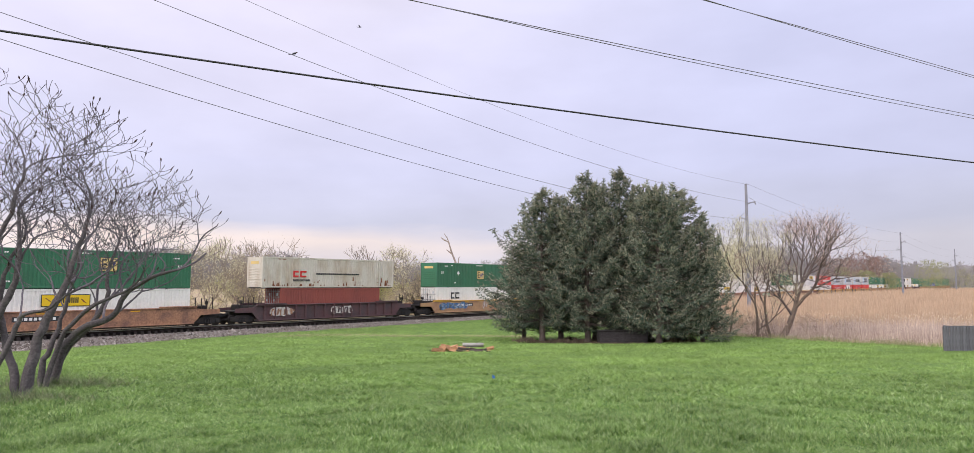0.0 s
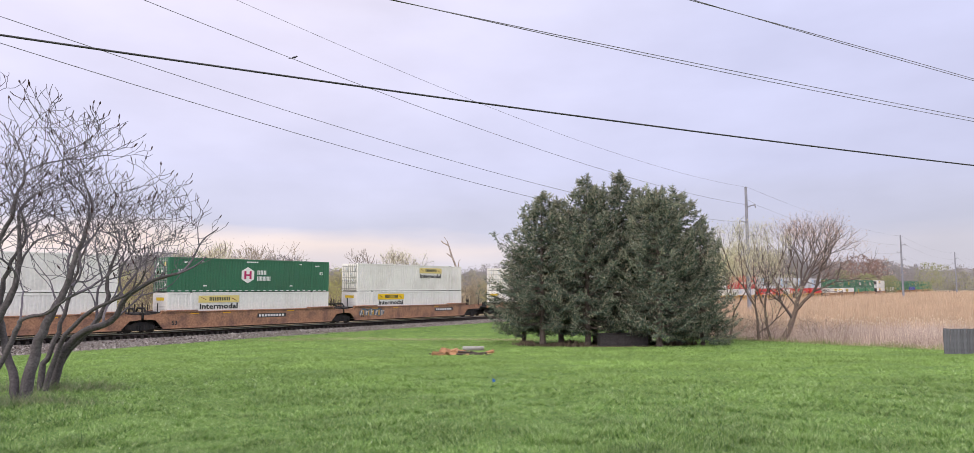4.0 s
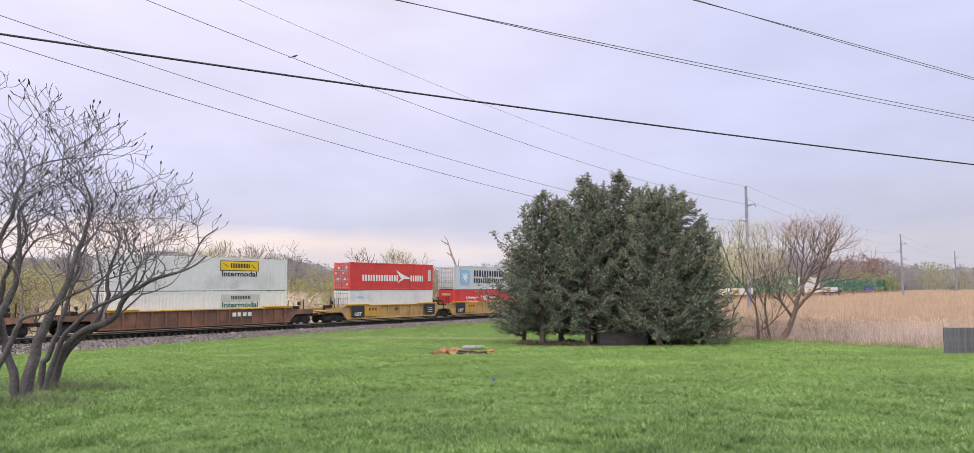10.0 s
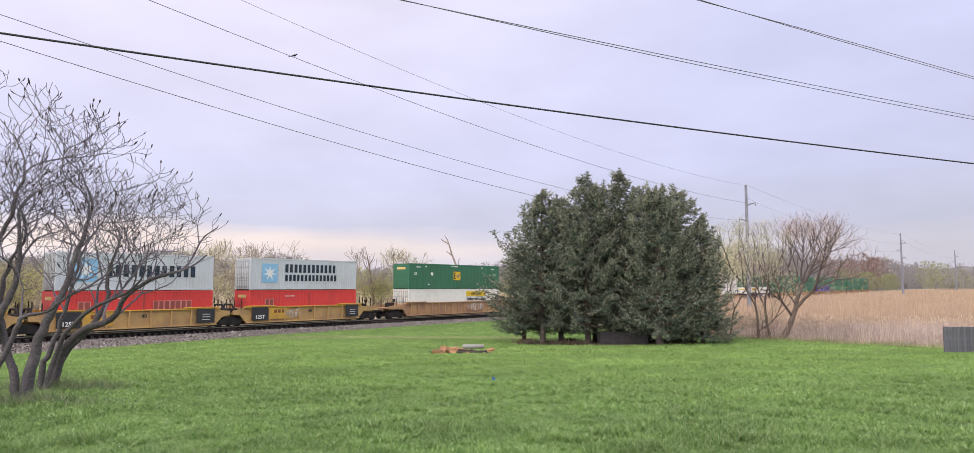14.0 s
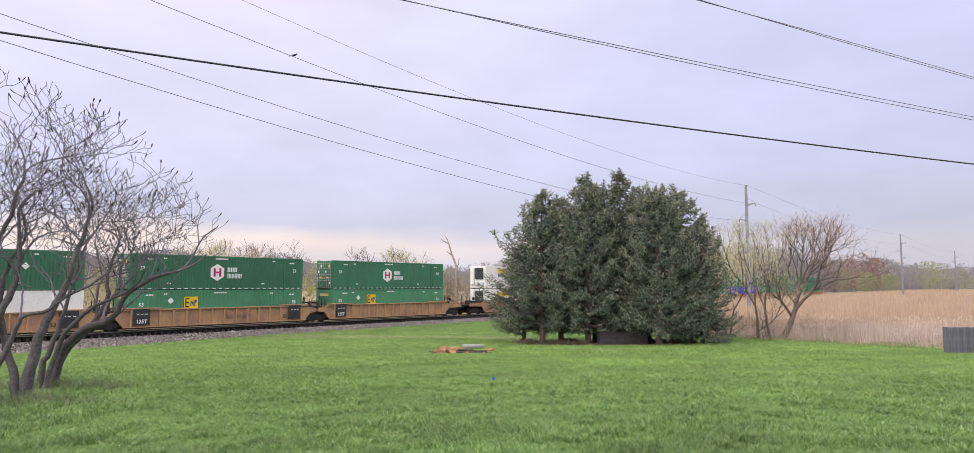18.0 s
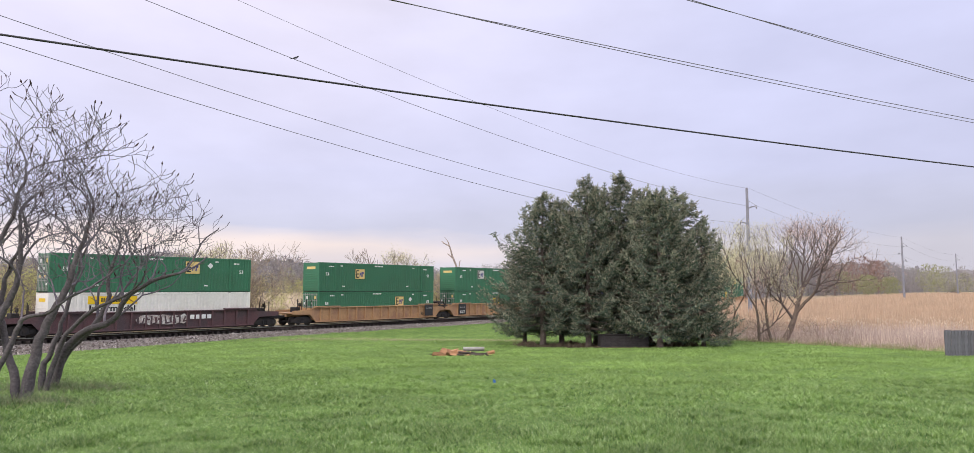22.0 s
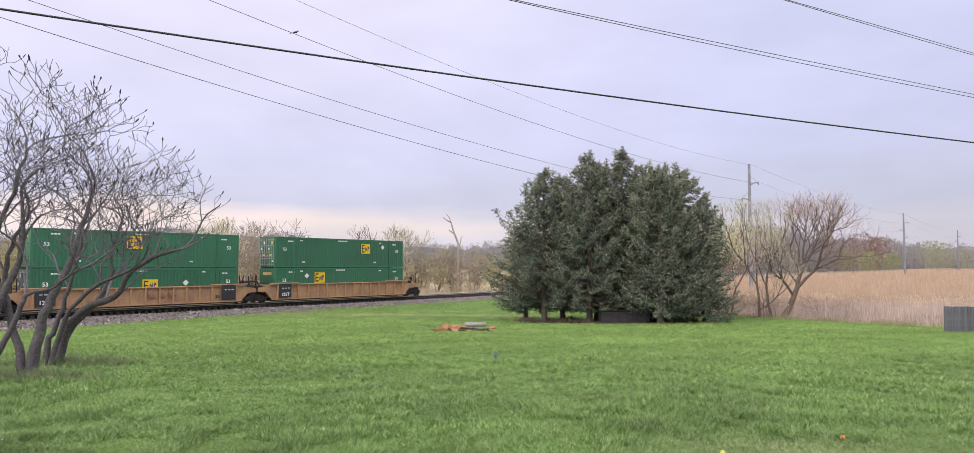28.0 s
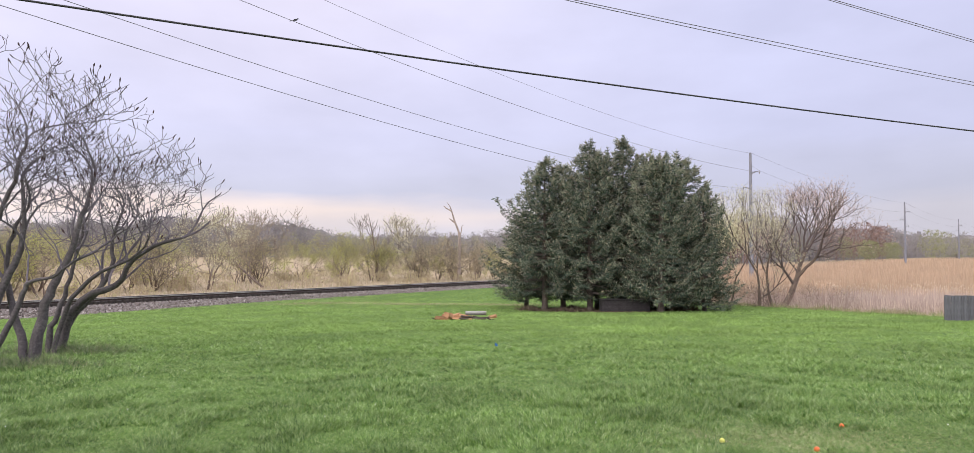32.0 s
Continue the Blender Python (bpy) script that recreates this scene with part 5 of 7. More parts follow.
def grow(geo, tips, p, d, length, r, level, rnd, P):
    """A limb with its forks. geo(level) is the mesh that takes it; tips gathers the ends."""
    n = P["segs"]
    pts, radii, dirs = [p.copy()], [r], [d.copy()]
    r_end = max(r * P["taper"], P.get("thin", 0.0))
    bend = Vector((rnd.gauss(0, 1), rnd.gauss(0, 1), rnd.gauss(0, 0.5))) * P.get("bend", 0.0)
    done = False
    for i in range(n):
        d = (d + bend).normalized()
        if "shell" in P:
            mid, axes = P["shell"]
            q = p - Vector(mid)
            e = (q.x / axes[0]) ** 2 + (q.y / axes[1]) ** 2 + (max(0.0, q.z) / axes[2]) ** 2
            done = done or e > 1.0
        d = (d + Vector((rnd.gauss(0, 1), rnd.gauss(0, 1), rnd.gauss(0, 0.6))) * P["wiggle"] + Vector((0, 0, P["up"] + P.get("curl", 0.0) * level))).normalized()
        if d.z < P.get("lift", -9):
            d.z = P["lift"]
            d.normalize()
        p = p + d * (length / n)
        pts.append(p.copy())
        dirs.append(d.copy())
        radii.append(r + (r_end - r) * (i + 1) / n)
    geo(level).tube(pts, radii, 5 if r > 0.025 else (4 if r > 0.012 else 3), cap=level == 0)
    if done and level < 2:
        done = False
    if level >= P.get("leafy", 99):
        tips.extend(zip(pts[1:-1], dirs[1:-1]))
    if done or level >= P["levels"]:
        tips.append((pts[-1], dirs[-1]))
        return
    kids = rnd.choice(P["forks"])
    spin = rnd.uniform(0, 6.28)
    for k in range(kids):
        a = radians(rnd.uniform(*P["spread"]))
        side = d.orthogonal().normalized()
        side.rotate(Matrix.Rotation(spin + 6.28 * k / kids + rnd.uniform(-0.4, 0.4), 3, d))
        limb = P["fresh"]() if level <= 2 and "fresh" in P else geo
        grow(limb, tips, p, (d * math.cos(a) + side * math.sin(a)).normalized(), length * rnd.uniform(*P["shrink"]), r_end * (0.92 if k == 0 else 0.75), level + 1, rnd, P)
    for i in range(1, n):
        if rnd.random() < P["shoots"]:
            a = radians(rnd.uniform(35, 70))
            side = dirs[i].orthogonal().normalized()
            side.rotate(Matrix.Rotation(rnd.uniform(0, 6.28), 3, dirs[i]))
            grow(geo, tips, pts[i], (dirs[i] * math.cos(a) + side * math.sin(a)).normalized(), length * rnd.uniform(0.45, 0.75), radii[i] * 0.55, min(level + 2, P["levels"]), rnd, P)


def specks(points, count, reach, size, rng):
    """Loose small triangles (leaves, buds) round points: vertices and faces."""
    pts = np.array(points, float)
    c = pts[rng.integers(0, len(pts), count)] + rng.normal(0, reach, (count, 3))
    a, b = rng.normal(0, 1, (count, 3)), rng.normal(0, 1, (count, 3))
    a /= np.linalg.norm(a, axis=1, keepdims=True)
    b /= np.linalg.norm(b, axis=1, keepdims=True)
    s = size * rng.uniform(0.6, 1.4, (count, 1))
    v = np.stack([c - a * s * 0.5, c + a * s * 0.5 + b * s * 0.2, c + b * s * 0.8], 1).reshape(-1, 3)
    return v, np.arange(count * 3).reshape(-1, 3)


# ---------------------------------------------------------------- the bare sumac beside the lawn
def sumac():
    rnd, base = random.Random(36), (-9.05, 13.45)
    tree = thing("bare_sumac", "leafless many-stemmed sumac with dark upturned branch tips", "shrub", pose(base[0], base[1], ground(*base) - 0.05))
    heads, twigs = Geo(), Geo()
    # the crown's top over x, for the near stems and for those two metres farther back
    near_x, near_z = (-12.4, -11.3, -10.2, -9.5, -8.75, -8.1, -7.7, -7.0, -6.6, -6.2, -5.75, -5.5, -5.3), (3.5, 5.0, 5.9, 6.0, 5.35, 5.3, 5.2, 4.65, 4.05, 3.8, 3.5, 2.9, 0.5)
    back_x, back_z = (-13.4, -12.1, -11.2, -10.3, -9.5, -9.0, -8.3, -7.8, -7.3, -6.8, -6.5, -6.3), (4.2, 6.2, 6.6, 6.0, 5.9, 5.8, 5.2, 4.5, 4.2, 3.9, 3.2, 0.8)

    def room(p):
        """Metres left under the crown's top."""
        q = p + Vector((base[0], base[1], ground(*base) - 0.05))
        back = min(1.0, max(0.0, (q.y - 13.4) / 2.3))
        return float(np.interp(q.x, near_x, near_z)) * (1 - back) + float(np.interp(q.x, back_x, back_z)) * back + 0.16 - q.z

    def tip(p, d):
        """A short upturned end, some with a dark seed head."""
        d = (d + Vector((rnd.gauss(0, 0.15), rnd.gauss(0, 0.15), 0.7))).normalized()
        k = rnd.uniform(0.06, 0.13)
        fat = rnd.random() < 0.35
        if rnd.random() < 0.62:
            return
        heads.tube([p, p + d * k * 0.5, p + d * k], [0.009, 0.017 if fat else 0.009, 0.005], 4)

    def branch(p, d, length, r, level, into):
        """A crooked limb that bows out, then turns up, and forks in two."""
        n = 5
        r = min(r, 0.008 + 0.020 * max(0.0, room(p)))
        pts, radii = [p], [r]
        end = max(r * 0.74, 0.0062)
        turn = Vector((rnd.gauss(0, 1), rnd.gauss(0, 1), 0)) * 0.17
        for i in range(n):
            d = (d + turn + Vector((rnd.gauss(0, 1), rnd.gauss(0, 1), rnd.gauss(0, 0.7))) * 0.15 + Vector((0, 0, 0.030 + 0.020 * min(level, 5)))).normalized()
            if d.z < -0.05:
                d.z = -0.05
            p = p + d * (length / n)
            pts.append(p)
            radii.append(r + (end - r) * (i + 1) / n)
        into.tube(pts, radii, 6 if r > 0.03 else (5 if r > 0.016 else 3), cap=False)
        left = room(p)
        if left < 0.08 or level > 5 or (left < 0.35 and level > 4):
            tip(p, d)
            return
        if level > 1:
            for i in (1, 2, 3):
                if rnd.random() < 0.09:
                    side = d.orthogonal().normalized()
                    side.rotate(Matrix.Rotation(rnd.uniform(0, 6.28), 3, d))
                    branch(pts[i], (d * 0.5 + side + Vector((0, 0, 0.3))).normalized(), rnd.uniform(0.18, 0.40), radii[i] * 0.45 + 0.003, 9, twigs)
        side = d.orthogonal().normalized()
        side.rotate(Matrix.Rotation(rnd.uniform(0, 6.28), 3, d))
        a, b = radians(rnd.uniform(16, 40)), radians(rnd.uniform(34, 68))
        step = min(max(0.26, left * 0.62), length * rnd.uniform(0.74, 0.98))
        branch(p, (d * math.cos(a) + side * math.sin(a)).normalized(), step, end * 0.90, level + 1, twigs)
        if rnd.random() < (0.92 if level < 3 else 0.74):
            branch(p, (d * math.cos(b) - side * math.sin(b)).normalized(), step * rnd.uniform(0.7, 1.05), end * 0.78, level + 1, twigs)

    def stem(y, r, run, depth, limbs, first):
        """A crooked main stem through a few bends, with limbs from the share first of its length on."""
        o = Vector((base[0], base[1], ground(*base) - 0.05))
        knots = [Vector((x, y + depth * k / (len(run) - 1), z)) - o for k, (x, z) in enumerate(run)]
        knots[0].z = ground(run[0][0], y) - 0.06 - o.z
        pts = []
        for k in range(len(knots) - 1):
            a, b, c, d = knots[max(0, k - 1)], knots[k], knots[k + 1], knots[min(len(knots) - 1, k + 2)]
            for j in range(4):
                t = j / 4
                pts.append(b + 0.5 * t * ((c - a) + t * ((2 * a - 5 * b + 4 * c - d) + t * (3 * (b - c) + d - a))) + Vector((rnd.gauss(0, 0.016), rnd.gauss(0, 0.016), 0)))
        pts.append(knots[-1])
        n = len(pts)
        radii = [r * (1 - 0.74 * k / (n - 1)) * (1.25 if k == 0 else 1.0) * rnd.uniform(0.95, 1.06) for k in range(n)]
        g = Geo().tube(pts, radii, 9, cap=False)
        ob = part("stem", g, M["sumac_bark"], tree)
        ob.data.polygons.foreach_set("use_smooth", [True] * len(ob.data.polygons))
        d = (pts[-1] - pts[-2]).normalized()
        for s in (-1, 1):
            way = (d + Vector((s * rnd.uniform(0.2, 0.5), rnd.gauss(0, 0.3), 0.25))).normalized()
            lg = Geo()
            branch(pts[-1], way, rnd.uniform(0.62, 0.95), radii[-1] * (0.92 if s < 0 else 0.8), 1, lg)
            part("limb", lg, M["twig"], ob)
        for k in range(limbs):
            i = int((first + (0.97 - first) * (k + rnd.random()) / limbs) * (n - 1))
            d = (pts[i + 1] - pts[i]).normalized()
            s = 1 if k % 2 else -1
            way = (d * 0.7 + Vector((s * rnd.uniform(0.35, 0.9), rnd.gauss(0, 0.45), rnd.uniform(0.0, 0.5)))).normalized()
            lg = Geo()
            branch(pts[i], way, rnd.uniform(0.6, 1.0), radii[i] * rnd.uniform(0.38, 0.55), 1, lg)
            part("limb", lg, M["twig"], ob)

    stem(13.5, 0.090, ((-9.07, -0.64), (-9.18, 0.0), (-9.35, 0.61), (-9.47, 1.22), (-9.35, 1.95), (-9.01, 2.56)), -0.1, 2, 0.6)
    stem(13.5, 0.118, ((-8.98, -0.55), (-8.86, 0.0), (-8.76, 0.61), (-8.50, 1.15), (-8.31, 1.64), (-8.13, 2.31), (-7.97, 2.92)), 0.2, 5, 0.45)
    stem(16.0, 0.108, ((-9.95, -0.72), (-9.69, 0.09), (-9.23, 0.59), (-8.51, 0.85), (-8.15, 1.35), (-7.57, 1.74), (-6.92, 1.92)), -0.6, 6, 0.42)
    stem(16.1, 0.092, ((-10.05, -0.67), (-9.80, 0.05), (-9.27, 0.62), (-8.91, 1.28), (-8.94, 1.86), (-8.72, 2.58)), 0.2, 4, 0.45)
    stem(15.5, 0.078, ((-9.87, -0.61), (-9.92, -0.18), (-9.75, 0.24), (-9.53, 1.01), (-9.39, 1.78), (-9.15, 2.55)), 0.2, 3, 0.5)
    stem(15.5, 0.062, ((-9.81, -0.53), (-9.47, 0.38), (-8.94, 0.98), (-8.38, 1.29), (-7.89, 1.50), (-7.54, 1.92)), -0.3, 4, 0.45)
    stem(13.0, 0.065, ((-9.55, -0.65), (-9.05, 0.17), (-8.77, 0.82), (-8.58, 1.06), (-8.18, 1.14), (-7.79, 1.41)), -0.2, 3, 0.5)
    stem(13.2, 0.100, ((-9.88, -0.68), (-9.58, 0.27), (-9.34, 1.05), (-9.07, 1.64), (-9.02, 2.36), (-9.11, 3.01)), 0.1, 4, 0.4)
    stem(13.0, 0.088, ((-10.14, -0.71), (-9.85, 0.29), (-9.61, 1.23), (-9.50, 2.17), (-9.20, 2.99), (-9.03, 3.82)), 0.3, 4, 0.45)
    stem(13.0, 0.090, ((-10.32, -0.71), (-10.44, 0.29), (-10.55, 1.35), (-10.67, 2.52)), -0.2, 2, 0.6)
    stem(14.0, 0.100, ((-10.73, -0.82), (-10.86, 0.44), (-10.73, 1.71), (-10.48, 2.97)), 0.2, 2, 0.6)
    tagged(part("twig_tangle", twigs, M["twig"], tree, "crooked bare twigs"), kind="stuff")
    tagged(part("tip_fuzz", heads, M["seed_head"], tree, "dark fuzzy seed heads"), kind="stuff")
    # rank weeds round its foot: bent tufts, some bleached
    rng = np.random.default_rng(5)
    n = 9000
    which = rng.random(n) < 0.55
    x = np.where(which, rng.normal(-9.25, 0.75, n), rng.normal(-9.75, 0.7, n))
    y = np.where(which, rng.normal(13.3, 0.28, n), rng.normal(15.9, 0.30, n))
    z = np.array([ground(a, b) for a, b in zip(x, y)])
    tuft = np.array([noise.noise((a * 2.6, b * 2.6, 1)) for a, b in zip(x, y)])
    h = rng.uniform(0.05, 0.30, n) * np.clip(0.75 + 1.1 * tuft, 0.25, 1.7)
    M["weeds"] = islands("rank_weeds", ((0.10, 0.17, 0.06), (0.17, 0.25, 0.09), (0.40, 0.36, 0.24), (0.15, 0.22, 0.11), (0.22, 0.27, 0.14)), 0.85)
    v = blades(x, y, z, h, 0.006 + 0 * x, 0.55 * h + 0.03, rng)
    tagged(new("weeds", soup("weeds", v.reshape(-1, 3), np.arange(3 * n).reshape(-1, 3), M["weeds"])), "rank uncut weeds round the sumac's foot", "weeds", kind="stuff")


# ---------------------------------------------------------------- spruces
def spruce_mesh(seed, h, radius, low):
    """Boughs that dip and turn up at their ends, hung with needle sprays and set with upright pointed shoots."""
    rng = np.random.default_rng(seed)
    vs, tips, wood = [], [], Geo()

    def shoot(into, s0, d, ln, w):
        """One pointed spray: two crossed blades."""
        e = d / (np.linalg.norm(d) + 1e-9)
        off = np.cross(e, rng.normal(0, 1, 3))
        off /= np.linalg.norm(off) + 1e-6
        into.append((s0 - off * w, s0 + off * w, s0 + e * ln))
        off = np.cross(e, off)
        into.append((s0 - off * w + e * ln * 0.1, s0 + off * w + e * ln * 0.1, s0 + e * ln * 0.85))

    def spire(foot, tall):
        """An upright leader with short rising whorls."""
        shoot(tips, foot, np.array([rng.normal(0, 0.06), rng.normal(0, 0.06), 1.0]), tall, 0.034)
        rings = max(3, int(tall / 0.17))
        for k in range(rings):
            u = k / rings
            a0 = rng.uniform(0, 6.28)
            for j in range(5):
                a = a0 + 6.28 * j / 5
                shoot(vs if rng.random() < 0.45 else tips, foot + (0, 0, tall * u * 0.82), np.array([math.cos(a), math.sin(a), rng.uniform(0.5, 1.0)]), (0.09 + 0.30 * (1 - u)) * rng.uniform(0.75, 1.2), 0.030)

    z = low
    while z < h - 0.25:
        u = (z - low) / (h - low)
        reach = min(radius * (1 - u) ** 0.60 * (0.88 + 0.12 * min(1.0, u * 4 + 0.3)), 0.08 + 0.66 * (h - z))
        n = int(rng.integers(7, 10)) if u < 0.85 else 5
        a0 = rng.uniform(0, 6.28)
        for k in range(n):
            a = a0 + 6.283 * k / n + rng.normal(0, 0.25)
            L = reach * rng.uniform(0.66, 1.08) * (1.16 if rng.random() < 0.10 else 1.0)
            zz = z + rng.normal(0, 0.17)
            out = np.array([math.cos(a), math.sin(a), 0.0])
            side = np.array([-out[1], out[0], 0.0])
            m = max(4, int(L / 0.15))
            t = (np.arange(m) + 0.5) / m
            droop, rise = 0.06 + 0.26 * (1 - u) * min(1.0, 0.35 + u * 3.0), 0.50 * u
            line = out * (t * L)[:, None] + np.stack([0 * t, 0 * t, zz + L * (rise * t - droop * t + 0.34 * t ** 4)], 1)
            wood.tube([(0, 0, zz), tuple(line[m // 2]), tuple(line[-1])], [0.035 * (1 - u) + 0.008, 0.016, 0.005], 3, cap=False)
            # the bough's end: a rising hand of pointed shoots, the middle one longest
            for i in range(8 + int(6 * rng.random())):
                s0 = line[-1 - int(rng.integers(0, max(1, m // 3)))] + rng.normal(0, 0.08, 3)
                mid = i < 2
                shoot(tips, s0, out * rng.uniform(0.3, 0.9) + side * rng.normal(0, 0.2 if mid else 0.65) + (0, 0, rng.uniform(0.25, 1.25)), rng.uniform(0.30, 0.46) if mid else rng.uniform(0.15, 0.30), 0.030)
            if u > 0.30 and rng.random() < 0.26 + 0.3 * u:
                spire(line[-2], rng.uniform(0.35, 0.80))
            for j in range(m):
                if t[j] < 0.22:
                    continue
                span = (0.18 + 0.46 * (1 - t[j]) * min(1.0, L / 2.0)) * rng.uniform(0.7, 1.25)
                for sgn in (-1, 1):
                    way = side * sgn * span + out * span * 0.6 + np.array([0, 0, -span * rng.uniform(-0.1, 0.8)])
                    q = 3 if span > 0.28 else 2
                    for i in range(q):
                        s0 = line[j] + way * (i / q)
                        shoot(vs, s0, way / span + rng.normal(0, 0.40, 3), 0.24 * rng.uniform(0.6, 1.3), 0.034)
                    if rng.random() < 0.62:
                        shoot(tips, line[j] + way * rng.uniform(0.7, 1.0), way / span * 0.6 + rng.normal(0, 0.35, 3) + (0, 0, 1.0), rng.uniform(0.14, 0.26), 0.026)
        z += 0.42 * (0.8 + 0.4 * rng.random()) * (1.0 - 0.3 * u)
    spire(np.array([0, 0, h - 1.15]), 1.25)
    for k in range(6):
        a = rng.uniform(0, 6.28)
        spire(np.array([0.55 * math.cos(a), 0.55 * math.sin(a), h - rng.uniform(1.2, 1.9)]), rng.uniform(0.65, 1.05))
    v = np.array(vs).reshape(-1, 3)
    w = np.array(tips).reshape(-1, 3)
    return soup("crown", v, np.arange(len(v)).reshape(-1, 3), M["needles"]), soup("new_growth", w, np.arange(len(w)).reshape(-1, 3), M["needle_tips"]), wood


def spruces():
    grown = []
    # place, height, spread, lowest whorl
    for k, (x, y, h, r, low) in enumerate(((3.45, 43.2, 9.5, 4.3, 1.45), (6.15, 42.2, 10.3, 3.4, 1.25), (8.35, 43.0, 10.7, 3.7, 1.1), (10.0, 40.2, 9.4, 3.3, 1.15), (11.6, 41.8, 9.5, 3.5, 0.7),
                                            (2.5, 46.5, 6.6, 2.6, 0.9), (7.0, 44.9, 10.0, 3.7, 0.9), (10.3, 44.2, 9.8, 3.8, 0.7), (4.8, 45.0, 9.4, 3.5, 0.9), (12.75, 41.0, 7.6, 2.5, 0.45))):
        if k >= 5:
            first, (h0, r0) = grown[(3, 0, 1, 2, 4)[k - 5]]
            copy_thing(first, Matrix.Identity(4)).matrix_basis = pose(x, y, ground(x, y) - 0.05, 0, 0, 47 * k) @ Matrix.Diagonal((r / r0, r / r0, h / h0, 1))
            continue
        tree = thing("spruce", "dense dark green spruce in a tight clump on the lawn", "tree", pose(x, y, ground(x, y) - 0.05, 0, 0, 47 * k), "clump of spruces")
        crown, ends, wood = spruce_mesh(20 + k, h, r, low)
        trunk = Geo().tube([(0, 0, 0), (0.02, 0, 0.3), (0, 0.03, 2.0), (0, 0, h * 0.6), (0, 0, h)], [0.26, 0.19, 0.16, 0.08, 0.012], 9)
        part("trunk", trunk, M["spruce_bark"], tree)
        tagged(part("bough_frame", wood, M["spruce_bark"], tree), kind="stuff")
        part("crown", crown, None, tree)
        tagged(part("new_growth", ends, None, tree, "paler shoots at the bough ends"), kind="stuff")
        grown.append((tree, (h, r)))


# ---------------------------------------------------------------- trees at the reed edge
def sized(stems, tall, P, seed, pick):
    """Grow stems from one seed, scaled so that the crown ends at the given height."""
    k, out = 1.0, None
    for _ in range(3):
        rnd, meshes, tips = random.Random(seed), {"trunk": Geo(), "crown": Geo()}, []
        for foot, d, length, r in stems:
            grow(lambda lv: meshes[pick(lv)], tips, Vector((*foot, 0)), Vector(d).normalized(), length * k, r, 0, rnd, P)
        k *= tall / max(p.z for p, _ in tips)
    return meshes, tips


def edge_trees():
    P = dict(segs=4, taper=0.68, wiggle=0.11, up=0.05, levels=6, forks=(2, 2, 3), spread=(16, 38), shrink=(0.68, 0.88), shoots=0.18)
    def tree(name, label, place, stems, leaf, seed, count, size, reach, P, tall=0.0):
        ob = thing(name, label, "tree", pose(place[0], place[1], ground(*place) - 0.08))
        meshes, tips = sized(stems, tall, P, seed, lambda lv: "trunk" if lv < 2 else "crown")
        tagged(part("trunk", meshes["trunk"], M["tree_bark"], ob), kind="stuff" if len(stems) > 4 else "")
        tagged(part("crown", meshes["crown"], M["edge_twig"], ob, "bare twigs"), kind="stuff")
        v, f = specks([t[0] for t in tips], count, reach, size, np.random.default_rng(seed))
        tagged(part("foliage", soup("foliage", v, f, M[leaf]), None, ob, "opening buds"), kind="stuff")
    tree("budding_tree", "leaning bare tree with pinkish buds at the reeds' edge", (20.75, 49.0),
         (((0, 0), (0.74, 0.0, 1.0), 1.55, 0.25),), "bud_pink", 123, 9000, 0.075, 0.24,
         dict(P, levels=6, forks=(2, 3, 3), taper=0.70, shoots=0.22, up=0.085, spread=(18, 42), shrink=(0.72, 0.88), wiggle=0.13, leafy=5), 9.3)
    tree("budding_tree", "slender double-stemmed tree with yellow-green buds", (19.9, 49.6),
         (((0.45, 0), (-0.26, 0.05, 1.0), 2.4, 0.12), ((-0.45, 0.1), (0.0, 0.0, 1.0), 2.4, 0.11)), "bud_pale", 36, 6500, 0.080, 0.20, dict(P, spread=(9, 26), taper=0.72, leafy=4, shoots=0.25, wiggle=0.07, up=0.09, shrink=(0.66, 0.84)), 8.9)
    tree("leafing_shrub", "tall shrub with pale young leaves behind the spruces", (18.4, 53.0),
         (((0, 0), (-0.15, 0.1, 1.0), 2.2, 0.09), ((0.2, 0.1), (0.15, -0.1, 1.0), 2.1, 0.09), ((-0.5, 0.3), (-0.35, 0.0, 1.0), 2.0, 0.08)), "bud_pale", 37, 12000, 0.11, 0.20, dict(P, levels=5, leafy=3), 8.2)
    Q = dict(segs=3, taper=0.7, wiggle=0.2, up=0.0, levels=3, forks=(2, 3), spread=(25, 60), shrink=(0.6, 0.85), shoots=0.2)
    for k, (x, y) in enumerate(((22.6, 47.5), (24.2, 46.5), (18.9, 48.8), (17.6, 50.8), (19.6, 47.6))):
        tree("bramble_scrub", "tangled bare scrub at the lawn's edge", (x, y), tuple(((random.Random(k * 9 + j).uniform(-0.5, 0.5), 0), (random.Random(k + j * 7).uniform(-0.8, 0.8), 0.2, 0.8), 0.75, 0.02) for j in range(6)), "bud_tan", 50 + k, 90, 0.06, 0.1, Q, (2.3, 1.5, 2.6, 2.8, 2.2)[k])


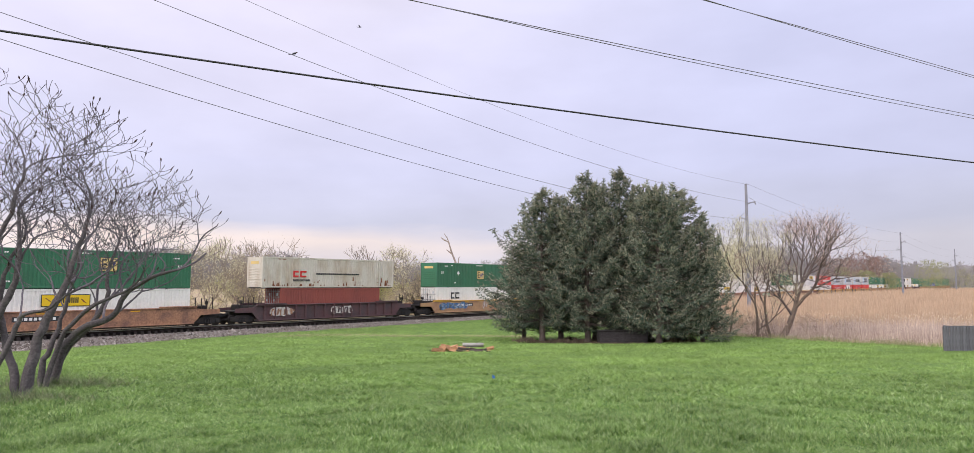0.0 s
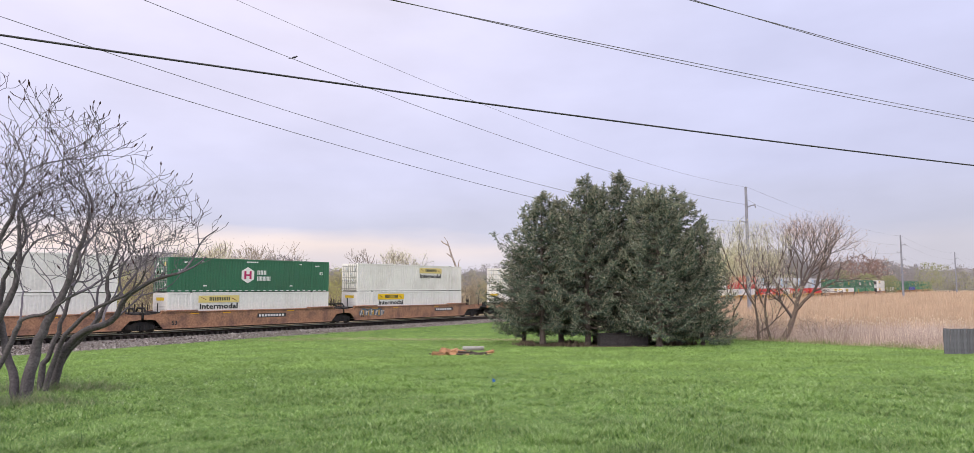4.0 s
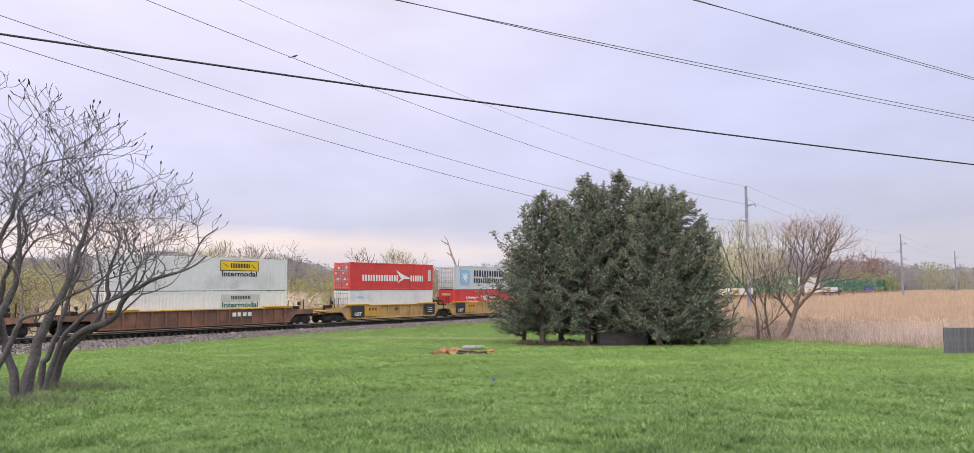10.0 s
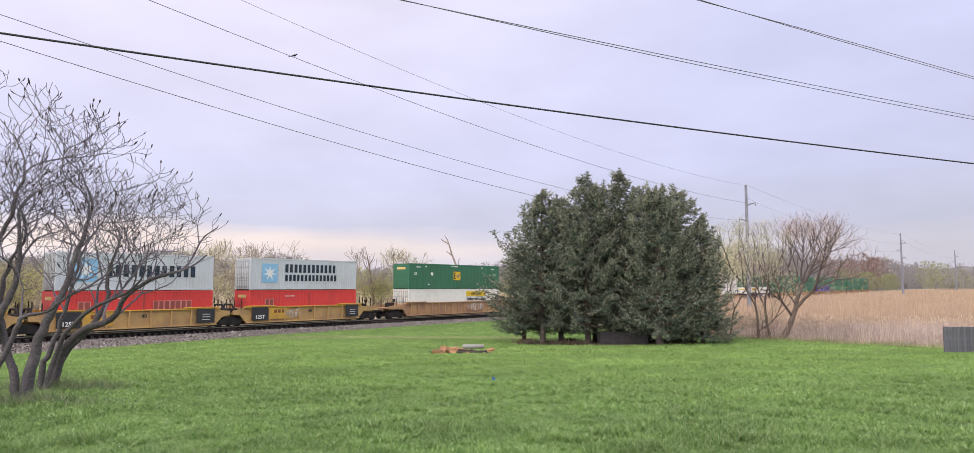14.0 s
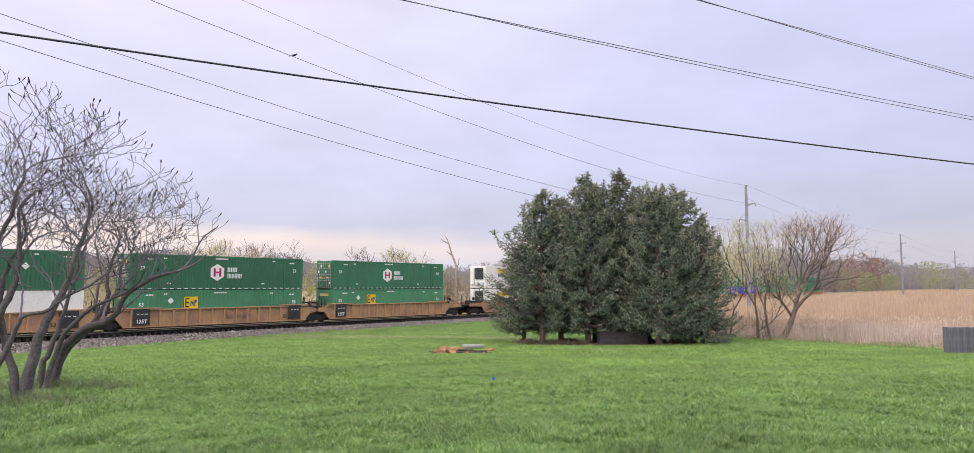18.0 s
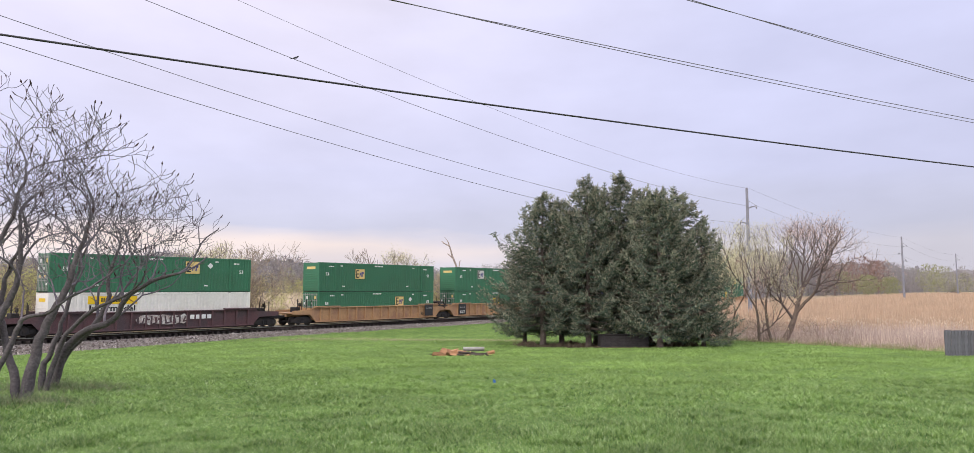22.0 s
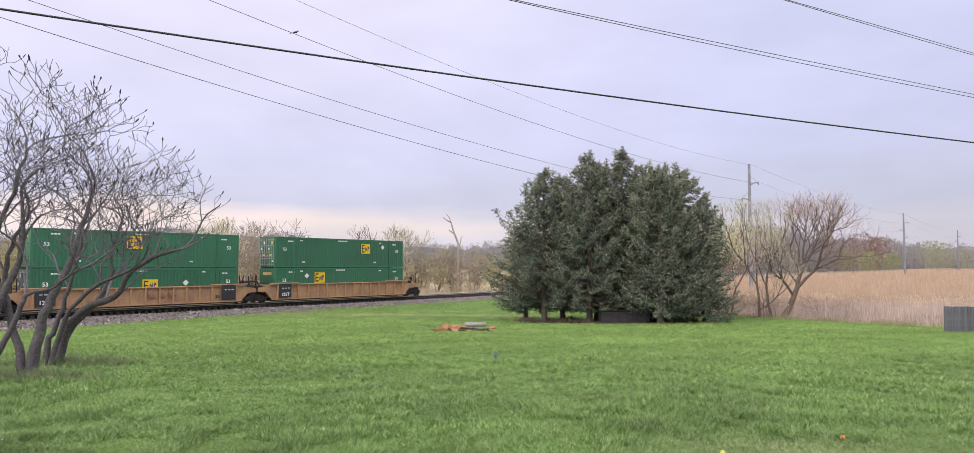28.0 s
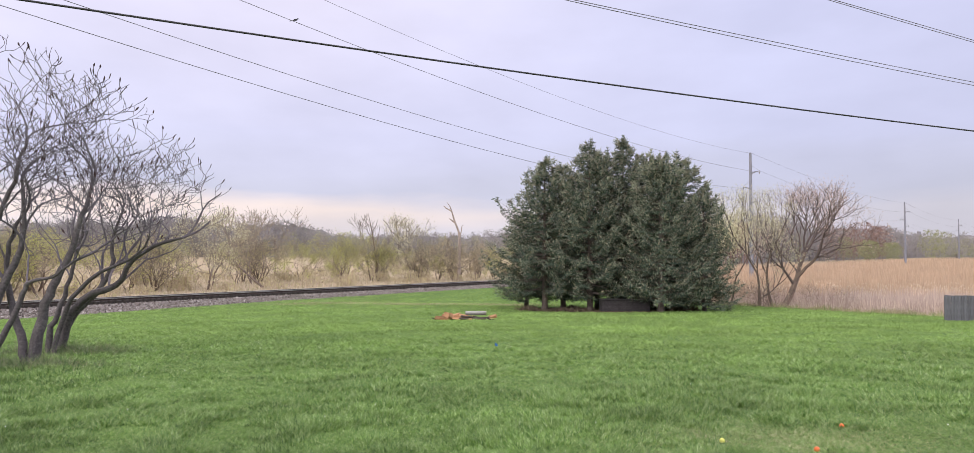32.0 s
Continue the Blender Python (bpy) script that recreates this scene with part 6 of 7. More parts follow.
# ---------------------------------------------------------------- marsh shrubs beyond the railway
def marsh_shrubs():
    def shrub(seed, stems, height, leaf, count, size, label, P, bark="marsh_twig"):
        rnd = random.Random(seed)
        ob = thing("marsh_shrub", label, "shrub", None, "shrubs beyond the railway")
        feet = []
        for k in range(stems):
            a, lean = rnd.uniform(0, 6.28), rnd.uniform(0.08, 0.6)
            feet.append(((math.cos(a) * 0.35, math.sin(a) * 0.35), (math.cos(a) * lean, math.sin(a) * lean, 1), height * rnd.uniform(0.2, 0.33), rnd.uniform(0.07, 0.12)))
        meshes, tips = sized(feet, height, P, seed, lambda lv: "trunk" if lv < 1 else "crown")
        part("trunk", meshes["trunk"], M["tree_bark"], ob)
        part("crown", meshes["crown"], M[bark], ob)
        v, f = specks([t[0] for t in tips], count, height * 0.032, size * 0.8, np.random.default_rng(seed))
        tagged(part("foliage", soup("foliage", v, f, M[leaf]), None, ob, "young leaves"), kind="stuff")
        return ob
    P = dict(segs=3, taper=0.66, thin=0.02, wiggle=0.17, bend=0.07, up=0.03, levels=5, forks=(2, 2, 2, 3), spread=(18, 46), shrink=(0.64, 0.88), shoots=0.28, leafy=3)
    kinds = (shrub(61, 4, 8.0, "bud_tan", 5500, 0.15, "bare grey-brown marsh tree with swelling buds", P),
             shrub(62, 6, 7.0, "bud_green", 6500, 0.16, "marsh shrub in yellow-green young leaf", P),
             shrub(63, 7, 7.0, "bud_tan", 6000, 0.15, "many-stemmed tawny marsh shrub", dict(P, up=0.06)),
             shrub(64, 3, 8.0, "bud_green", 5600, 0.16, "thin marsh tree with pale green buds", P),
             shrub(65, 3, 8.0, "bud_tan", 900, 0.11, "bare dark-stemmed marsh tree", dict(P, shoots=0.2)))
    spots = ((-34.0, 92, 6.2, 4), (-33.0, 98, 8.4, 2), (-28.9, 104, 5.9, 3), (-21.2, 100, 7.8, 1), (-16.8, 104, 6.6, 1), (-10.7, 107, 6.6, 2), (-5.4, 106, 7.4, 2), (-2.2, 108, 6.6, 2), (0.6, 110, 5.6, 3),
             (-38.0, 82, 5.6, 3), (-37.2, 76, 7.0, 2), (-41.0, 78, 6.8, 1), (-41.0, 70, 7.0, 0), (-43.0, 66, 6.6, 3), (-45.0, 64, 7.1, 1), (-47.4, 62, 7.0, 0), (-49, 74, 8, 2), (-54, 70, 8, 1),
             (-24.6, 112, 3.6, 3), (-13.4, 112, 4.6, 0), (-8.0, 108, 4.6, 1), (-31.0, 118, 7.6, 4), (-26.5, 120, 7.9, 4), (-18.5, 116, 7.0, 0), (4.5, 114, 6.4, 3), (8.5, 119, 6.5, 2), (-36.0, 100, 6.4, 1))
    rnd = random.Random(3)
    left = dict.fromkeys(range(5), True)
    size = (8.0, 7.0, 7.0, 8.0, 8.0)
    for x, y, h, k in spots:
        s = h / size[k] * 0.98
        m = pose(x, y, ground(x, y) - 0.05, 0, 0, rnd.uniform(0, 360)) @ Matrix.Diagonal((s * rnd.uniform(0.85, 1.1), s * rnd.uniform(0.85, 1.1), s, 1))
        if left[k]:
            kinds[k].matrix_basis = m
            left[k] = False
        else:
            c = copy_thing(kinds[k], Matrix.Identity(4))
            c.matrix_basis = m
    # taller ones that stand out above the rest
    T = dict(P, segs=4, spread=(14, 36), up=0.09, shrink=(0.68, 0.9), leafy=4, thin=0.026)
    for seed, x, y, h, leaf, count, size, label in ((71, -32.3, 79, 9.6, "bud_pale", 6500, 0.17, "tall marsh tree hung with pale buds"), (72, -31.4, 92, 10.6, "bud_tan", 1800, 0.12, "tall bare grey marsh tree"),
                                                    (73, -11.9, 105, 10.4, "bud_pale", 4200, 0.18, "slim tall marsh tree in pale green leaf"), (74, -17.9, 104, 10.2, "bud_tan", 700, 0.12, "tall thin bare marsh tree")):
        shrub(seed, 2 if seed > 72 else 3, h, leaf, count, size, label, dict(T, spread=(8, 24)) if seed > 72 else T).matrix_basis = pose(x, y, ground(x, y) - 0.05)
    # the tall dead snag, and a fallen one
    x, y = -4.75, 104.0
    snag = thing("dead_tree", "tall pale dead tree with two broken limbs", "tree", pose(x, y, ground(x, y) - 0.1))
    part("trunk", Geo().tube([(0.1, 0, 0), (0.15, 0, 3.0), (0.2, 0, 6.8), (0.0, 0, 7.7), (-0.6, 0, 9.2), (-1.0, 0, 10.6), (-1.25, 0, 11.3), (-1.75, 0, 12.0)], [0.3, 0.24, 0.19, 0.15, 0.13, 0.1, 0.07, 0.03], 7), M["dead_wood"], snag)
    for pts in ([(0.2, 0, 6.9), (0.45, 0, 7.5), (0.55, 0, 8.3), (0.75, 0, 8.5)], [(-0.45, 0, 8.8), (-1.1, 0.1, 9.3), (-1.35, 0.1, 9.5)], [(-1.0, 0, 10.6), (-1.9, 0, 11.1), (-2.2, 0, 11.4)]):
        part("limb", Geo().tube(pts, [0.12, 0.09, 0.06, 0.03][:len(pts)], 5), M["dead_wood"], snag)
    x, y = -17.5, 104.0
    snag = thing("dead_tree", "leaning grey dead tree with bare forks", "tree", pose(x, y, ground(x, y) - 0.1))
    part("trunk", Geo().tube([(0.8, 0, 0), (0.2, 0, 4.5), (-0.4, 0, 8.0), (-0.9, 0, 10.2)], [0.2, 0.15, 0.09, 0.02], 6), M["tree_bark"], snag)
    for pts in ([(0.1, 0, 5.2), (0.7, 0, 6.8), (0.9, 0, 8.6)], [(-0.3, 0, 7.4), (0.3, 0, 8.4), (0.6, 0, 9.4)], [(-0.1, 0, 6.3), (-0.9, 0, 7.3), (-1.2, 0, 8.6)]):
        part("limb", Geo().tube(pts, [0.08, 0.05, 0.02], 5), M["tree_bark"], snag)
    x, y = -27.0, 82.0
    part("trunk", Geo().tube([(0, 0, 0.1), (-2.0, 0.6, 1.6), (-4.2, 1.2, 3.4)], [0.16, 0.12, 0.05], 6), M["tree_bark"], thing("fallen_tree", "bare trunk leaning down to the ground", "tree", pose(x, y, ground(x, y))))


def far_woods():
    rng = np.random.default_rng(9)
    # bare crowns lightened and blued: distance haze is put into their colour
    M["wood_hazed"] = islands("far_hazed_woods", ((0.265, 0.245, 0.26), (0.305, 0.28, 0.29), (0.24, 0.23, 0.25), (0.325, 0.30, 0.285), (0.27, 0.275, 0.23)), 0.95, 0.1)
    M["wood_green"] = islands("far_green_woods", ((0.28, 0.29, 0.15), (0.34, 0.35, 0.18), (0.24, 0.25, 0.15), (0.38, 0.37, 0.22)), 0.95, 0.1)
    M["wood_red"] = islands("far_red_buds", ((0.27, 0.17, 0.15), (0.22, 0.15, 0.135), (0.30, 0.21, 0.17)), 0.95, 0.1)
    def patch(name, label, spots, mat, tri):
        vs = []
        for x, y, h, w in spots:
            z0 = -2.9
            n = tri
            u = rng.random(n)
            a = rng.uniform(0, 6.28, n)
            zz = 0.12 + 0.88 * u ** 0.75
            rad = w * np.sqrt(rng.random(n)) * np.clip(1.25 - np.abs(zz - 0.55) * 1.55, 0.12, 1.0)
            c = np.stack([x + rad * np.cos(a), y + rad * np.sin(a), z0 + h * zz], 1)
            s = max(0.13, h * 0.019) * rng.uniform(0.5, 1.5, (n, 1))
            d = rng.normal(0, 1, (n, 3)) * (0.8, 0.8, 2.0)
            e = rng.normal(0, 1, (n, 3))
            vs.append(np.stack([c, c + d * s, c + e * s * 0.8], 1).reshape(-1, 3))
            vs.append(np.array([(x - 0.10, y, z0), (x + 0.10, y, z0), (x, y, z0 + h * 0.8)]))
        v = np.concatenate(vs)
        tagged(new(name, soup(name, v, np.arange(len(v)).reshape(-1, 3), mat)), label, "woods", kind="stuff")
    def body(name, label, line, mat):
        """The closed mass of trunks and twigs under the crowns: a lumpy bank along a line of (x, y, height)."""
        v, f, rows = [], [], 7
        for i, (x, y, h) in enumerate(line):
            for j in range(rows):
                u = j / (rows - 1)
                w = noise.noise((x * 0.13, y * 0.13, u * 3.0))
                v.append((x + w * 2.5, y + 7.0 * u ** 2 + w * 5.0, -3.0 + h * u * (1 + 0.16 * noise.noise((x * 0.21, y * 0.21, 5.0)))))
        for i in range(len(line) - 1):
            for j in range(rows - 1):
                a = i * rows + j
                f += [(a, a + rows, a + rows + 1), (a, a + rows + 1, a + 1)]
        tagged(new(name, soup(name, np.array(v), np.array(f), mat)), label, "woods", kind="stuff")
    # the bank's grey-blue base colour also carries painted haze
    M["wood_mass"] = surface("far_hazed_twig_mass", (0.262, 0.248, 0.262), 0.95, vary=0.35, grain=0.9, stain=0.12, second=(0.24, 0.235, 0.19), bump=0.8, size=0.8, spec=0.05)
    def rise(x):
        return 16.0 * (1 + 0.10 * math.sin(x * 0.021) + 0.06 * math.sin(x * 0.083)) * (0.94 + 0.36 * max(0.0, min(1.0, (-x - 92) / 34)))
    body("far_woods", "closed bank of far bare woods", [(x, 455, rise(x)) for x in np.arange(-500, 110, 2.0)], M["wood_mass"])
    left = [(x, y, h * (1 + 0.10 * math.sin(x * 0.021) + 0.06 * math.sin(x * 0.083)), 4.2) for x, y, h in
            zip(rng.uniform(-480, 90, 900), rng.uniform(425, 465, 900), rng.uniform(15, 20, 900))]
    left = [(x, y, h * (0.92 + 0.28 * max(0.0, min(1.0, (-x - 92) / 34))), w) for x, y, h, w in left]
    patch("far_woods", "bare grey-brown woods along the far edge of the marsh", left, M["wood_hazed"], 200)
    patch("far_green_trees", "far trees in first pale green leaf", [(x, y, h, 4.0) for x, y, h in zip(rng.uniform(-460, 60, 110), rng.uniform(400, 440, 110), rng.uniform(9, 16, 110))], M["wood_green"], 200)
    belt = []
    for x in np.arange(-190, 40, 1.5):
        belt.append((x, rng.uniform(140, 330), rng.uniform(2.2, 5.0), 2.8))
    patch("marsh_thicket", "low tawny thickets across the marsh", belt, M["bud_tan"], 130)
    patch("marsh_green_thicket", "low yellow-green thickets across the marsh", [(rng.uniform(-150, 30), rng.uniform(140, 300), rng.uniform(2.5, 5.0), 2.8) for _ in range(75)], M["bud_green"], 110)
    under = [(x, y, h, 1.5) for x, y, h in ((*aside(s, -lat)[:2], h) for s, lat, h in zip(rng.uniform(-75, 60, 130), 9 + 48 * rng.random(130) ** 1.2, rng.uniform(0.6, 1.9, 130)))]
    patch("marsh_undergrowth", "low bare and budding undergrowth beyond the railway", under, M["bud_tan"], 210)
    right = []
    for _ in range(1300):
        s, lat = rng.uniform(60, 640), -rng.uniform(22, 60)
        x, y, z = aside(s, lat)
        if x < 0.12 * y or y < 190:
            continue
        right.append((x, y, rng.uniform(14, 19.5) * (1 + 0.10 * math.sin(s * 0.03)), 3.6))
    for _ in range(260):
        x = rng.uniform(330, 660)
        y = 632 - 0.42 * (x - 330) + rng.uniform(-25, 5)
        right.append((x, y, rng.uniform(16, 23), 4.2))
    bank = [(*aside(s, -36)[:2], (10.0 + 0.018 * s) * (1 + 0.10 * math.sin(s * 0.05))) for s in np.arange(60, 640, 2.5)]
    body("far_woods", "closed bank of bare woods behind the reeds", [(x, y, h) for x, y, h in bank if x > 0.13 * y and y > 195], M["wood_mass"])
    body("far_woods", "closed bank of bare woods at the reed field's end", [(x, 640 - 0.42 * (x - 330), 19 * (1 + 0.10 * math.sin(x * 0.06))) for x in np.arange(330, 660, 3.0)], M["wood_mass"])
    patch("far_woods", "bare brown and grey woods behind the reed field", right, M["wood_hazed"], 130)
    red = [(*aside(s, -rng.uniform(14, 30))[:2], rng.uniform(10, 14), 3.4) for s in rng.uniform(85, 175, 34)]
    red += [(x, y, h, 3.6) for x, y, h in zip(rng.uniform(158, 196, 26), rng.uniform(322, 345, 26), rng.uniform(15.5, 19.0, 26))]
    patch("far_red_trees", "far trees reddened by budding twigs", red, M["wood_red"], 260)
    green = [(*aside(s, lat)[:2], h, 6.0) for s, lat, h in ((322, 14, 15), (330, 18, 14), (338, 13, 12.5), (345, 24, 11))] + [(*aside(s, -rng.uniform(16, 40))[:2], rng.uniform(9, 13), 4.0) for s in rng.uniform(230, 420, 18)]
    patch("far_green_bushes", "two rounded bushes in fresh yellow-green leaf", [(165.4, 300, 9.4, 4.6), (176.8, 303, 8.6, 4.4)], M["wood_green"], 4200)
    patch("far_green_trees", "rounded yellow-green trees beside the far railway", green, M["wood_green"], 700)


# ---------------------------------------------------------------- reeds
def blades(x, y, z, h, w, lean, rng):
    n = len(x)
    t = rng.uniform(0, 6.28, n)
    l = rng.normal(0, 1, (n, 2)) * lean[:, None]
    return np.stack([np.stack([x - w * np.cos(t), y - w * np.sin(t), z], 1), np.stack([x + w * np.cos(t), y + w * np.sin(t), z], 1), np.stack([x + l[:, 0], y + l[:, 1], z + h], 1)], 1)


def reeds():
    rng = np.random.default_rng(12)
    gz = np.vectorize(ground)
    M["reed"] = islands("dry_tall_reeds", ((0.51, 0.375, 0.265), (0.59, 0.445, 0.32), (0.45, 0.325, 0.235), (0.67, 0.53, 0.39)), 0.9, 0.15, 0.25)
    M["cattail"] = islands("dry_cattails", ((0.54, 0.43, 0.38), (0.42, 0.325, 0.295), (0.63, 0.52, 0.45), (0.80, 0.70, 0.58)), 0.9, 0.15, 0.25)
    M["fluff"] = islands("cattail_fluff", ((0.62, 0.50, 0.36), (0.70, 0.60, 0.46), (0.50, 0.38, 0.26)), 0.95, 0.1)
    def field(n, near, far, spread_lo, spread_hi, power):
        y = near + (far - near) * rng.random(n) ** power
        x = y * rng.uniform(spread_lo, spread_hi, n)
        return x, y
    edge = np.vectorize(reed_edge)
    # tall reeds
    x, y = field(150000, 57, 330, 0.14, 0.95, 1.5)
    dx, dy = x - TRACK_AT[0], y - TRACK_AT[1]
    q = dx * math.sin(TRACK_TURN) - dy * math.cos(TRACK_TURN)
    ok = (q > 7.5) & (x > edge(np.minimum(y, 62)) + 1.0)
    x, y = x[ok], y[ok]
    n = len(x)
    far = np.clip((y - 57) / 200, 0, 1)
    patchy = np.array([noise.noise((a * 0.06, b * 0.06, 0)) for a, b in zip(x, y)])
    h = 2.15 * rng.uniform(0.72, 1.12, n) * (1 + 0.12 * patchy) * np.clip(0.62 + (y - 57) / 30, 0.62, 1.0)
    v = blades(x, y, gz(x, y) - 0.05, h, 0.030 + 0.10 * far, 0.12 + 0 * x, rng)
    tagged(new("tall_reeds", soup("tall_reeds", v.reshape(-1, 3), np.arange(3 * n).reshape(-1, 3), M["reed"])), "wide bed of dry golden reeds in the marsh", "reeds", kind="stuff")
    # cattails along the lawn: standing stalks, bent leaves, and low litter
    def stand(n, tall, w, lean, mat, name, label, reach=30):
        y = rng.uniform(33, 66, n)
        x = edge(y) + 0.15 + rng.random(n) * reach * rng.random(n) ** 0.3
        clump = np.array([noise.noise((a * 0.45, b * 0.45, 4)) + 0.6 * noise.noise((a * 1.3, b * 1.3, 9)) for a, b in zip(x, y)])
        ok = rng.random(n) < np.clip(0.75 + 0.8 * clump, 0.1, 1.0)
        x, y, clump = x[ok], y[ok], clump[ok]
        n = len(x)
        h = tall * rng.uniform(0.35, 1.15, n) * np.clip((x - edge(y)) / 1.6, 0.35, 1.0) * (1 + 0.4 * clump)
        v = blades(x, y, gz(x, y) - 0.05, h, w + 0 * x, lean * (0.5 + 2.0 * rng.random(n) ** 3), rng)
        tagged(new(name, soup(name, v.reshape(-1, 3), np.arange(3 * n).reshape(-1, 3), mat)), label, "reeds", kind="stuff")
    M["litter"] = islands("cattail_litter", ((0.36, 0.27, 0.24), (0.28, 0.21, 0.19), (0.50, 0.40, 0.33), (0.66, 0.57, 0.47)), 0.95, 0.1, 0.2)
    M["edge_grass"] = islands("rank_edge_grass", ((0.14, 0.22, 0.07), (0.22, 0.29, 0.11), (0.42, 0.38, 0.22), (0.50, 0.43, 0.28)), 0.9, 0.15, 0.25)
    stand(42000, 1.25, 0.015, 0.24, M["cattail"], "cattails", "tangle of dry pinkish cattail stalks")
    stand(26000, 0.85, 0.017, 0.75, M["litter"], "cattail_litter", "bent and broken cattail leaves")
    n = 5200
    y = rng.uniform(33, 62, n)
    x = edge(y) + rng.normal(0.1, 0.32, n)
    v = blades(x, y, gz(x, y) - 0.03, rng.uniform(0.1, 0.42, n) * (1 + 0.8 * np.array([noise.noise((a * 0.8, b * 0.8, 2)) for a, b in zip(x, y)])), 0.013 + 0 * x, 0.14 + 0 * x, rng)
    tagged(new("edge_grass", soup("edge_grass", v.reshape(-1, 3), np.arange(3 * n).reshape(-1, 3), M["edge_grass"])), "ragged uncut grass between lawn and cattails", "grass", kind="stuff")
    n = 1700
    y = 48 + 24 * rng.random(n)
    x = edge(y) + 1 + rng.random(n) * 32
    z = gz(x, y) + 1.3 * rng.uniform(0.7, 1.2, n)
    pts = np.stack([x, y, z], 1)
    vs, fs = [], []
    for i in range(n):
        w, hh = 0.045 * rng.uniform(0.6, 1.4), 0.085 * rng.uniform(0.7, 1.3)
        ring = [pts[i] + (w * math.cos(a), w * math.sin(a), 0) for a in (0, 2.1, 4.2)]
        vs += [pts[i] + (0, 0, hh), *ring, pts[i] - (0, 0, hh)]
        k = 5 * i
        fs += [(k, k + 1, k + 2), (k, k + 2, k + 3), (k, k + 3, k + 1), (k + 4, k + 2, k + 1), (k + 4, k + 3, k + 2), (k + 4, k + 1, k + 3)]
    tagged(new("cattail_heads", soup("cattail_heads", np.array(vs), np.array(fs), M["fluff"])), "pale fluffy cattail heads", "reeds", kind="stuff")
    # straw across the railway
    n = 26000
    s, lat = rng.uniform(-75, 70, n), -(5.2 + 60 * rng.random(n) ** 1.6)
    c, sn = math.cos(TRACK_TURN), math.sin(TRACK_TURN)
    x, y = TRACK_AT[0] + s * c + lat * sn, TRACK_AT[1] + s * sn - lat * c
    v = blades(x, y, gz(x, y) - 0.05, rng.uniform(0.2, 0.7, n), 0.035 + 0 * x, 0.3 + 0 * x, rng)
    M["straw"] = islands("marsh_straw", ((0.49, 0.42, 0.31), (0.60, 0.52, 0.40), (0.40, 0.33, 0.25), (0.37, 0.37, 0.20)), 0.9, 0.15, 0.2)
    tagged(new("marsh_straw", soup("marsh_straw", v.reshape(-1, 3), np.arange(3 * n).reshape(-1, 3), M["straw"])), "flattened dry straw beyond the railway", "grass", kind="stuff")


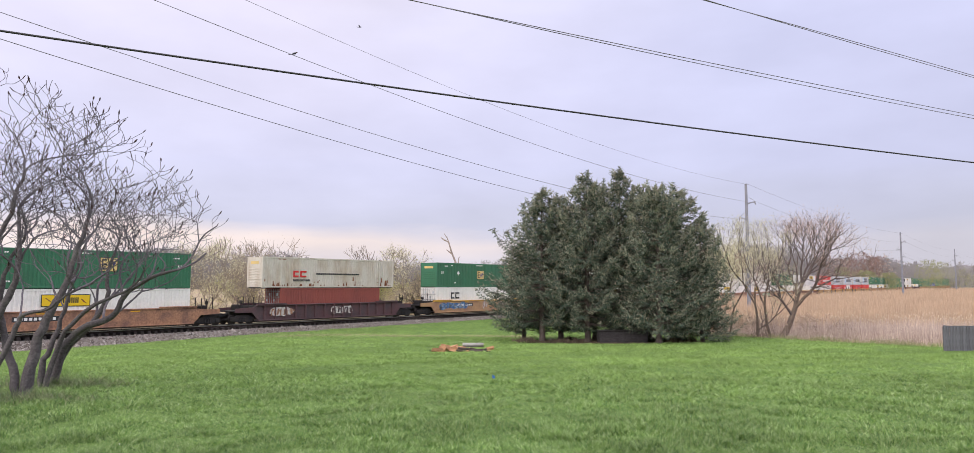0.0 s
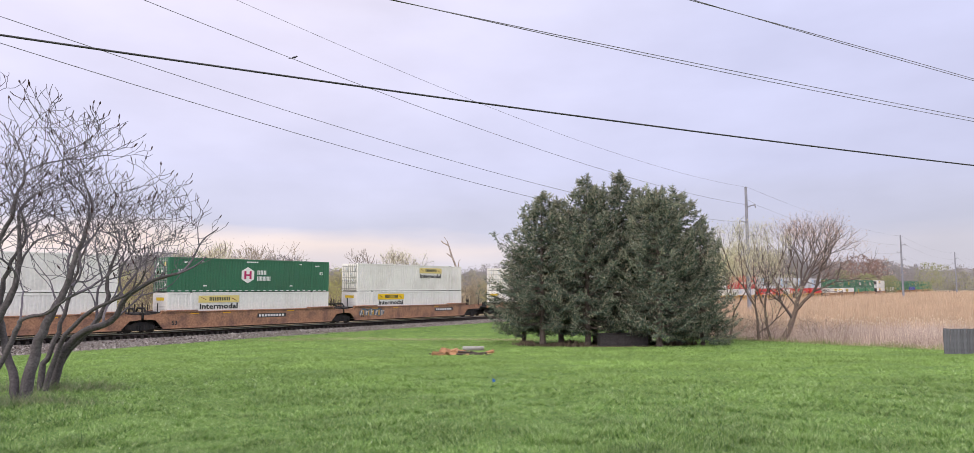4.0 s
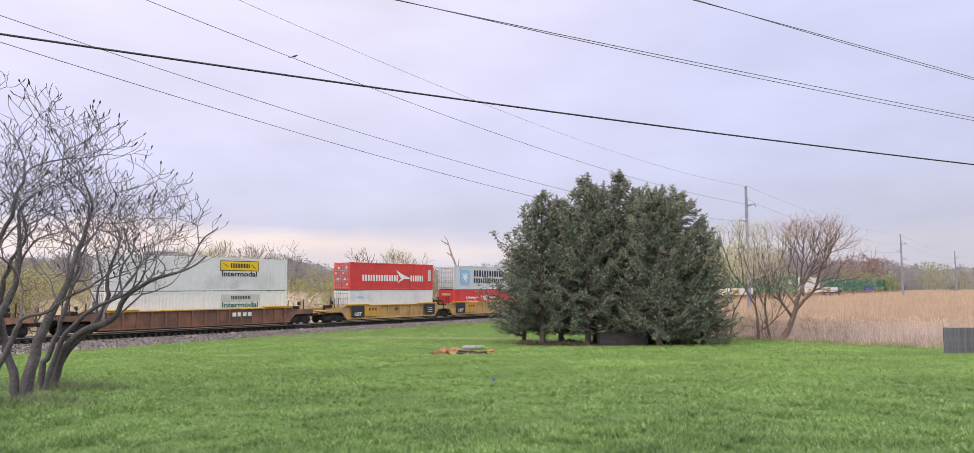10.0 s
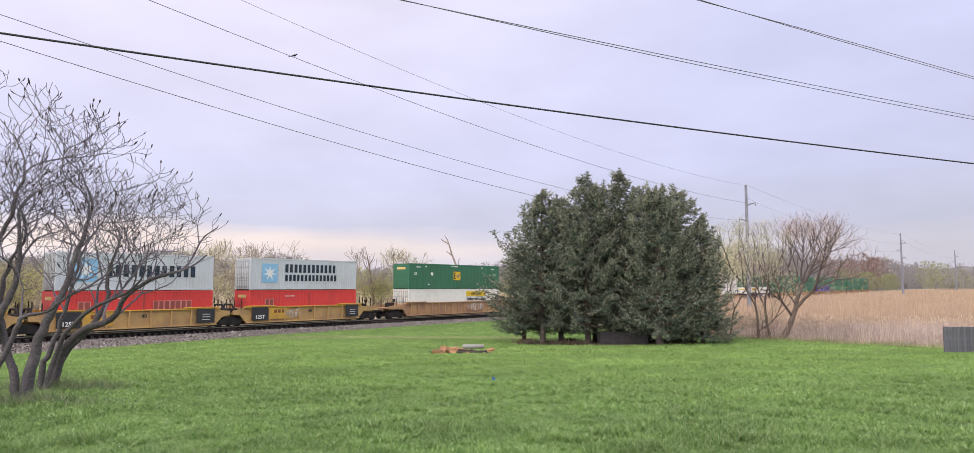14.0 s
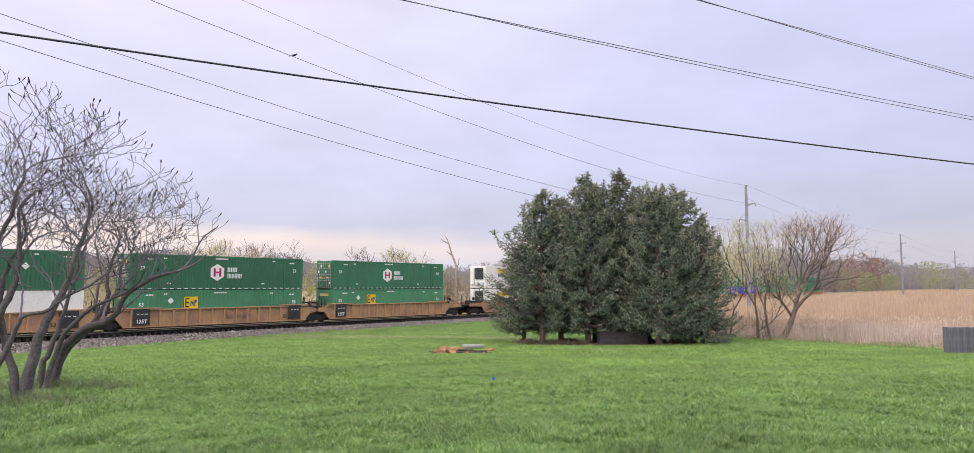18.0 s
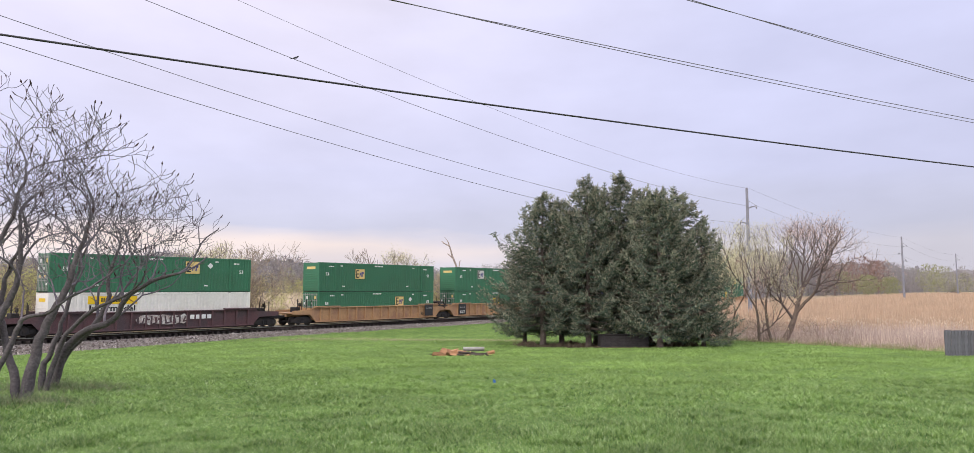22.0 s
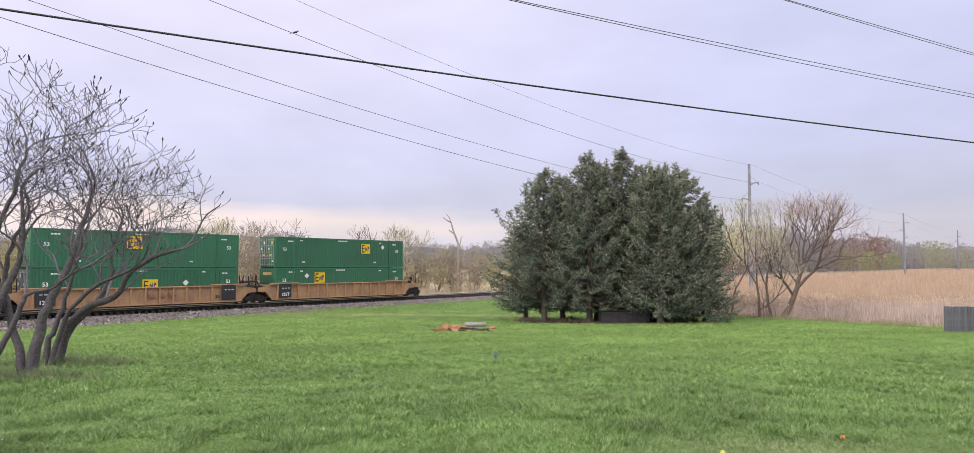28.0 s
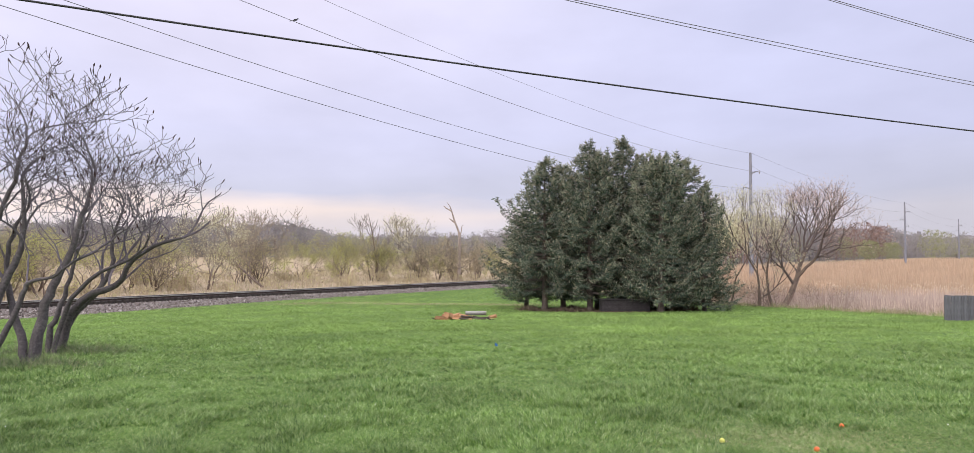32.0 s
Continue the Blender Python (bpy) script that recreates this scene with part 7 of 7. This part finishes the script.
def lawn_grass():
    """Blades, closest together near the house."""
    rng = np.random.default_rng(2)
    # wide here paints the shading of the lawn's undulations into the blades
    M["grass"] = islands("grass_blades", drift=0.20, drift_size=1.1, colours=((0.026, 0.064, 0.013), (0.095, 0.198, 0.036), (0.178, 0.305, 0.064), (0.262, 0.400, 0.102), (0.046, 0.108, 0.025), (0.34, 0.47, 0.18), (0.50, 0.58, 0.31)), rough=0.5, spec=0.4, through_light=0.25, wide=0.16)
    n = 900000
    y = np.where(rng.random(n) < 0.6, 5.6 / (1 - rng.random(n) * (1 - 5.6 / 82.0)), 6.0 * (82.0 / 6.0) ** rng.random(n))
    x = y * rng.uniform(-0.80, 0.80, n)
    al, q = (x - TRACK_AT[0]) * math.cos(TRACK_TURN) + (y - TRACK_AT[1]) * math.sin(TRACK_TURN), (x - TRACK_AT[0]) * math.sin(TRACK_TURN) - (y - TRACK_AT[1]) * math.cos(TRACK_TURN)
    keep = (q > 3.7 + np.maximum(0.0, -(al + 22.0)) * 0.20 + rng.normal(0, 0.35, n)) & (x < 18.9 + (51.0 - y) * 0.27 + rng.normal(0, 0.3, n))
    keep &= ((x - 7.4) / 5.4) ** 2 + ((y - 42.6) / 2.6) ** 2 > 1.0 + 0.3 * rng.normal(0, 1, n)
    x, y = x[keep], y[keep]
    n = len(x)
    z = ground_many(x, y) + 0.004
    big, tuft, comb = lumps(x, y, 0.55, 1), lumps(x, y, 2.4, 2), lumps(x, y, 2.2, 3) * 11.0
    far = lumps(x * 0.5, y, 0.5, 4)
    worn = np.exp(-(((x - 3.0) / 1.5) ** 2 + ((y - 7.2) / 0.9) ** 2))
    h = 0.80 * (0.056 + 0.028 * big + 0.075 * np.clip(tuft, -0.45, 0.9) + 0.02 * np.clip(far, -0.5, 0.8)) * rng.uniform(0.5, 1.35, n) * (1 - 0.65 * worn)
    h = np.maximum(h, 0.024)
    grown = np.clip(y / 8.0, 0.7, 7.0)
    v = blades(x, y, z, h * np.clip(grown, 1, 1.2), 0.0060 * grown, (0.012 + 0.60 * h) * np.clip(grown, 1, 1.4), rng)
    # tufts are combed one way
    v[:, 2, 0] += np.cos(comb) * h * 0.6
    v[:, 2, 1] += np.sin(comb) * h * 0.6
    # straw on the worn patch
    k = 9000
    wx, wy = rng.normal(3.0, 1.0, k), rng.normal(7.2, 0.55, k)
    wz = ground_many(wx, wy) + 0.012
    M["thatch"] = islands("worn_thatch", ((0.36, 0.34, 0.20), (0.46, 0.41, 0.27), (0.24, 0.27, 0.12), (0.56, 0.50, 0.34)), 0.9, 0.15)
    straw = blades(wx, wy, wz, rng.uniform(0.004, 0.025, k), 0.004 + 0 * wx, 0.045 + 0 * wx, rng)
    tagged(new("worn_thatch", soup("worn_thatch", straw.reshape(-1, 3), np.arange(3 * k).reshape(-1, 3), M["thatch"])), "flattened straw in a worn patch of lawn", "grass", kind="stuff")
    M["far_grass"] = islands("even_grass", drift=0.14, drift_size=0.6, colours=((0.195, 0.315, 0.076), (0.250, 0.378, 0.104), (0.285, 0.418, 0.120), (0.240, 0.360, 0.098), (0.33, 0.455, 0.155)), rough=0.6, spec=0.3, through_light=0.25, wide=0.12)
    near = y < 18.0 + 14.0 * (rng.random(n) - 0.5)
    for pick, mat, label in ((near, "grass", "tufted green grass blades of the lawn"), (~near, "far_grass", "close-mown green grass towards the railway")):
        w = v[pick]
        tagged(new("lawn_grass", soup("lawn_grass", w.reshape(-1, 3), np.arange(3 * len(w)).reshape(-1, 3), M[mat])), label, "grass", kind="stuff")
    # needle litter and dead grass under the spruces
    k = 16000
    a, q = rng.uniform(0, 6.28, k), np.sqrt(rng.random(k)) * rng.uniform(0.85, 1.08, k)
    lx, ly = 7.4 + 5.6 * q * np.cos(a), 42.6 + 2.8 * q * np.sin(a)
    M["litter_brown"] = islands("needle_litter", ((0.10, 0.075, 0.055), (0.15, 0.11, 0.08), (0.075, 0.06, 0.045), (0.24, 0.19, 0.13)), 0.95, 0.1)
    tall = np.where((q > 0.8) & (lumps(lx, ly, 0.9, 8) > 0.1), 0.30, 0.06)
    w = blades(lx, ly, ground_many(lx, ly) + 0.005, tall * rng.uniform(0.3, 1.2, k), 0.03 + 0 * lx, 0.10 + 0 * lx, rng)
    tagged(new("needle_litter", soup("needle_litter", w.reshape(-1, 3), np.arange(3 * k).reshape(-1, 3), M["litter_brown"])), "brown needle litter and dead grass under the spruces", "litter", kind="stuff")
    # a few dandelions gone to seed
    heads = Geo()
    for k in range(16):
        yy = 7.0 / (1 - rng.random() * 0.75)
        xx = yy * rng.uniform(-0.7, 0.7)
        if not on_lawn(xx, yy):
            continue
        zz, r = ground(xx, yy) + rng.uniform(0.06, 0.09), 0.0065
        heads.tube([(xx, yy, zz - r), (xx, yy, zz - r * 0.5), (xx, yy, zz + r * 0.5), (xx, yy, zz + r)], [r * 0.4, r, r, r * 0.4], 6)
    tagged(new("dandelion_heads", heads.mesh("dandelion_heads", M["white_mark"])), "white dandelion heads scattered in the lawn", "flowers", kind="stuff")


def dry_strip():
    """Bleached grass along an old path near the railway."""
    rng = np.random.default_rng(21)
    n = 5500
    t = rng.random(n)
    x = -17 + 21 * t + rng.normal(0, 1.0, n)
    y = 56.0 - 5.5 * t + 0.9 * np.sin(t * 9) + rng.normal(0, 1.3, n)
    z = np.array([ground(a, b) for a, b in zip(x, y)])
    M["dry_grass"] = islands("bleached_grass", ((0.34, 0.33, 0.17), (0.42, 0.38, 0.24), (0.28, 0.31, 0.13)), 0.9, 0.15)
    v = blades(x, y, z, rng.uniform(0.05, 0.13, n), 0.02 + 0 * x, 0.12 + 0 * x, rng)
    tagged(new("dry_grass", soup("dry_grass", v.reshape(-1, 3), np.arange(3 * n).reshape(-1, 3), M["dry_grass"])), "strip of bleached grass on the lawn", "grass", kind="stuff")


# ---------------------------------------------------------------- poles and wires
M["pole_steel"] = surface("weathered_pole", (0.25, 0.255, 0.295), 0.7, vary=0.12, grain=8, stain=1.5, second=(0.20, 0.205, 0.235))
M["cable"] = surface("black_cable", (0.03, 0.03, 0.033), 0.6, vary=0.2)
M["wire"] = surface("aluminium_wire", (0.16, 0.155, 0.16), 0.5, 0.4, vary=0.1)
M["insulator"] = surface("insulator_grey", (0.30, 0.30, 0.33), 0.4, vary=0.1)
LINE_DIR, LINE_SIDE = (-0.634566, -0.772869), (-0.772869, 0.634566)


def line_at(k, off, z):
    return (34.2 + LINE_DIR[0] * k + LINE_SIDE[0] * off, 90.0 + LINE_DIR[1] * k + LINE_SIDE[1] * off, z)


def poles():
    for k, tall, fat in ((0.0, 14.6, 0.16), (-119.3, 14.9, 0.17), (-250.0, 15.2, 0.18), (-385.0, 15.2, 0.18)):
        x, y, _ = line_at(k, 0, 0)
        z0 = ground(x, y)
        ob = thing("utility_pole", "tall grey weathered power pole with short offset arms", "utility pole", pose(x, y, 0), "power line")
        part("shaft", Geo().tube([(0, 0, z0 - 0.3), (0, 0, tall * 0.5), (0, 0, tall)], [fat * 1.75, fat * 1.35, fat], 10), M["pole_steel"], ob)
        for off, z in ((-1.2, tall - 2.5), (1.0, tall - 4.5), (-0.9, tall - 6.4)):
            ax, ay = LINE_SIDE[0] * off, LINE_SIDE[1] * off
            arm = part("arm", Geo().tube([(0, 0, z - 0.25), (ax * 0.6, ay * 0.6, z), (ax, ay, z + 0.08)], [0.09, 0.07, 0.05], 6), M["pole_steel"], ob)
            part("insulator", Geo().tube([(ax * 0.9, ay * 0.9, z + 0.05), (ax * 0.95, ay * 0.95, z - 0.12), (ax, ay, z - 0.35)], [0.05, 0.09, 0.05], 7), M["insulator"], arm)
            part("stay", Geo().tube([(0, 0, z + 0.9), (ax, ay, z + 0.08)], [0.02, 0.02], 4), M["wire"], arm)


def wire(label, pts, r, mat="wire"):
    solid("overhead_wire", Geo().tube(pts, [r] * len(pts), 6), [M[mat]], label, "wire", group="overhead wires", smooth=True)


def sag(pts, n=28, lo=-0.35, hi=1.35):
    """A parabola through three points, carried on beyond both ends."""
    a, b, c = (Vector(p) for p in pts)
    tb = (b - a).length / ((b - a).length + (c - b).length)
    out = []
    for i in range(n + 1):
        t = lo + (hi - lo) * i / n
        l0 = (t - tb) * (t - 1) / (tb * 1.0)
        l1 = t * (t - 1) / (tb * (tb - 1))
        l2 = t * (t - tb) / (1 - tb)
        out.append(a * l0 + b * l1 + c * l2)
    return out


def wires():
    for off, (p2, p1, p0), r in ((0.0, (9.77e-4, -0.054569, 14.574), 0.011), (-1.2, (8.58e-4, -0.04315, 11.969), 0.016), (1.0, (8.65e-4, -0.044152, 9.996), 0.016), (-0.3, (8.29e-4, -0.038055, 8.247), 0.016)):
        wire("thin grey power wire between tall poles", [line_at(k, off, p2 * k * k + p1 * k + p0) for k in [112.0 * i / 40 for i in range(41)]], r)
    for n, (off, z) in enumerate(((0.0, 14.6), (-1.2, 12.1), (1.0, 10.1), (-0.9, 8.2))):
        for k0, k1 in ((0.0, -119.3), (-119.3, -250.0), (-250.0, -385.0)):
            wire("thin grey power wire between tall poles", [line_at(k0 + (k1 - k0) * i / 14, off, z + 0.25 * (k0 + k1) / -500 - 8.0 * (i / 14) * (1 - i / 14) * (0.55 if n == 0 else 0.7)) for i in range(15)], 0.012)
    wire("thick black bundled cable overhead", sag(((-8.01, 11.0, 5.765), (1.97, 15.2, 5.458), (13.61, 19.0, 4.985))), 0.019, "cable")
    for off, z in ((0.0, 0.0), (0.05, -0.09)):
        wire("paired service wires overhead", sag(((-2.09 + off, 15.0, 8.05), (5.79, 19.8, 8.26 + z), (18.01, 25.0, 7.80 + z * 1.3))), 0.011)
        wire("paired service wires overhead", sag(((5.56 + 2 * off, 18.0, 9.32), (10.84, 21.0, 9.36 + z * 0.6), (18.10, 25.0, 9.30 + z * 0.8))), 0.011)
    # a bird sitting on the wire
    k = 70.9
    x, y, z = line_at(k, -1.2, 8.58e-4 * k * k - 0.04315 * k + 11.969)
    bird = thing("perched_bird", "small dark bird sitting on a wire", "bird", pose(x, y, z + 0.02, 0, 0, 30))
    part("body", Geo().tube([(-0.16, 0, 0.02), (-0.07, 0, 0.07), (0.02, 0, 0.10), (0.08, 0, 0.13)], [0.01, 0.045, 0.055, 0.03], 7), M["dark_mark"], bird)
    part("head", Geo().tube([(0.05, 0, 0.13), (0.09, 0, 0.165), (0.13, 0, 0.17), (0.17, 0, 0.165)], [0.025, 0.035, 0.02, 0.004], 6), M["dark_mark"], bird)
    part("tail", Geo().prism([(-0.30, -0.03), (-0.14, 0.02), (-0.14, 0.05), (-0.30, 0.0)], -0.02, 0.02), M["dark_mark"], bird)


FLYER = thing("flying_bird", "small dark bird in flight", "bird", pose(-10.9, 60.0, 27.2))
part("body", Geo().tube([(-0.16, 0, 0), (-0.05, 0, 0.0), (0.06, 0, 0.0), (0.16, 0, 0.0)], [0.01, 0.05, 0.05, 0.008], 7), M["dark_mark"], FLYER)
for turn in (-1, 1):
    part("wing", Geo().add([(0.05, 0.03 * turn, 0.02), (-0.07, 0.03 * turn, 0.02), (-0.10, 0.20 * turn, 0.10), (-0.03, 0.22 * turn, 0.11), (0.05, 0.03 * turn, 0.035), (-0.07, 0.03 * turn, 0.035), (-0.10, 0.20 * turn, 0.11), (-0.03, 0.22 * turn, 0.12)],
                           [(0, 1, 2, 3), (7, 6, 5, 4), (0, 4, 5, 1), (1, 5, 6, 2), (2, 6, 7, 3), (3, 7, 4, 0)]), M["dark_mark"], FLYER)
part("tail", Geo().prism([(-0.28, -0.004), (-0.13, -0.01), (-0.13, 0.01), (-0.28, 0.004)], -0.03, 0.03), M["dark_mark"], FLYER)


# ---------------------------------------------------------------- small things on the lawn
M["split_wood"] = surface("fresh_split_wood", (0.46, 0.25, 0.13), 0.8, vary=0.25, grain=18, stain=4, second=(0.27, 0.12, 0.06), stretch=(1, 5, 5))
M["pale_wood"] = surface("pale_cut_wood", (0.60, 0.42, 0.22), 0.8, vary=0.2, grain=18, stain=3)
M["grey_bark"] = surface("grey_bark", (0.34, 0.33, 0.31), 0.9, vary=0.25, grain=14, stain=3, second=(0.24, 0.22, 0.2), bump=0.4)
M["dark_bark"] = surface("dark_bark", (0.07, 0.055, 0.045), 0.9, vary=0.3, grain=18, stain=3, bump=0.4)
M["fence_wood"] = surface("weathered_fence", (0.125, 0.124, 0.140), 0.85, vary=0.3, grain=16, stain=2, second=(0.10, 0.098, 0.108), stretch=(4, 4, 0.3), jitter=0.16)
M["bin_wood"] = surface("dark_stained_boards", (0.045, 0.038, 0.040), 0.85, vary=0.25, grain=14, stain=2, jitter=0.12)
M["ball_orange"] = surface("orange_rubber", (0.75, 0.16, 0.04), 0.5, vary=0.1)
M["ball_yellow"] = surface("yellow_felt", (0.62, 0.62, 0.16), 0.9, vary=0.15, grain=120)
M["flag_blue"] = surface("blue_plastic", (0.05, 0.16, 0.50), 0.5, vary=0.1)


def log(name, label, place, turn, length, r, bark, split=False, tip=0.0):
    x, y, dz = place
    rnd = random.Random(int(x * 100 + y * 10))
    ob = thing(name, label, "log", pose(x, y, ground(x, y) + dz, 0, tip, turn), "log pile")
    n = 10
    a0, a1 = (0.0, 2.0) if split else (0.0, 6.283)
    ring = [(0.0, 0.0)] if split else []
    ring += [(r * rnd.uniform(0.92, 1.08) * math.cos(a0 + (a1 - a0) * k / (n if not split else n - 1)), r * rnd.uniform(0.92, 1.08) * math.sin(a0 + (a1 - a0) * k / (n if not split else n - 1))) for k in range(n)]
    if split:
        spin = radians(rnd.uniform(190, 345))
        ring = [(a * math.cos(spin) - b * math.sin(spin), a * math.sin(spin) + b * math.cos(spin)) for a, b in ring]
    low = min(b for _, b in ring)
    g, c = Geo(), Geo()
    m = len(ring)
    v = [(-length / 2, a, b - low) for a, b in ring] + [(length / 2, a, b - low) for a, b in ring]
    g.add(v, [(i, (i + 1) % m, m + (i + 1) % m, m + i) for i in range(1 if split else 0, m - (1 if split else 0))])
    c.add(v, [tuple(range(m - 1, -1, -1)), tuple(range(m, 2 * m))] + ([(0, 1, m + 1, m), (m - 1, 0, m, 2 * m - 1)] if split else []))
    part("bark", g, M[bark], ob)
    part("cut_wood", c, M["split_wood" if split else "pale_wood"], ob, "fresh cut wood")


def log_pile():
    log("log", "pale grey log lying on the pile", (-0.62, 31.45, 0.20), 3, 0.95, 0.095, "grey_bark")
    for k, (x, y, dz, turn, L, r, tip) in enumerate(((-2.20, 30.85, 0.0, 28, 0.44, 0.17, 4), (-1.98, 31.15, 0.05, -35, 0.40, 0.20, -14), (-1.72, 30.9, 0.02, 62, 0.42, 0.22, 22), (-1.42, 31.0, 0.0, -12, 0.50, 0.16, 6), (-1.88, 31.4, 0.10, 15, 0.42, 0.19, 12),
                                                    (-1.52, 31.3, 0.14, -28, 0.44, 0.16, -16), (-1.16, 31.2, 0.05, 18, 0.46, 0.17, 9), (-1.00, 30.95, 0.0, -22, 0.42, 0.13, 0), (-2.02, 30.7, 0.0, -8, 0.40, 0.12, 0), (0.14, 31.45, 0.06, -20, 0.40, 0.12, -14), (0.02, 31.25, 0.0, 12, 0.36, 0.11, 5))):
        log("split_log", "freshly split orange log on the grass", (x, y, dz * 0.7), turn, L, r * 0.78, "dark_bark", True, tip)
    for x, y, dz, turn, L, r, tip in ((-0.75, 30.95, 0.0, 3, 1.25, 0.05, 2), (-0.52, 31.1, 0.03, -12, 1.1, 0.045, -4), (-0.9, 31.15, 0.08, 14, 0.85, 0.05, 6), (-0.35, 31.3, 0.02, 24, 0.8, 0.04, -5), (-0.25, 30.9, 0.0, -6, 0.9, 0.035, 1), (-0.6, 31.3, 0.10, 55, 0.6, 0.03, 12), (-2.35, 31.1, 0.03, -15, 0.5, 0.022, 8)):
        log("branch", "dark cut branch under the log pile", (x, y, dz), turn, L, r, "dark_bark", tip=tip)


def fence():
    ob = thing("board_fence", "weathered grey upright-board fence at the lawn's edge", "fence", pose(0, 0, 0))
    board = Geo().box(-0.0735, 0.0735, -0.012, 0.012, 0.0, 1.24, c=0.006).mesh("board", M["fence_wood"])
    rnd = random.Random(6)
    for k in range(84):
        x, y = 20.80 + 0.15 * k, 31.5
        b = part("board", board, None, ob)
        b.matrix_basis = pose(x, y, ground(x, y) - 0.08 + rnd.uniform(-0.015, 0.015), 0, rnd.uniform(-0.7, 0.7), 0.5)
    for z in (0.2, 0.85):
        part("rail", Geo().box(20.75, 33.3, 31.514, 31.555, ground(25, 31.5) + z, ground(25, 31.5) + z + 0.09), M["fence_wood"], ob)
    for k in range(6):
        x = 20.85 + 2.4 * k
        part("post", Geo().box(x - 0.05, x + 0.05, 31.557, 31.657, ground(x, 31.6) - 0.3, ground(x, 31.6) + 1.1, c=0.01), M["fence_wood"], ob)


def wood_bin():
    x, y = 8.05, 41.2
    ob = thing("board_bin", "low dark stained board bin under the spruces", "bin", pose(x, y, ground(x, y) - 0.02, 0, 0, 2))
    for k in range(4):
        part("board", Geo().box(-1.42, 1.42, -0.45, -0.42, 0.05 + 0.17 * k, 0.21 + 0.17 * k, c=0.006), M["bin_wood"], ob)
        part("board", Geo().box(-1.42, 1.42, 0.42, 0.45, 0.05 + 0.17 * k, 0.21 + 0.17 * k, c=0.006), M["bin_wood"], ob)
    for s in (-1, 1):
        part("end_board", Geo().box(1.39 * s - 0.015, 1.39 * s + 0.015, -0.41, 0.41, 0.05, 0.72, c=0.006), M["bin_wood"], ob)
        for y1 in (-0.38, 0.38):
            part("post", Geo().box(1.32 * s - 0.05, 1.32 * s + 0.05, y1 - 0.03, y1 + 0.03, 0.0, 0.74), M["bin_wood"], ob)
    part("lid", Geo().box(-1.48, 1.48, -0.5, 0.5, 0.745, 0.78, c=0.01), M["bin_wood"], ob)


def ball(x, y, r, mat, label):
    g, n, m = Geo(), 14, 9
    v = [(r * math.sin(math.pi * j / m) * math.cos(2 * math.pi * i / n), r * math.sin(math.pi * j / m) * math.sin(2 * math.pi * i / n), r * math.cos(math.pi * j / m)) for j in range(m + 1) for i in range(n)]
    g.add(v, [(j * n + i, j * n + (i + 1) % n, (j + 1) * n + (i + 1) % n, (j + 1) * n + i)[::-1] for j in range(m) for i in range(n)])
    ob = solid("ball", g, [M[mat]], label, "ball", group="balls on the lawn", smooth=True)
    ob.matrix_basis = pose(x, y, ground(x, y) + r + 0.005)


def lawn_things():
    ball(3.99, 7.87, 0.028, "ball_orange", "small orange ball in the worn grass")
    ball(3.18, 6.75, 0.028, "ball_orange", "small orange ball in the worn grass")
    ball(2.38, 7.1, 0.028, "ball_yellow", "small faded yellow ball in the grass")
    ball(6.6, 14.3, 0.022, "white_mark", "small white ball in the grass")
    ball(5.05, 14.6, 0.022, "white_mark", "small white ball in the grass")
    x, y = 0.133, 16.8
    flag = thing("marker_flag", "small blue marker flag on a wire in the lawn", "flag", pose(x, y, ground(x, y)))
    part("wire", Geo().tube([(0, 0, -0.05), (0.005, 0, 0.28)], [0.003, 0.003], 5), M["wire"], flag)
    part("flag", Geo().prism([(0.0, 0.12), (0.07, 0.11), (0.065, 0.17), (0.03, 0.19), (0.0, 0.20)], -0.002, 0.002), M["flag_blue"], flag)


sumac()
spruces()
edge_trees()
marsh_shrubs()
far_woods()
reeds()
lawn_grass()
dry_strip()
poles()
wires()
log_pile()
fence()
wood_bin()
lawn_things()


motions()
